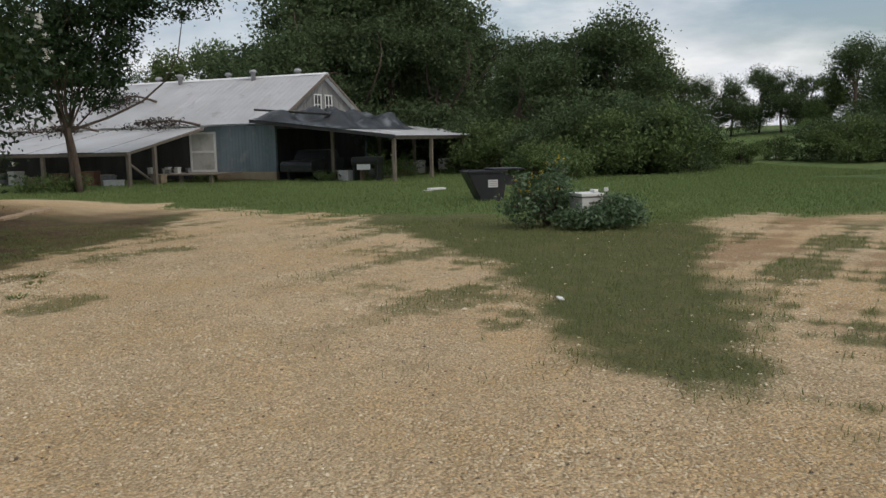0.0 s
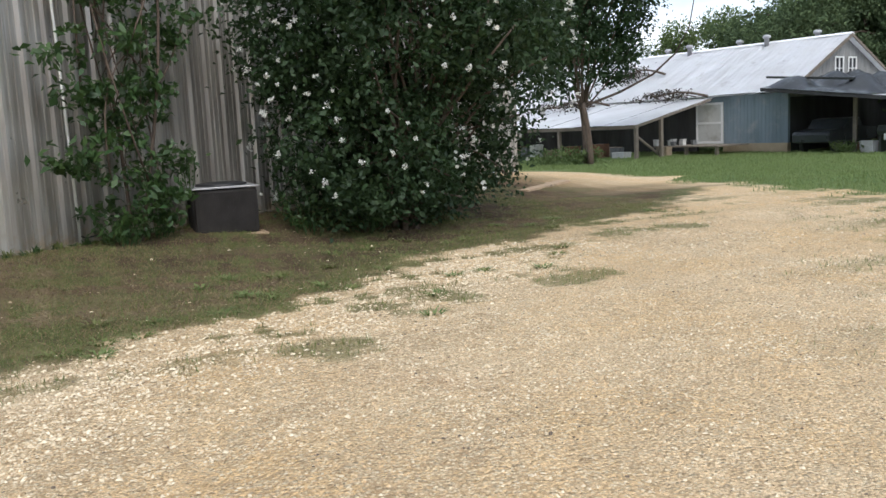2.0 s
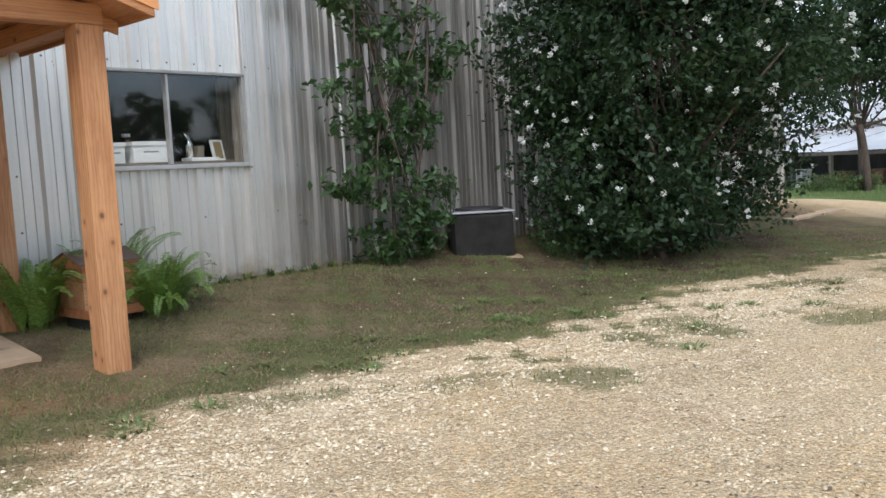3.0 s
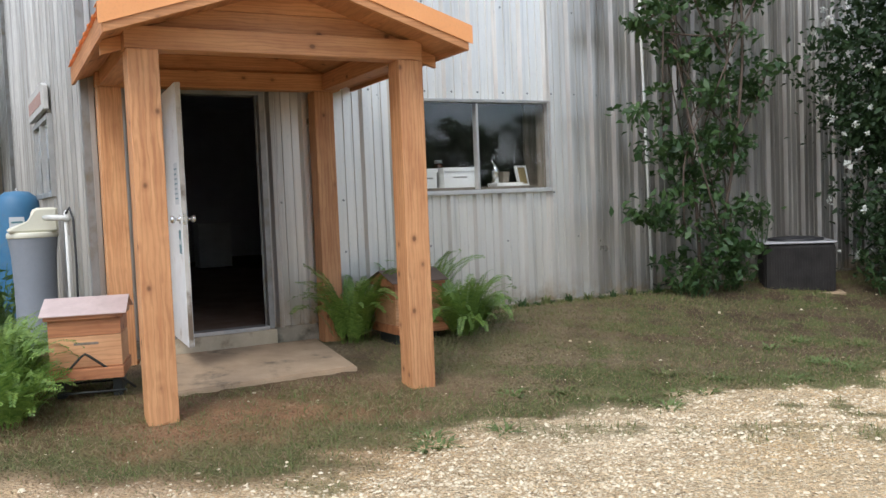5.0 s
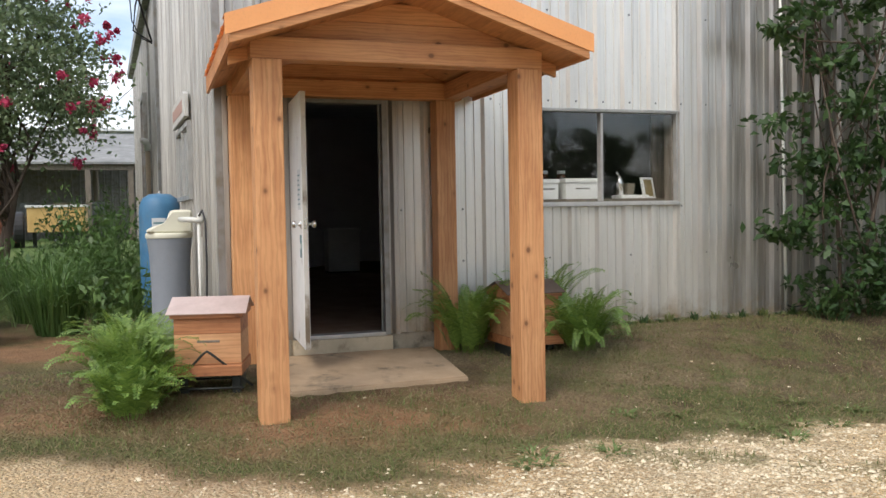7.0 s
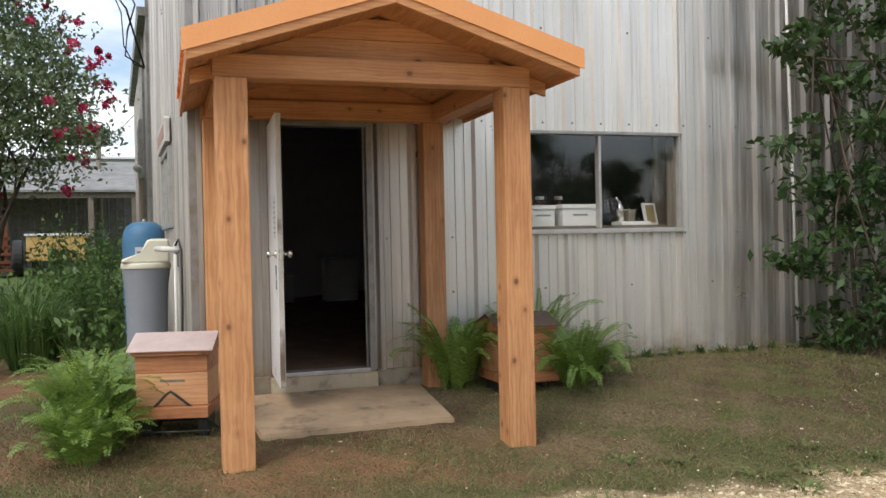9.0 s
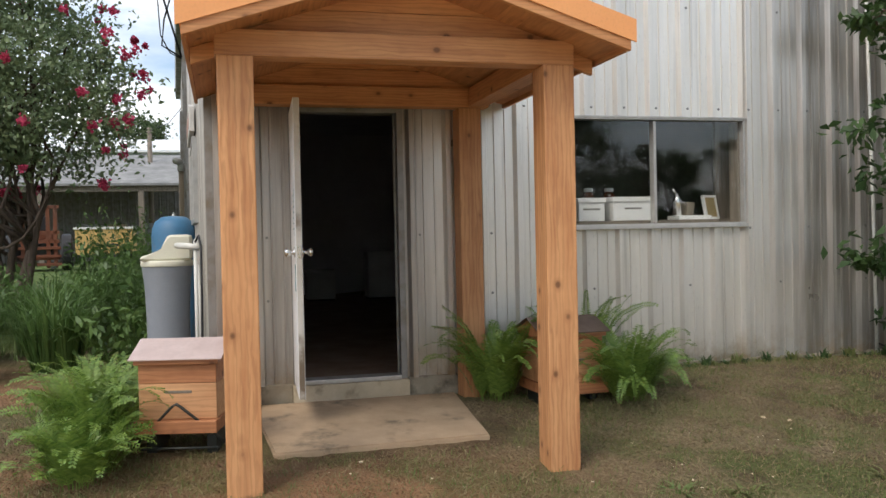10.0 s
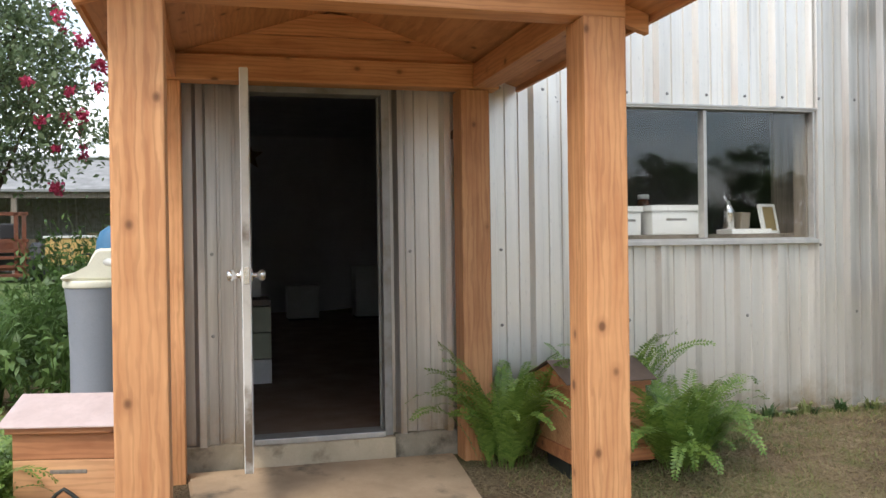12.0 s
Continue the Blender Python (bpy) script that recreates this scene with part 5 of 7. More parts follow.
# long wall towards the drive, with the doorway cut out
# walls under the lean-to and canopy are coloured near black for the shade there
M_BARN_DARK = surface("dark_and_shaded_boards", (0.045, 0.045, 0.045), (0.028, 0.028, 0.028), 0.9, 0, 2, 20, 0.3, stretch=(1, 1, 0.2))
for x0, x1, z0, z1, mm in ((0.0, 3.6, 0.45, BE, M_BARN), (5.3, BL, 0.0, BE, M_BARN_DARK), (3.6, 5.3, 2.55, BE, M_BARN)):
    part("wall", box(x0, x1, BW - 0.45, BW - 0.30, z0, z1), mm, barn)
# dark skirt over the lower gable, standing for the canopy's shade
part("gable_skirt", box(0.06, 0.098, -BW + 0.35, BW - 0.55, 0.0, 2.58), M_BARN_DARK, barn, "lower gable boards coloured dark for the shade under the canopy")
# end wall added to close the lean-to and keep it dark
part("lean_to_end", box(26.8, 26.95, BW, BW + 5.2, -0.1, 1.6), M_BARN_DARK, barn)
n = 18
for i in range(n):
    part("board", box(3.6 * i / n + 0.006, 3.6 * (i + 1) / n - 0.006, BW - 0.30, BW - 0.275, 0.45, BE - 0.03, 0.004), M_BARN, barn)
part("footing", box(-0.02, 3.6, BW - 0.5, BW - 0.22, -0.2, 0.45, 0.02), surface("tan_block", (0.42, 0.33, 0.22), (0.33, 0.26, 0.17), 0.9, 0, 2, 30, 0.3), barn, "tan block footing")
part("rear_wall", box(0.0, BL, -BW + 0.30, -BW + 0.45, 0.0, BE), M_BARN, barn)
part("far_wall", box(BL - 0.15, BL, -BW + 0.45, BW - 0.45, 0.0, BE), M_BARN, barn)
bd = part("door", box(3.62, 5.28, BW - 0.34, BW - 0.26, 0.46, 2.53, 0.01), surface("pale_door_paint", (0.55, 0.55, 0.52), (0.46, 0.46, 0.43), 0.7, 0, 1.2, 20, 0.1, dirt=(0.33, 0.31, 0.27), dirt_scale=1.0), barn, "pale cream sliding door")
for q in ((3.62, 3.74, 0.46, 2.53), (5.16, 5.28, 0.46, 2.53), (3.74, 5.16, 1.45, 1.56), (3.74, 5.16, 2.42, 2.53), (3.74, 5.16, 0.46, 0.58)):
    part("rail", box(q[0], q[1], BW - 0.26, BW - 0.235, q[2], q[3], 0.004), M_WHITE, bd)
# gable wall of upright boards with two small windows
gw = part("gable_wall", prism([(-BW + 0.3, 0.0), (BW - 0.3, 0.0), (BW - 0.3, BE + 0.08), (0, BR - 0.08), (-BW + 0.3, BE + 0.08)], 0, 0.10, 0.22), M_BARN_GABLE, barn)
n = 34
for i in range(n):
    y0 = -BW + 0.32 + (2 * BW - 0.64) * i / n
    y1 = y0 + (2 * BW - 0.64) / n - 0.02
    part("board", prism([(y0, 2.6), (y1, 2.6), (y1, BR - 0.10 - SL * abs(y1)), (y0, BR - 0.10 - SL * abs(y0))], 0, 0.07, 0.10), M_BARN_GABLE, gw)
for yc in (0.62, -0.55):
    wdw = part("gable_window", box(0.045, 0.068, yc - 0.36, yc + 0.36, 3.42, 4.42), M_BLACK, barn, "dark window with white frame")
    for q in ((yc - 0.40, yc - 0.30, 3.36, 4.48), (yc + 0.30, yc + 0.40, 3.36, 4.48), (yc - 0.04, yc + 0.04, 3.42, 4.42)):
        part("frame", box(0.01, 0.044, *q, 0.004), M_WHITE, wdw)
    for q in ((3.36, 3.44), (4.40, 4.48), (3.88, 3.93)):
        part("frame", box(0.012, 0.043, yc - 0.36, yc + 0.36, *q, 0.004), M_WHITE, wdw)
part("rake_board", prism([(0, BR + 0.03), (BW + 0.02, BE + 0.03), (BW + 0.02, BE - 0.12), (0, BR - 0.13)], 0, -0.29, -0.25), M_OLDWOOD_X, barn)
part("rake_board", prism([(0, BR + 0.03), (-BW - 0.02, BE + 0.03), (-BW - 0.02, BE - 0.12), (0, BR - 0.13)], 0, -0.29, -0.25), M_OLDWOOD_X, barn)
for k, x in enumerate((1.9, 4.3, 6.6, 9.4, 11.7, 14.6, 17.0)):
    vent = lathe([(0.13, -0.25), (0.13, 0.30), (0.20, 0.31), (0.22, 0.40), (0.16, 0.48), (0.05, 0.50)], 14)
    vent.transform(pose(x, 0.35 if k % 2 else -0.5, BR - 0.05))
    part("roof_vent", vent, M_AC_LID, barn, "round tin roof vent", True)
# lean-to on the drive side
LZ0, LZ1, LY = BE - 0.02, 1.60, BW + 5.6
for i in range(11):
    x0, x1 = 4.1 + i * 2.1, 4.1 + (i + 1) * 2.1
    bm = bmesh.new()
    ring = []
    for k in range(13):
        x = x0 + (x1 + 0.04 - x0) * k / 12
        h = (0.016 if k % 2 else 0.0) + 0.02 * (i % 2)
        ring.append([bm.verts.new((x, y, z + h)) for y, z in ((BW - 0.2, LZ0 - 0.02), (LY, LZ1))])
    for a, b in zip(ring, ring[1:]):
        bm.faces.new((a[0], a[1], b[1], b[0]))
    bmesh.ops.solidify(bm, geom=bm.faces[:], thickness=0.01)
    part("lean_to_sheet", bm, M_TIN, barn)
part("lean_to_beam", box(4.1, 27.0, LY - 0.2, LY - 0.08, LZ1 - 0.17, LZ1 - 0.02, 0.01), M_OLDWOOD_X, barn)
part("lean_to_rafter", prism([(BW, LZ0 - 0.03), (LY, LZ1 - 0.01), (LY, LZ1 - 0.14), (BW, LZ0 - 0.17)], 0, 4.12, 4.18), M_OLDWOOD_X, barn)
for x, y in ((4.2, LY - 0.15), (4.2, BW + 3.7), (9.5, LY - 0.15), (15.0, LY - 0.15), (21.0, LY - 0.15)):
    zt = LZ0 + (LZ1 - LZ0) * (y - BW) / (LY - BW) - 0.03
    part("lean_to_post", box(x - 0.08, x + 0.08, y - 0.08, y + 0.08, -0.1, zt, 0.01), M_OLDWOOD, barn)
tube("brace", [(4.25, LY - 0.2, 1.1), (4.4, LY - 2.0, 0.1)], 0.06, M_OLDWOOD, barn)
# open canopy along the gable end
CZ0, CZ1, CW = 3.0, 2.08, 7.7
for i in range(11):
    y0, y1 = 7.0 - 2.05 * i, 7.0 - 2.05 * (i + 1)
    bm = bmesh.new()
    ring = []
    for k in range(9):
        y = y0 + (y1 - y0) * k / 8
        h = 0.016 if k % 2 else 0.0
        ring.append([bm.verts.new((x, y, z + h)) for x, z in ((0.05, CZ0), (-CW, CZ1))])
    for a, b in zip(ring, ring[1:]):
        bm.faces.new((a[0], a[1], b[1], b[0]))
    bmesh.ops.solidify(bm, geom=bm.faces[:], thickness=0.01)
    part("canopy_sheet", bm, M_TIN, barn)
part("canopy_beam", box(0.2 - CW, 0.35 - CW, -15.4, 6.9, CZ1 - 0.16, CZ1 + 0.02, 0.01), M_OLDWOOD_X, barn)
part("canopy_fascia", prism([(-CW, CZ1 - 0.12), (0.0, CZ0 - 0.14), (0.0, CZ0 + 0.02), (-CW, CZ1 + 0.04)], 1, 7.02, 7.07), M_BARN_DARK, barn, "grey fascia plank")
for y in (6.6, 2.4, -2.0, -5.5, -8.2, -11.2, -15.0):
    part("canopy_post", box(0.22 - CW, 0.37 - CW, y - 0.075, y + 0.075, -0.15, CZ1 - 0.13, 0.01), M_OLDWOOD, barn)
for y in (5.0, 0.0, -4.5):
    part("canopy_post", box(-3.4, -3.25, y - 0.075, y + 0.075, -0.15, 2.6, 0.01), M_OLDWOOD, barn)
# crumpled tarpaulin heap on the canopy
M_TARP = surface("grey_green_tarp", (0.032, 0.037, 0.040), (0.014, 0.016, 0.018), 0.45, 0, 1.5, 20, 0.3, dirt=(0.16, 0.18, 0.19), dirt_scale=0.9)
tv, tf = [], []
rng = np.random.default_rng(8)
NX, NY = 22, 34
for i in range(NX):
    for j in range(NY):
        x, y = -0.1 - 4.7 * i / (NX - 1), 7.1 - 9.0 * j / (NY - 1)
        edge_f = min(i, NX - 1 - i, j, NY - 1 - j) / 4
        h = 1.15 * (0.34 + 0.24 * math.sin(y * 2.3 + x) + 0.14 * math.sin(x * 3.1 - y * 1.1) + rng.uniform(-0.05, 0.05)) * min(1, edge_f)
        tv.append((x, y, CZ0 + (CZ1 - CZ0) * (-x / CW) + 0.04 + max(0.0, h)))
for i in range(NX - 1):
    for j in range(NY - 1):
        tf.append((i * NY + j, i * NY + j + 1, (i + 1) * NY + j + 1, (i + 1) * NY + j))
tarp = raw("tarpaulin", tv, tf, M_TARP, None, True)
tarp.matrix_world = pose(-1.2, 48.3, -0.5, 0, 0, 151.4)
tagged(tarp, "crumpled dark tarpaulin heaped on the canopy roof", "tarpaulin")
BM = pose(-1.2, 48.3, -0.5, 0, 0, 151.4)


def at_barn(x, y, z=0.0, rz=0.0):
    return BM @ pose(x, y, z, 0, 0, rz)


plank = base("loose_plank", at_barn(0.5, 5.8, 3.05, 0), "dark loose plank lying on the canopy", "plank")
part("board", box(-4.2, 0.0, -0.12, 0.12, 0.0, 0.10, 0.01, turn=pose(0, 0, 0.42, 0, -5, 0)), M_IRON, plank)


def fallen_branch(m, seed, length, label):
    rng = np.random.default_rng(seed)
    ob = base("fallen_branch", m, label, "branch", "branches lying on the roof")
    items = [limb((0, 0, 0.06), (length, 0, 0.06), 0.07, 0.02, rng, 0.03)]
    tips = []
    for k in range(9):
        a = rng.uniform(0.15, 0.9) * length
        e = (a + rng.uniform(0.4, 1.4), rng.uniform(-1.1, 1.1), rng.uniform(0.03, 0.3))
        items.append(limb((a, 0, 0.06), e, 0.03, 0.008, rng))
        tips.append(e)
    v, f = join_np(items)
    raw("wood", v, f, M_BARKK, ob)
    c = np.array(tips)[rng.choice(len(tips), 420)] + rng.normal(size=(420, 3)) * np.array([0.45, 0.35, 0.07])
    quads("dead_leaves", leaves_np(rng, c, 0.16), M_LITTER, ob)
    return ob


M_LITTER = leaf_mat("dead_leaf", (0.030, 0.026, 0.020), (0.065, 0.052, 0.036), (0.022, 0.02, 0.015), 0.9)


def on_roof(x, y):
    """A pose lying in the roof's slope."""
    z = BR - SL * y + 0.10 if y < BW else LZ0 + (LZ1 - LZ0) * (y - BW) / (LY - BW) + 0.06
    return BM @ Matrix.Translation((x, y, z)) @ Euler((-math.atan(SL if y < BW else 0.21), 0, 0)).to_matrix().to_4x4()


fallen_branch(on_roof(4.2, 5.4), 1, 3.6, "dead leafy branch along the broken eave")
fallen_branch(on_roof(10.3, 6.1), 2, 5.0, "dead branch with leaves on the lean-to roof")
fallen_branch(on_roof(9.3, 2.6), 3, 3.2, "bare branch on the tin roof")

# pickup under the canopy
M_CAR = surface("dusty_dark_paint", (0.05, 0.055, 0.06), (0.035, 0.04, 0.045), 0.35, 0.3, 3, 30, 0.05)
car = base("pickup_truck", at_barn(-1.6, 3.6, 0.0, 95), "old dark pickup truck parked under the canopy", "truck")
part("body", prism([(-2.3, 0.45), (2.4, 0.45), (2.45, 0.85), (2.3, 0.98), (1.0, 1.02), (0.55, 1.48), (-0.55, 1.52), (-0.8, 1.05), (-2.3, 1.02)], 1, -0.85, 0.85, 0.05), M_CAR, car)
part("tailgate", box(-2.36, -2.31, -0.75, 0.75, 0.55, 0.98, 0.01), M_CAR, car)
part("rear_window", box(-0.80, -0.70, -0.65, 0.65, 1.12, 1.42, 0.01), M_BLACK, car)
part("bumper", box(-2.5, -2.37, -0.85, 0.85, 0.38, 0.54, 0.02), M_CHROME, car, "chrome bumper")
for y in (-0.78, 0.70):
    part("tail_light", box(-2.345, -2.305, y, y + 0.09, 0.68, 0.95, 0.01), plain("tail_light_red", (0.4, 0.03, 0.03), 0.3), car, "red tail light")
for x in (-1.5, 1.55):
    for y in (-0.80, 0.62):
        wb = lathe([(0.10, 0), (0.30, 0.0), (0.34, 0.03), (0.34, 0.17), (0.30, 0.20), (0.10, 0.20)], 22)
        wb.transform(pose(x, y + 0.2, 0.34, 90, 0, 0))
        wheel = part("wheel", wb, M_BLACK, car)

# farm clutter under the roofs
M_CLUT = [surface("clutter_tan", (0.30, 0.24, 0.16), (0.2, 0.15, 0.1), 0.8), surface("clutter_white", (0.6, 0.6, 0.57), (0.45, 0.45, 0.42), 0.7), surface("clutter_grey", (0.18, 0.19, 0.19), (0.10, 0.10, 0.10), 0.7), surface("clutter_rust", (0.20, 0.09, 0.05), (0.12, 0.06, 0.04), 0.85)]
rng = np.random.default_rng(12)


def clutter(x, y, w, d, h, mm, z=0.0, name="crate", label="old wooden crate stored at the barn"):
    ob = base(name, at_barn(x, y, z, float(rng.uniform(-20, 20))), label, name.replace("_", " "), "stored crates")
    part("body", box(-w / 2, w / 2, -d / 2, d / 2, 0, h * 0.86, 0.012), mm, ob)
    part("lid", box(-w / 2 - 0.02, w / 2 + 0.02, -d / 2 - 0.02, d / 2 + 0.02, h * 0.86, h, 0.01), mm, ob)
    return ob


for k in range(15):
    clutter(4.6 + 1.0 * k * 0.9 + rng.uniform(0, 0.5), LY - 0.6 - rng.uniform(0, 2.4), rng.uniform(0.35, 0.8), rng.uniform(0.3, 0.6), rng.uniform(0.3, 0.75), M_CLUT[k % 4])
for k in range(13):
    clutter(-4.2 + rng.uniform(-0.5, 1.6), 5.6 - 0.95 * k, rng.uniform(0.35, 0.7), rng.uniform(0.3, 0.6), rng.uniform(0.3, 0.7), M_CLUT[(k * 3 + 1) % 4])
for k in range(3):
    clutter(-4.6, -6.0 - 1.2 * k, 0.6, 0.6, 0.75, M_CLUT[1], 0.0, "hive_box", "white hive box standing under the canopy")
dock = base("loading_platform", at_barn(3.9, BW + 1.2, 0.0), "low wooden loading platform before the barn door", "platform")
for i in range(8):
    part("plank", box(-2.0, 2.0, -1.2 + 0.3 * i, -0.92 + 0.3 * i, 0.40, 0.46, 0.006), M_OLDWOOD_X, dock)
for x in (-1.8, 0.0, 1.8):
    part("leg", box(x - 0.07, x + 0.07, 0.95, 1.09, -0.1, 0.40, 0.006), M_OLDWOOD, dock)
for k in range(8):
    clutter(4.6 + 0.25 * k, BW + 1.0 + rng.uniform(-0.3, 0.6), 0.22, 0.22, rng.uniform(0.2, 0.4), M_CLUT[1 if k % 3 else 2], 0.46, "pail", "pale pail on the loading platform")
grill = base("smoker_grill", at_barn(-5.5, 5.6, 0.0), "dark barrel grill with a white sign", "grill")
part("barrel", prism([(-0.3, 0.75), (0.3, 0.75), (0.36, 0.95), (0.25, 1.15), (-0.25, 1.15), (-0.36, 0.95)], 0, -0.7, 0.7, 0.03), M_IRON, grill)
for x in (-0.6, 0.6):
    part("leg", box(x - 0.04, x + 0.04, -0.25, 0.25, -0.05, 0.76), M_IRON, grill)
part("sign", box(-0.35, 0.35, 0.40, 0.42, 0.55, 0.80), M_WHITE, grill, "white board sign")

# ---- tipping hopper on the grass ----
hop = base("tipping_hopper", pose(3.22, 18.5, gz(3.22, 18.5) - 0.02, 0, 0, 4) @ Matrix.Diagonal((0.80, 0.80, 0.90, 1)), "black steel self-tipping hopper bin", "hopper")
M_HOP = surface("black_bin_paint", (0.022, 0.022, 0.026), (0.015, 0.015, 0.018), 0.5, 0.2, 3, 30, 0.1, dirt=(0.06, 0.05, 0.045), dirt_scale=1.5)
shell = prism([(-0.66, 0.72), (-0.26, 0.02), (0.26, 0.02), (0.34, 0.40), (0.34, 0.72)], 1, -0.5, 0.5)
top = [f for f in shell.faces if abs(f.normal.z) > 0.9 and f.calc_center_median().z > 0.6]
bmesh.ops.delete(shell, geom=top, context="FACES_ONLY")
bmesh.ops.solidify(shell, geom=shell.faces[:], thickness=0.02)
part("bin", shell, M_HOP, hop)
for q in ((-0.70, 0.40, -0.54, -0.50), (-0.70, 0.40, 0.50, 0.54)):
    part("rim", box(q[0], q[1], q[2], q[3], 0.70, 0.76, 0.01), M_HOP, hop)
part("lid", box(0.02, 0.88, -0.52, 0.52, 0.765, 0.80, 0.008), M_HOP, hop, "flat black lid")
part("fork_pocket", box(0.345, 0.66, -0.40, -0.22, 0.40, 0.62, 0.01), M_HOP, hop)
part("fork_pocket", box(0.345, 0.66, 0.22, 0.40, 0.40, 0.62, 0.01), M_HOP, hop)
part("skid", box(-0.25, 0.25, -0.45, 0.45, -0.03, 0.02, 0.005), M_HOP, hop)
part("label_plate", box(-0.12, 0.14, -0.512, -0.503, 0.36, 0.54), M_PAPER, hop, "white label with red lines")
for i in range(3):
    part("printed_line", box(-0.09, 0.11, -0.5165, -0.513, 0.40 + 0.045 * i, 0.42 + 0.045 * i), M_SIGN_RED, hop)
old = base("scrap_board", pose(2.65, 24.5, gz(2.65, 24.5), 0, 0, 20), "broken white board lying in the grass", "scrap")
part("board", box(-0.25, 0.25, -0.12, 0.12, 0.06, 0.12, 0.02), M_WHITE, old)
part("block", box(-0.36, -0.1, -0.1, 0.16, -0.02, 0.06, 0.01), M_WHITE, old)

# ---- flowering bush with a hive box in the turf ----
BX, BY = 3.15, 12.4
tree("flower_bush", pose(BX, BY, gz(BX, BY)), 21, 0.9, 0.12, 0.02, [(-0.15, 0, 0.26, 0.52, 0.5, 0.28), (0.0, -0.1, 0.52, 0.36, 0.36, 0.26), (0.12, -0.05, 0.82, 0.20, 0.22, 0.18), (-0.35, 0.0, 0.62, 0.18, 0.2, 0.16)], 210, 16, 0.08, 0.062, M_LEAF_BUSH, "leafy bush with small yellow flowers", "bush", "", 7, 0.55, 40, (M_FLOWER_Y, 26, 0.05, 7))
tree("flower_bush", pose(BX + 0.40, BY - 0.62, gz(BX + 0.4, BY)), 23, 0.4, 0.06, 0.012, [(0.0, 0, 0.14, 0.40, 0.25, 0.15)], 120, 18, 0.06, 0.055, M_LEAF_BUSH, "low leafy growth in front of a hive box", "bush", "", 6, 0.55, 20)
tree("flower_bush", pose(BX + 0.90, BY - 0.45, gz(BX + 0.9, BY)), 22, 0.5, 0.08, 0.015, [(0.0, 0, 0.22, 0.46, 0.42, 0.24)], 200, 18, 0.07, 0.055, M_LEAF_BUSH, "low leafy bush around a hive box", "bush", "", 6, 0.55, 30)
hb = base("hive_box", pose(BX + 0.50, BY - 0.30, gz(BX, BY) + 0.15, 0, 0, 12), "weathered white hive box among the bushes", "beehive box")
part("base_block", box(-0.2, 0.2, -0.2, 0.2, -0.14, 0.12, 0.01), M_OLDWOOD_X, hb)
hv = part("body", box(-0.165, 0.165, -0.21, 0.21, 0.12, 0.29, 0.006), surface("peeling_white_paint", (0.60, 0.60, 0.57), (0.48, 0.48, 0.45), 0.7, 0, 6, 50, 0.2, dirt=(0.25, 0.22, 0.17), dirt_scale=5), hb)
part("hand_hold", box(-0.06, 0.06, -0.214, -0.209, 0.20, 0.23, 0.002), M_OLDWOOD, hv)
part("dark_band", box(-0.17, 0.17, -0.215, 0.215, 0.292, 0.310, 0.003), M_OLDWOOD_X, hb, "dark inner cover edge")
part("lid", box(-0.18, 0.18, -0.225, 0.225, 0.312, 0.355, 0.006), M_WHITE, hb)
part("brick", box(0.08, 0.15, -0.1, 0.04, 0.357, 0.40, 0.008), M_WHITE, hb)
stake = base("wooden_stake", pose(BX + 0.86, BY - 0.1, gz(BX, BY)), "thin wooden stake by the hive box", "stake")
part("stick", box(-0.02, 0.02, -0.02, 0.02, -0.1, 0.50, 0.004), M_OLDWOOD, stake)
part("tip_block", box(-0.03, 0.03, -0.025, 0.025, 0.50, 0.56, 0.006), M_WHITE, stake)
bit = base("paper_scrap", pose(1.94, 6.62, gz(1.94, 6.62) + 0.02, 25, 10, 30), "crumpled white paper scrap on the turf", "litter")
part("sheet", prism([(-0.03, -0.02), (0.03, -0.025), (0.035, 0.02), (0.0, 0.03), (-0.03, 0.025)], 2, 0.0, 0.012, 0.003), M_WHITE, bit)

# ---- side step ----
st = base("door_step", pose(-6.75, 16.6, -0.06), "low grey timber step at the shop's far door", "step")
for i in range(5):
    part("plank", box(-1.0, 1.05, -1.3 + 0.5 * i, -0.82 + 0.5 * i, 0.15, 0.205, 0.008), M_CONC, st)
part("riser", box(0.95, 1.02, -1.28, 1.15, -0.05, 0.15, 0.006), M_OLDWOOD, st)
part("riser", box(-1.0, 0.95, -1.28, -1.22, -0.05, 0.15, 0.006), M_OLDWOOD_X, st)
part("lower_tread", box(1.06, 1.42, -1.2, 1.0, -0.05, 0.08, 0.008), M_CONC, st)

# ---- planting along the shop wall ----
tree("white_crepe_myrtle", pose(-5.45, 10.1, gz(-5.45, 10.1)), 31, 4.5, 1.1, 0.055,
     [(-0.1, 0.0, 2.5, 1.7, 1.8, 1.5), (-0.2, -0.7, 1.1, 1.2, 1.2, 1.0), (0.75, 0.4, 2.9, 1.3, 1.6, 1.3), (-0.3, 1.2, 1.0, 1.3, 1.5, 0.95), (0.1, -0.1, 4.0, 1.7, 1.6, 1.1), (-0.8, -0.5, 2.6, 1.0, 1.35, 1.4), (0.55, 2.1, 2.3, 1.1, 1.5, 1.2), (-0.3, 0.2, 0.6, 1.2, 1.5, 0.55), (0.6, 1.0, 4.0, 1.4, 1.6, 0.9)],
     1900, 36, 0.17, 0.085, M_LEAF_MYR, "dense crepe myrtle with white blossom against the wall", "tree", "", 6, 0.55, 60, (M_FLOWER_W, 330, 0.066, 24))
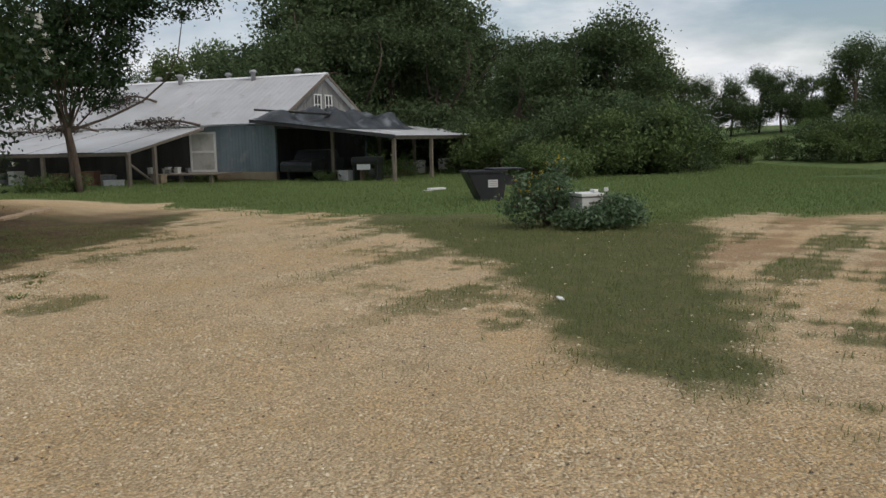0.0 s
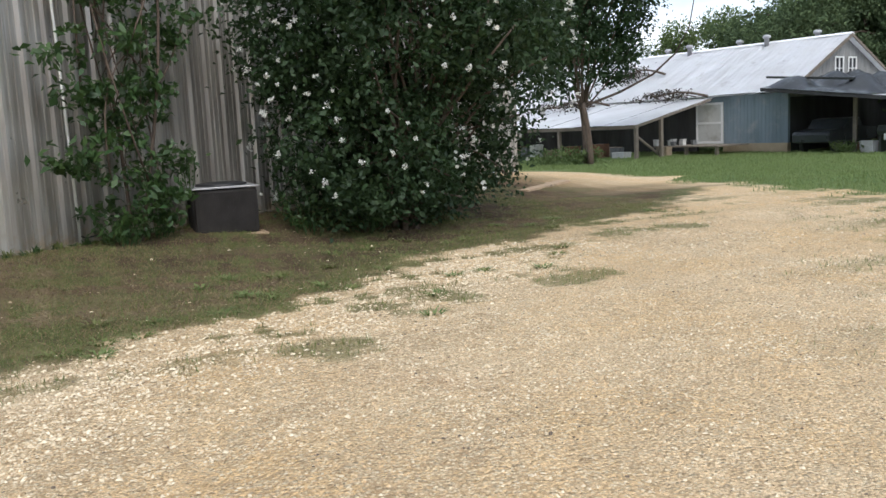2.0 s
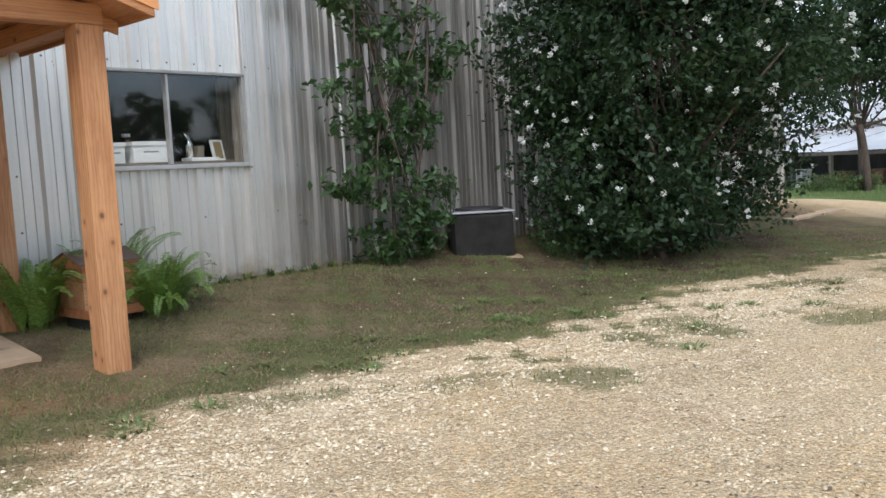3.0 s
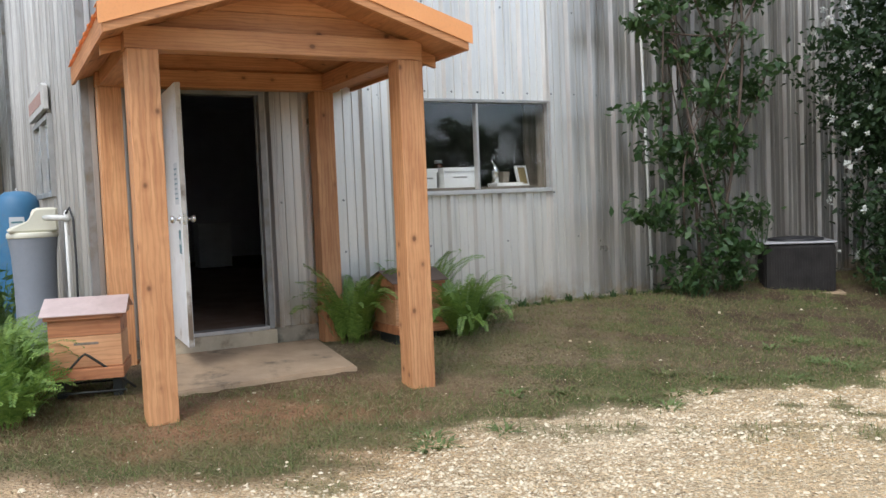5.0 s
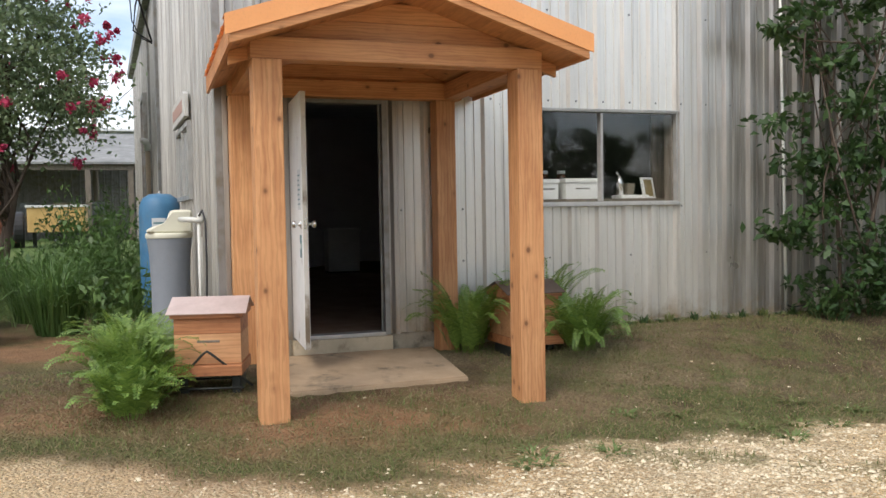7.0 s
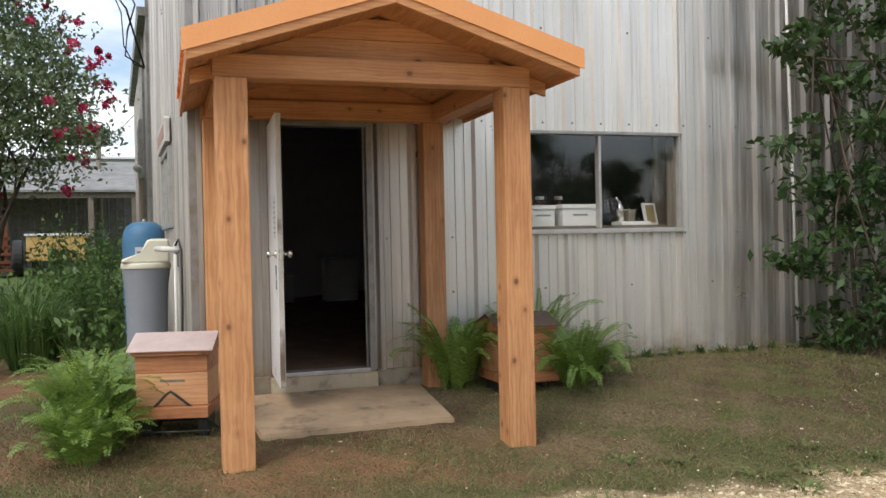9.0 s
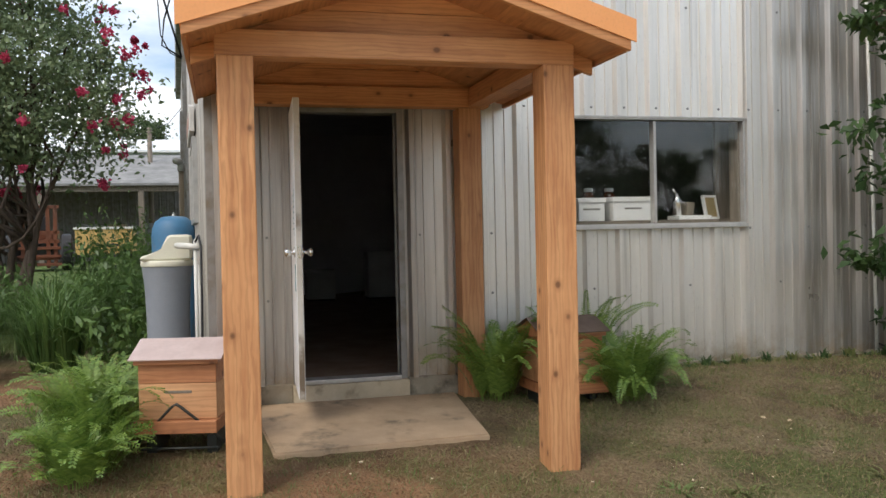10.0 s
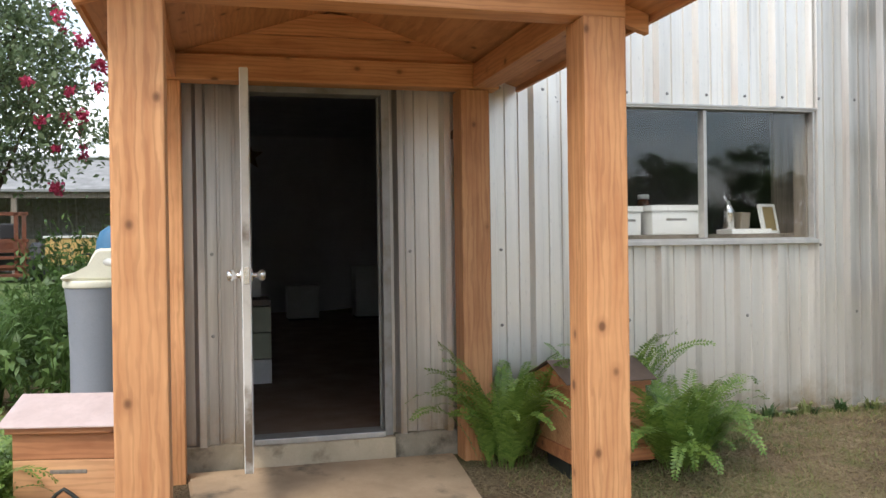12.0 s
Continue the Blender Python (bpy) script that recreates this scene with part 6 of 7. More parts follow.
tree("sapling", pose(-7.15, 6.98, gz(-7.15, 6.98)), 33, 4.2, 3.3, 0.022,
     [(0.1, 0.0, 0.45, 0.40, 0.55, 0.35), (0.05, -0.15, 0.95, 0.40, 0.60, 0.30), (0.1, -0.75, 0.92, 0.22, 0.30, 0.12), (0.05, 0.55, 0.85, 0.25, 0.35, 0.2), (0.05, 0.0, 1.55, 0.40, 0.55, 0.35), (0.1, 0.62, 1.55, 0.22, 0.32, 0.16),
      (0.1, -0.55, 1.62, 0.22, 0.40, 0.14), (0.12, -1.05, 1.95, 0.16, 0.30, 0.10), (0.1, -0.35, 2.15, 0.35, 0.50, 0.24), (0.05, 0.45, 2.2, 0.30, 0.50, 0.25), (0.1, 0.95, 2.45, 0.2, 0.35, 0.15), (0.1, -0.1, 2.75, 0.40, 0.60, 0.30),
      (0.1, -0.65, 2.95, 0.25, 0.35, 0.16), (0.1, 0.1, 3.4, 0.40, 0.60, 0.35), (0.1, 0.65, 3.3, 0.25, 0.40, 0.2), (0.1, -0.3, 4.0, 0.35, 0.55, 0.30), (0.1, 0.4, 4.2, 0.35, 0.5, 0.3)],
     225, 19, 0.085, 0.105, M_LEAF_SAP, "leafy green sapling growing up the steel wall", "tree", "", 2, 0.5, 22, None, 0.3)


def weed(m, seed, n, h, r, leaf, label, mat_=None, name="weed_clump"):
    rng = np.random.default_rng(seed)
    ob = base(name, m, label, "weed", "weeds")
    items, pts = [], []
    for k in range(max(4, n // 14)):
        a, rr = rng.uniform(0, 6.28), r * math.sqrt(rng.uniform())
        top = (rr * math.cos(a) * 1.3, rr * math.sin(a) * 1.3, h * rng.uniform(0.5, 1.0))
        items.append(limb((rr * math.cos(a) * 0.5, rr * math.sin(a) * 0.5, -0.03), top, 0.006, 0.003, rng, 0.05, 4))
        for i in range(n // max(4, n // 14)):
            t = rng.uniform(0.15, 1.0)
            pts.append([top[0] * (0.4 + 0.6 * t) + rng.normal() * leaf * 0.6, top[1] * (0.4 + 0.6 * t) + rng.normal() * leaf * 0.6, top[2] * t])
    v, f = join_np(items)
    tagged(raw("stem", v, f, mat_ or M_WEED, ob), kind="stuff")
    quads("foliage", leaves_np(rng, np.array(pts), leaf, 0.4, 0.5), mat_ or M_WEED, ob)
    return ob


def grass_clump(m, seed, n, h, r, label, mat_=None):
    rng = np.random.default_rng(seed)
    ob = base("grass_clump", m, label, "grass", "grass clumps")
    a, rr = rng.uniform(0, 6.28, n), r * 0.45 * np.sqrt(rng.uniform(size=n))
    x, y = rr * np.cos(a), rr * np.sin(a)
    ln = h * rng.uniform(0.55, 1.15, n)
    az = a + rng.normal(size=n) * 0.5
    spread_ = r * rng.uniform(0.3, 1.1, n)
    v = []
    for k in range(n):
        d = np.array([math.cos(az[k]), math.sin(az[k]), 0])
        s = np.array([-d[1], d[0], 0]) * 0.009
        b0 = np.array([x[k], y[k], -0.02])
        b1 = b0 + d * spread_[k] * 0.35 + np.array([0, 0, ln[k] * 0.7])
        b2 = b0 + d * spread_[k] + np.array([0, 0, ln[k] * rng.uniform(0.6, 1.0)])
        v += [b0 - s, b0 + s, b1 + s * 0.8, b1 - s * 0.8, b1 - s * 0.8, b1 + s * 0.8, b2 + s * 0.15, b2 - s * 0.15]
    quads("tuft", np.array(v), mat_ or M_WEED, ob)
    return ob


for k, (x, y, h, r) in enumerate(((-6.05, 8.75, 0.6, 0.35), (-5.7, 9.4, 0.45, 0.35), (-7.0, 6.7, 0.4, 0.3), (-7.15, 7.3, 0.45, 0.3), (-6.2, 12.2, 0.7, 0.5), (-6.4, 13.6, 0.6, 0.6))):
    weed(pose(x, y, gz(x, y)), 50 + k, 170, h, r, 0.085, "green weeds at the foot of the wall", M_LEAF_SAP)
weed(pose(-7.0, 7.75, 0.8), 61, 60, 0.55, 0.08, 0.07, "thin green shoot beside the air conditioner", M_LEAF_SAP)
for k, (x, y, h, r) in enumerate(((-10.2, -0.75, 0.85, 0.5), (-11.6, -1.1, 0.95, 0.6), (-11.0, -2.0, 0.8, 0.6), (-12.8, -0.8, 1.0, 0.6), (-13.0, -2.2, 0.9, 0.7), (-9.6, -1.6, 0.6, 0.5))):
    grass_clump(pose(x, y, gz(x, y)), 70 + k, 420, h, r, "tall green arching grass clump", M_WEED)
for k, (x, y, h, r) in enumerate(((-10.0, -0.1, 0.8, 0.45), (-12.4, -0.15, 1.35, 0.5), (-13.6, -0.5, 1.5, 0.6), (-15.0, -0.5, 1.6, 0.6), (-12.0, -0.9, 1.0, 0.6), (-14.5, -1.6, 1.0, 0.8), (-16.5, -0.9, 1.5, 0.7), (-13.5, -3.2, 0.9, 0.9), (-15.5, -3.4, 0.9, 1.0), (-18.5, -0.8, 1.8, 0.8))):
    weed(pose(x, y, gz(x, y)), 90 + k, 420, h, r, 0.11, "tall leafy green weeds beside the shop")

wall_rng = np.random.default_rng(64)
for k in range(34):
    y = 3.9 + 0.1 * k + float(wall_rng.uniform(-0.05, 0.05))
    x = WX + 0.10 + float(wall_rng.uniform(0, 0.06))
    grass_clump(pose(x, y, gz(x, y)), 400 + k, 14 if k % 3 else 26, 0.07 if k % 3 else 0.12, 0.08, "small weeds along the footing", M_LEAF_SAP if k % 2 else M_GRASS)

# ---- pink crepe myrtle, shed and farm gear beyond the side wall ----
tree("pink_crepe_myrtle", pose(-14.9, -2.3, gz(-14.9, -2.3)), 41, 6, 1.7, 0.07,
     [(0.0, -0.3, 4.0, 1.9, 2.0, 1.9), (0.0, 0.7, 3.4, 1.5, 1.35, 1.4), (-0.5, -1.6, 3.6, 1.7, 1.7, 1.7), (0.2, -0.4, 5.6, 1.6, 1.7, 1.2), (-0.5, -3.0, 3.2, 1.5, 1.5, 1.5)],
     1650, 34, 0.19, 0.09, M_LEAF_PINK, "tall crepe myrtle tree with pink blossom", "tree", "", 5, 0.5, 55, (M_FLOWER_P, 190, 0.14, 40))
shed = base("open_shed", pose(-33.0, -6.2, 0.6, 0, 0, 0), "long open farm shed with a pale tin roof", "shed")
part("roof", prism([(-4.5, 4.2), (0.9, 2.75), (0.9, 2.83), (-4.5, 4.28)], 1, -9.0, 6.0), M_BARN_GABLE, shed)
part("beam", box(0.6, 0.75, -9.0, 6.0, 2.55, 2.75, 0.01), M_OLDWOOD, shed)
for i in range(5):
    siding("back_sheet", shed, (-4.2, -9.0 + 3 * i), (-4.2, -6.0 + 3 * i), 0.0, 4.0, 3.0 * i, M_FRAME)
for y in (-8.5, -5.2, -2.0, 1.2, 4.4, 5.8):
    part("post", box(0.58, 0.76, y - 0.09, y + 0.09, -0.2, 2.56, 0.01), M_OLDWOOD, shed)
part("shelf", box(-1.6, -1.0, -8.5, 5.5, 0.95, 1.0, 0.01), M_OLDWOOD, shed)
bench_rng = np.random.default_rng(15)
for k in range(12):
    ob = base("stored_box", pose(-34.3, -13.8 + 1.1 * k, 1.6, 0, 0, float(bench_rng.uniform(-15, 15))), "dark box stored on the shed shelf", "box", "stored boxes")
    part("body", box(-0.2, 0.2, -0.3, 0.3, 0.0, float(bench_rng.uniform(0.2, 0.5)), 0.01), M_CLUT[(k * 2) % 4], ob)
wb_ = base("white_building", pose(-46.0, -1.0, 0.5), "white metal building beyond the yard", "building")
M_WSHEET = surface("white_sheet_metal", (0.50, 0.53, 0.55), (0.44, 0.47, 0.49), 0.5, 0.1, 0.8, 10, 0.1)
part("wall", box(-8, 0, -7, 9, -0.5, 5.3), M_WSHEET, wb_)
part("roof", prism([(0.4, 5.3), (0.4, 5.4), (-4, 6.4), (-8.4, 5.4), (-8.4, 5.3)], 1, -7.3, 9.3), M_TIN, wb_)
part("trim_band", box(0.005, 0.06, -7, 9, 4.7, 5.0), M_TIN, wb_)
part("window", box(0.01, 0.06, 1.9, 2.7, 3.4, 4.3), M_BLACK, wb_)
M_ORG = surface("rusty_orange_paint", (0.20, 0.065, 0.03), (0.12, 0.04, 0.022), 0.6, 0.1, 3, 30, 0.2, dirt=(0.12, 0.06, 0.04), dirt_scale=2)
tr = base("orange_forklift", pose(-26.5, -3.95, gz(-26.5, -3.95), 0, 0, 8), "rusty orange tractor forklift parked on the grass", "forklift")
part("chassis", box(-1.2, 0.3, -0.45, 0.45, 0.35, 0.75, 0.03), M_IRON, tr)
part("hood", box(-1.1, -0.2, -0.40, 0.40, 0.75, 1.10, 0.04), M_ORG, tr)
part("seat", box(-0.75, -0.35, -0.22, 0.22, 1.10, 1.50, 0.04), M_BLACK, tr, "black vinyl seat")
for y in (-0.40, -0.22, 0.22, 0.40):
    part("mast_bar", box(0.35, 0.46, y - 0.05, y + 0.05, 0.08, 1.75, 0.006), M_ORG, tr)
for z in (0.30, 0.75, 1.0, 1.68):
    part("cross_bar", box(0.33, 0.46, -0.50, 0.50, z, z + 0.09, 0.006), M_ORG, tr)
for z in (0.14, 0.36, 0.58):
    part("carriage_bar", box(0.46, 0.52, -0.62, 0.62, z, z + 0.08, 0.01), M_ORG, tr)
for y in (-0.40, 0.30):
    part("fork", box(0.47, 1.4, y, y + 0.12, 0.08, 0.13, 0.006), M_IRON, tr)
for x, r in ((-0.9, 0.45), (0.15, 0.50)):
    for s in (-1, 1):
        tb = lathe([(r * 0.55, -0.13), (r * 0.94, -0.14), (r, -0.10), (r, 0.10), (r * 0.94, 0.14), (r * 0.55, 0.13)], 24)
        tb.transform(pose(x, s * 0.68, r, 90, 0, 0))
        wh = part("tyre", tb, M_BLACK, tr)
        rb = lathe([(r * 0.2, -0.06), (r * 0.56, -0.05), (r * 0.56, 0.05), (r * 0.2, 0.06)], 18)
        rb.transform(pose(x, s * 0.68, r, 90, 0, 0))
        part("rim", rb, M_ORG, wh)
M_YEL = surface("faded_yellow_boards", (0.62, 0.42, 0.16), (0.52, 0.34, 0.12), 0.6, 0, 3, 30, 0.1)
ct = base("farm_cart", pose(-26.5, -2.25, gz(-26.5, -2.25)), "faded yellow box cart with a wire wheel", "cart")
part("box", box(-0.6, 0.6, -0.72, 0.75, 0.42, 1.10, 0.02), M_YEL, ct)
part("top_rail", box(-0.64, 0.64, -0.76, 0.79, 1.10, 1.16, 0.01), M_WHITE, ct)
for yw in (0.25,):
    for x in (0.70, -0.70):
        ring = tube_np([(x, yw + 0.33 * math.cos(a), 0.36 + 0.33 * math.sin(a)) for a in [2 * math.pi * i / 24 for i in range(25)]], [0.025] * 25, 6)
        spokes = [tube_np([(x, yw, 0.36), (x, yw + 0.32 * math.cos(a), 0.36 + 0.32 * math.sin(a))], [0.008, 0.008], 5) for a in [2 * math.pi * i / 10 for i in range(10)]]
        v, f = join_np([ring] + spokes)
        raw("wheel", v, f, M_IRON, ct)
part("leg", box(-0.05, 0.05, -0.66, -0.56, -0.05, 0.45), M_IRON, ct)
pole = base("utility_pole", pose(-36.0, -1.75, 0.6), "plain wooden utility pole", "pole")
tube("shaft", [(0, 0, -0.3), (0, 0, 5.2)], [0.11, 0.09], M_OLDWOOD, pole, 10)
wire = base("overhead_wire", pose(-36.0, -1.75, 5.7), "thin overhead wire between pole and building", "cable")
tube("line", [(0, 0, 0), (5, 1.0, -0.35), (10.5, 1.75, -0.5)], 0.012, M_BLACK, wire, 5)


# ---- woods round the yard ----
def yard(side, ahead):
    """A plan point from metres to the right and ahead of where the walk starts."""
    return 0.31 + 0.092 * ahead + 0.996 * side, -0.15 + 0.996 * ahead - 0.092 * side


def wood_tree(seed, h, r, leaf_m, label, name="tree", low=0.10, clumps=340, per=54, leaf=0.225):
    """A woodland tree at the origin, to be copied about."""
    rng = np.random.default_rng(seed)
    blobs = []
    for k in range(9):
        a = rng.uniform(0, 6.28)
        t = rng.uniform(low, 0.85)
        rr = r * (0.55 if t > 0.65 else 0.75)
        blobs.append((rr * 0.75 * math.cos(a), rr * 0.75 * math.sin(a), h * t, rr * rng.uniform(0.5, 0.8), rr * rng.uniform(0.5, 0.8), h * 0.15 * rng.uniform(0.7, 1.2)))
    blobs.append((0, 0, h * 0.84, r * 0.45, r * 0.45, h * 0.15))
    return tree(name, pose(0, 0, -200), seed, h, h * 0.55, 0.03 * h ** 0.8, blobs, clumps, per, r * 0.125, leaf, leaf_m, label, "tree", "woods behind the yard", 1, 0.6, 16, None, 0.35)


kinds = [wood_tree(101, 11, 4.2, M_LEAF_WOOD, "tall dark green woodland tree"), wood_tree(102, 12, 4.6, M_LEAF_WOOD, "broad dark green woodland tree"), wood_tree(103, 9, 3.6, M_LEAF_WOOD, "dark green leafy tree at the wood's edge"), wood_tree(104, 9, 3.3, M_LEAF_LIGHT, "lighter green tree at the wood's edge"), wood_tree(105, 2.4, 2.2, M_LEAF_LIGHT, "overgrown light green shrub", "shrub", 0.12, 150, 40, 0.14), wood_tree(106, 2.8, 2.2, M_LEAF_WOOD, "overgrown dark green shrub", "shrub", 0.12, 150, 40, 0.14)]
SIZES = (11, 12, 9, 9, 2.4, 2.8)
wr = np.random.default_rng(77)
used = set()


def plant(kind, side, ahead, h):
    x, y = yard(side, ahead)
    m = pose(x, y, gz(x, y) - 0.1, 0, 0, float(wr.uniform(0, 360)))
    s = h / SIZES[kind]
    first = kinds[kind]
    if kind not in used:
        used.add(kind)
        first.matrix_world = m @ Matrix.Diagonal((s, s, s, 1))
        return first
    ob = copy_thing(first, m)
    ob.matrix_world = m @ Matrix.Diagonal((s * wr.uniform(0.9, 1.1), s * wr.uniform(0.9, 1.1), s, 1))
    return ob


def row(kind, px, ahead, h):
    plant(kind, (px - 784) / 1532 * ahead, ahead, h)


for kind, px, ahead, h in (
        (0, 250, 66, 7.6), (3, 330, 64, 8.6), (3, 400, 66, 9.4), (2, 455, 64, 8.6), (1, 150, 68, 9.0), (1, 60, 66, 10.5), (0, -60, 62, 11.5),
        (0, 530, 62, 13.0), (1, 590, 60, 14.0), (0, 650, 63, 15.0), (1, 700, 60, 15.5), (0, 745, 64, 15.0), (1, 790, 62, 13.8), (2, 835, 60, 10.8), (0, 560, 54, 9.5), (2, 640, 56, 9.5), (1, 720, 57, 10.0), (2, 790, 56, 9.0),
        (1, 890, 66, 10.0), (2, 950, 68, 9.5), (0, 985, 66, 9.2), (2, 1055, 50, 8.0), (1, 1110, 49, 9.0), (3, 1145, 52, 8.4), (2, 1010, 47, 6.4), (2, 1170, 47, 6.0), (2, 930, 50, 6.5),
        (0, 1215, 88, 7.4), (1, 1260, 92, 6.6), (0, 1310, 90, 6.4), (1, 1360, 92, 7.2), (0, 1400, 90, 6.6), (2, 1445, 92, 5.6), (3, 1480, 84, 6.0), (1, 1535, 82, 9.2), (0, 1600, 84, 9.2), (1, 1680, 80, 11.0), (0, 1760, 80, 11.0)):
    row(kind, px, ahead, h)
for kind, px, ahead, h in (
        (4, 950, 44, 2.6), (5, 1000, 42, 3.0), (5, 1050, 43, 3.6), (4, 1090, 41, 3.0), (5, 1140, 43, 3.8), (4, 1190, 42, 3.2), (5, 1235, 44, 3.0), (4, 1280, 46, 1.7), (4, 1330, 50, 1.4), (4, 1390, 54, 1.5), (5, 1480, 52, 2.6), (4, 1520, 50, 2.6), (5, 1560, 51, 2.9), (5, 1610, 50, 2.8),
        (5, 870, 50, 3.5), (4, 905, 46, 2.8), (5, 830, 58, 4.0), (5, 770, 60, 4.0), (4, 960, 34, 1.6), (4, 1000, 36, 1.6), (5, 1215, 60, 3.0), (4, 1260, 64, 1.8), (4, 1450, 74, 2.0), (5, 860, 62, 5.0), (5, 920, 60, 5.0), (5, 980, 56, 4.6), (5, 300, 70, 4), (5, 1085, 46, 4.4), (5, 1120, 45, 4.2)):
    row(kind, px, ahead, h)
for k in range(9):
    plant(k % 4, 38 + 5 * math.sin(k * 2.1), -30 + 11 * k, 9 + 2 * math.sin(k * 1.7))
for k in range(7):
    plant((k + 1) % 4, -40 + 12 * k, -42 + 4 * math.sin(k * 1.9), 10 + 2 * math.sin(k * 2.7))
# open, many-stemmed trees across the drive, facing the shop window
open_rng = np.random.default_rng(88)
for k, (x, y, h) in enumerate(((20.0, 18.4, 5.3), (20.5, 22.8, 6.0), (24.0, 28.5, 5.6), (22.0, 12.0, 3.6))):
    spots = []
    for i in range(13):
        a, t = float(open_rng.uniform(0, 6.28)), float(open_rng.uniform(0.42, 0.92))
        rr = h * 0.30 * float(open_rng.uniform(0.35, 1.0)) * (1.25 - 0.55 * t)
        spots.append((rr * math.cos(a), rr * math.sin(a), h * t, h * 0.095, h * 0.095, h * 0.065))
    spots.append((0, 0, h * 0.26, h * 0.28, h * 0.28, h * 0.2))
    tree("tree", pose(x, y, gz(x, y) - 0.05), 140 + k, h, h * 0.36, 0.06, spots, 260, 26, h * 0.033, 0.15, M_LEAF_WOOD, "open many-stemmed tree across the drive", "tree", "trees across the drive", 6, 0.5, 84, None, 0.35)
for k in range(8):
    plant(5 if k % 2 else 4, 24 + 2 * math.sin(k * 1.3), 6 + 4.0 * k, 2.6 + 0.5 * math.sin(k * 2.2))
for k in range(7):
    plant(k % 4, -66 + 2 * k, -28 + 9 * k, 9.5)

# yard tree by the barn's lean-to
tree("yard_tree", pose(-10.9, 36.1, gz(-10.9, 36.1)), 43, 8, 2.6, 0.15,
     [(-0.3, 0.0, 4.6, 2.6, 2.4, 1.5), (-2.8, 0.0, 5.6, 2.6, 2.2, 1.9), (0.8, 0.0, 6.2, 2.2, 2.0, 1.4), (3.6, 0.5, 8.4, 3.2, 2.4, 1.5), (0.6, -0.5, 8.0, 3.2, 2.6, 1.7)],
     1000, 34, 0.30, 0.17, M_LEAF_MYR, "forked shade tree in front of the barn", "tree", "", 2, 0.55, 16, None, 0.6)
for k, (x, y, h, r) in enumerate(((-10.9, 36.0, 1.0, 0.7), (-11.4, 35.6, 0.9, 0.6), (1.6, 42.0, 1.4, 0.9), (2.2, 42.4, 1.5, 0.9), (-12.6, 35.8, 0.8, 0.7), (2.9, 43.5, 1.1, 0.9), (-1.0, 41.2, 0.6, 0.5))):
    weed(pose(x, y, gz(x, y)), 120 + k, 300, h, r, 0.16, "leafy weeds in front of the barn", M_LEAF_LIGHT)
for k, (s_, a_) in enumerate(((26.0, 52.0), (22.0, 56.0))):
    x, y = yard(s_, a_)
    ob = base("far_hive", pose(x, y, gz(x, y)), "white hive box far off in the field", "beehive box", "far hives")
    part("body", box(-0.25, 0.25, -0.2, 0.2, 0.0, 0.42, 0.01), M_WHITE, ob)
    part("lid", box(-0.27, 0.27, -0.22, 0.22, 0.42, 0.48, 0.01), M_WHITE, ob)


# ---- loose cover: gravel, blades, stems ----
def scatter(rng, n, x0, x1, y0, y1, weight):
    x, y = rng.uniform(x0, x1, n), rng.uniform(y0, y1, n)
    keep = rng.uniform(size=n) < weight(x, y)
    return x[keep], y[keep]


def stones(name, x, y, rng, lo, hi, material, label):
    """Little six-sided lumps, half sunk."""
    n = len(x)
    s = lo + (hi - lo) * rng.uniform(size=n) ** 2.2
    base_v = np.array([(1, 0, 0), (0.5, 0.87, 0), (-0.5, 0.87, 0), (-1, 0, 0), (-0.5, -0.87, 0), (0.5, -0.87, 0), (0.5, 0.2, 0.62), (-0.3, 0.45, 0.6), (-0.15, -0.5, 0.66)])
    tri = np.array([(0, 1, 6), (1, 2, 7), (2, 3, 7), (3, 4, 8), (4, 5, 8), (5, 0, 6), (1, 7, 6), (3, 8, 7), (5, 6, 8), (6, 7, 8)])
    a = rng.uniform(0, 6.28, n)
    v = base_v[None] * rng.uniform(0.7, 1.3, (n, 9, 1)) * np.stack([s, s * rng.uniform(0.6, 1.0, n), s * rng.uniform(0.5, 1.0, n)], 1)[:, None]
    ca, sa = np.cos(a)[:, None], np.sin(a)[:, None]
    vx = v[..., 0] * ca - v[..., 1] * sa + x[:, None]
    vy = v[..., 0] * sa + v[..., 1] * ca + y[:, None]
    vz = v[..., 2] + (ground_z(x, y) - 0.001)[:, None]
    co = np.stack([vx, vy, vz], -1).reshape(-1, 3).astype(np.float32)
    f = (tri[None] + (np.arange(n) * 9)[:, None, None]).reshape(-1, 3).astype(np.int32)
    me = bpy.data.meshes.new(name)
    me.vertices.add(len(co))
    me.vertices.foreach_set("co", co.ravel())
    me.loops.add(f.size)
    me.loops.foreach_set("vertex_index", f.ravel())
    me.polygons.add(len(f))
    me.polygons.foreach_set("loop_start", np.arange(0, f.size, 3, dtype=np.int32))
    me.update(calc_edges=True)
    me.materials.append(material)
    return tagged(new(name, me), label, "gravel", kind="stuff")


def stone_mat():
    m, nt, bs = start_mat("limestone_gravel")
    geo = nt.nodes.new("ShaderNodeNewGeometry")
    col = mix_node(nt, geo.outputs["Random Per Island"], (0.46, 0.355, 0.22), (0.82, 0.71, 0.51))
    col = mix_node(nt, ramp_node(nt, noise_node(nt, geo.outputs["Position"], 60, 4), 0.45, 0.75, 0, 0.5), col, (0.60, 0.45, 0.27))
    nt.links.new(col, bs.inputs["Base Color"])
    bs.inputs["Roughness"].default_value = 0.9
    return m


M_STONE = stone_mat()
sr = np.random.default_rng(200)


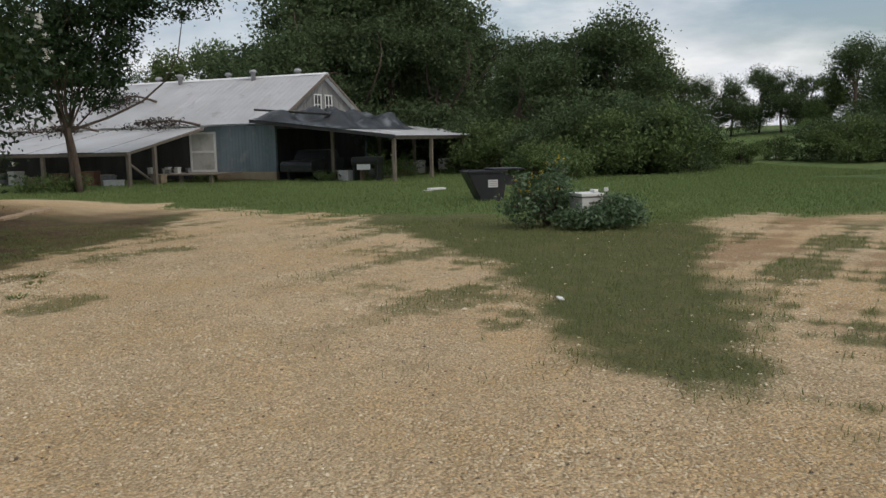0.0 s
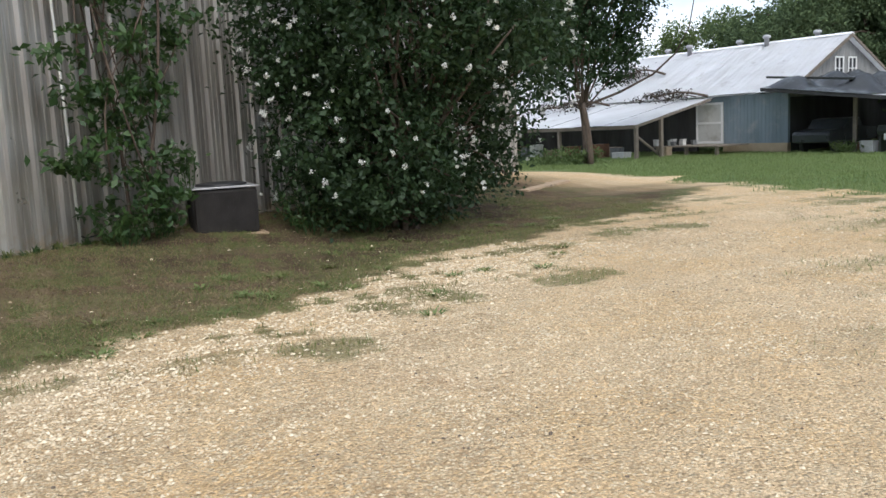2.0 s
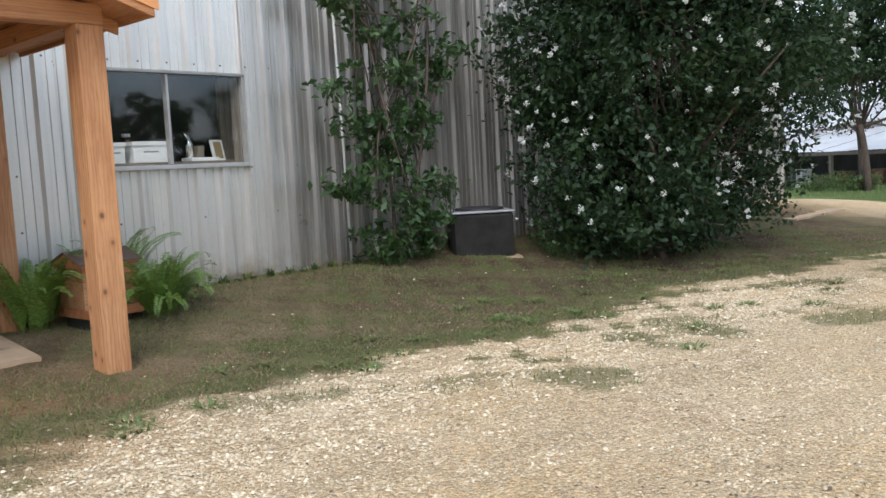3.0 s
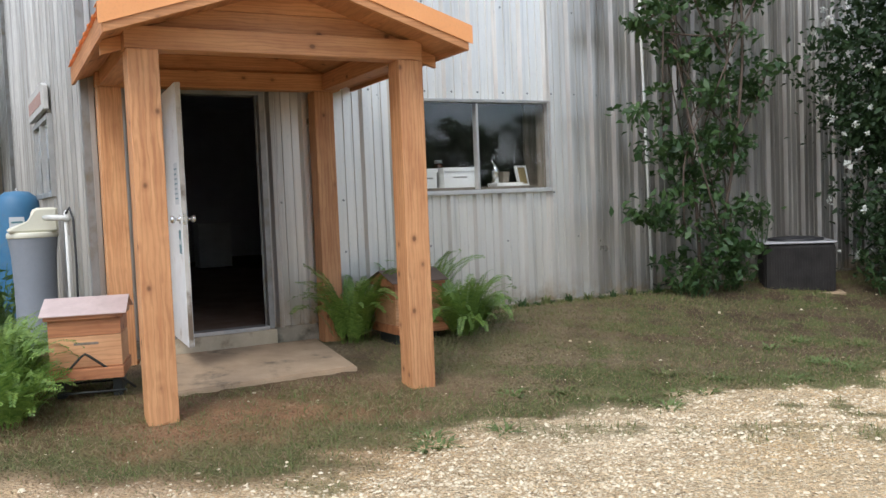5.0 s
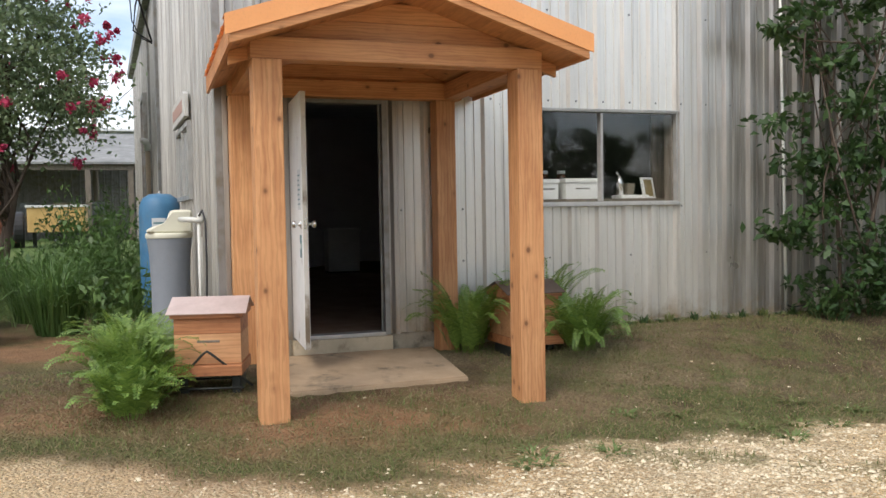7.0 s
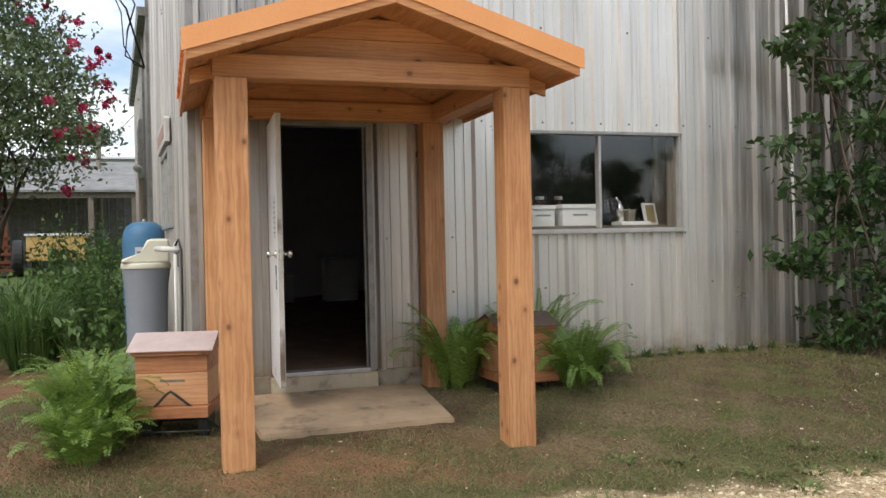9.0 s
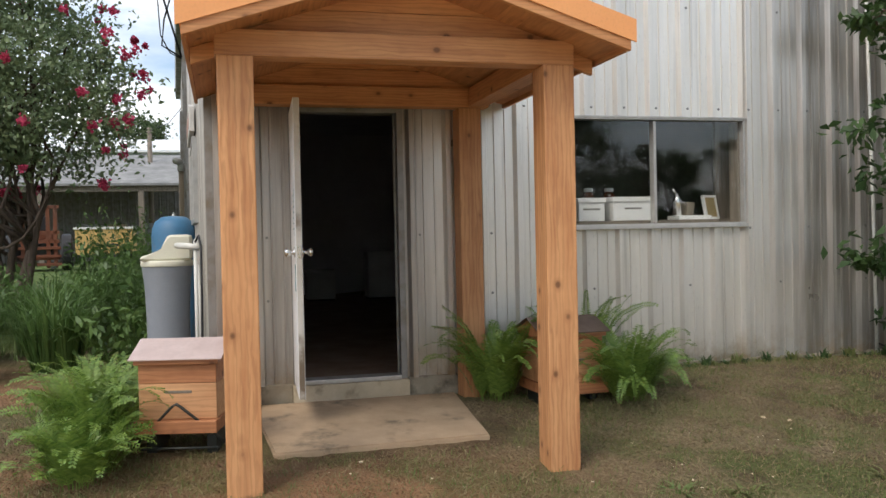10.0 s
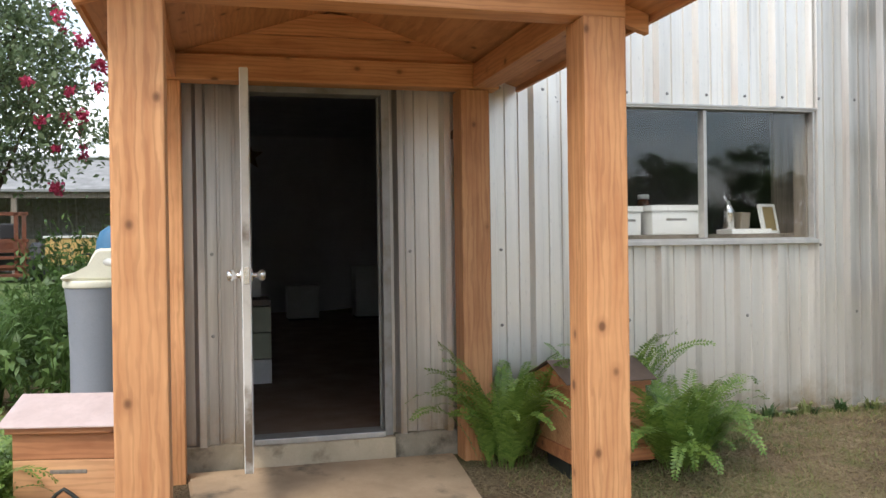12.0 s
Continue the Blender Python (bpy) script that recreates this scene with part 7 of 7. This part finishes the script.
def w_stone(x, y):
    z = zones(x, y)
    patch = 0.15 + 0.85 * smooth(-0.35, 0.3, wavy(x, y, 1.1, 5.0) + 0.5 * wavy(x, y, 3.7, 2.0))
    return patch * np.clip(z["stones"] * (1 - z["turf"]) * (1 - 0.9 * z["litter"]) * (1 - z["lush"]) * (1 - 0.85 * z["dirt"]) + 0.03 * (1 - z["turf"]), 0, 1)


x, y = scatter(sr, 150000, -6.0, 4.5, 0.2, 9.0, w_stone)
stones("gravel", x, y, sr, 0.004, 0.012, M_STONE, "pale limestone gravel scattered over the drive")
x, y = scatter(sr, 26000, -6.0, 6.0, 9.0, 16.0, w_stone)
stones("gravel", x, y, sr, 0.006, 0.018, M_STONE, "pale limestone gravel farther up the drive")
def w_edge(x, y):
    z = zones(x, y)
    edge = -4.3 + 0.10 * (y - 3) * smooth(3, 6, y)
    return np.clip(np.exp(-((x - edge - 0.5) / 0.75) ** 2), 0, 1) * (1 - 0.9 * z["turf"]) * (1 - 0.85 * z["litter"]) * (1 - 0.7 * z["dirt"])


x, y = scatter(sr, 34000, -5.6, -2.2, 0.8, 9.5, w_edge)
stones("gravel", x, y, sr, 0.006, 0.018, M_STONE, "coarser pale gravel along the turf edge")
x, y = scatter(sr, 420, -6.4, 4.0, 0.0, 9.0, lambda a, b: 0.5 + 0 * a)
stones("gravel", x, y, sr, 0.010, 0.026, M_STONE, "larger pale stones lying loose")
x, y = scatter(sr, 15000, -5.0, 4.5, 1.5, 13.0, lambda a, b: 0.12 + 0.6 * smooth(0.0, 0.7, wavy(a, b, 1.7, 3.0)))
stones("debris", x, y, sr, 0.003, 0.013, surface("dark_debris", (0.16, 0.12, 0.08), (0.09, 0.07, 0.05), 0.95), "dark twigs and bark crumbs on the drive")


def blades(name, x, y, rng, lo, hi, wid, material, label, lean=0.6):
    n = len(x)
    h = rng.uniform(lo, hi, n)
    a = rng.uniform(0, 6.28, n)
    s = np.stack([-np.sin(a), np.cos(a), 0 * a], 1) * (wid * rng.uniform(0.6, 1.3, n))[:, None]
    p = np.stack([x, y, ground_z(x, y) - 0.004], 1)
    b = rng.uniform(0, 6.28, n)
    t = p + np.stack([np.cos(b), np.sin(b), 0 * b], 1) * (h * lean * rng.uniform(0, 1.4, n))[:, None] + np.stack([0 * h, 0 * h, h], 1)
    v = np.stack([p - s, p + s, t + s * 0.25, t - s * 0.25], 1).reshape(-1, 3)
    return tagged(quads(name, v, material), label, "grass", kind="stuff")


def w_turf(x, y):
    z = zones(x, y)
    return np.clip(z["turf"] * 1.1, 0, 1)


def w_litter(x, y):
    z = zones(x, y)
    return np.clip(0.8 * z["litter"] * (1 - 0.7 * smooth(5.8, 7.2, y)) + 0.5 * z["turf"] + 0.25 * z["dirt"], 0, 1) * (1 - z["lush"]) * ~((x > -7.7) & (x < -6.2) & (y > 0.9) & (y < 2.75))


def w_lush(x, y):
    return zones(x, y)["lush"]


x, y = scatter(sr, 150000, -7.55, 6.5, -0.5, 14.0, lambda a, b: w_turf(a, b) * ~((a > -7.7) & (a < -6.2) & (b > 0.9) & (b < 2.75)))
blades("turf", x, y, sr, 0.015, 0.055, 0.0035, M_GRASS, "short worn turf")
x, y = scatter(sr, 120000, -7.55, -3.0, -1.0, 15.0, w_litter)
blades("dry_grass", x, y, sr, 0.010, 0.030, 0.004, M_STRAW, "dry clippings and straw along the wall", 2.6)
x, y = scatter(sr, 34000, -7.55, -3.6, -1.0, 15.0, w_litter)
blades("turf", x, y, sr, 0.012, 0.05, 0.003, M_GRASS, "thin grass along the wall", 0.9)
x, y = scatter(sr, 110000, -9.0, 16.0, 12.5, 30.0, w_lush)
blades("field_grass", x, y, sr, 0.025, 0.075, 0.011, M_GRASS_GREEN, "green field grass beyond the drive")
x, y = scatter(sr, 70000, -16.0, 24.0, 30.0, 48.0, w_lush)
blades("field_grass", x, y, sr, 0.04, 0.11, 0.02, M_GRASS_GREEN, "green field grass near the barn")
x, y = scatter(sr, 26000, -16.0, -8.2, -5.0, 0.55, w_lush)
blades("field_grass", x, y, sr, 0.06, 0.22, 0.008, M_GRASS_GREEN, "green grass beside the shop")
for k in range(46):
    x, y = float(sr.uniform(-5.4, -4.3)), float(sr.uniform(2.2, 9.5))
    if k > 26:
        x, y = float(sr.uniform(-4.6, -2.7)), float(sr.uniform(5.5, 13.0))
    grass_clump(pose(x, y, gz(x, y)), 300 + k, 30, 0.06, 0.14, "low grass tuft at the gravel's edge", M_GRASS if k % 2 else M_GRASS_GREEN)
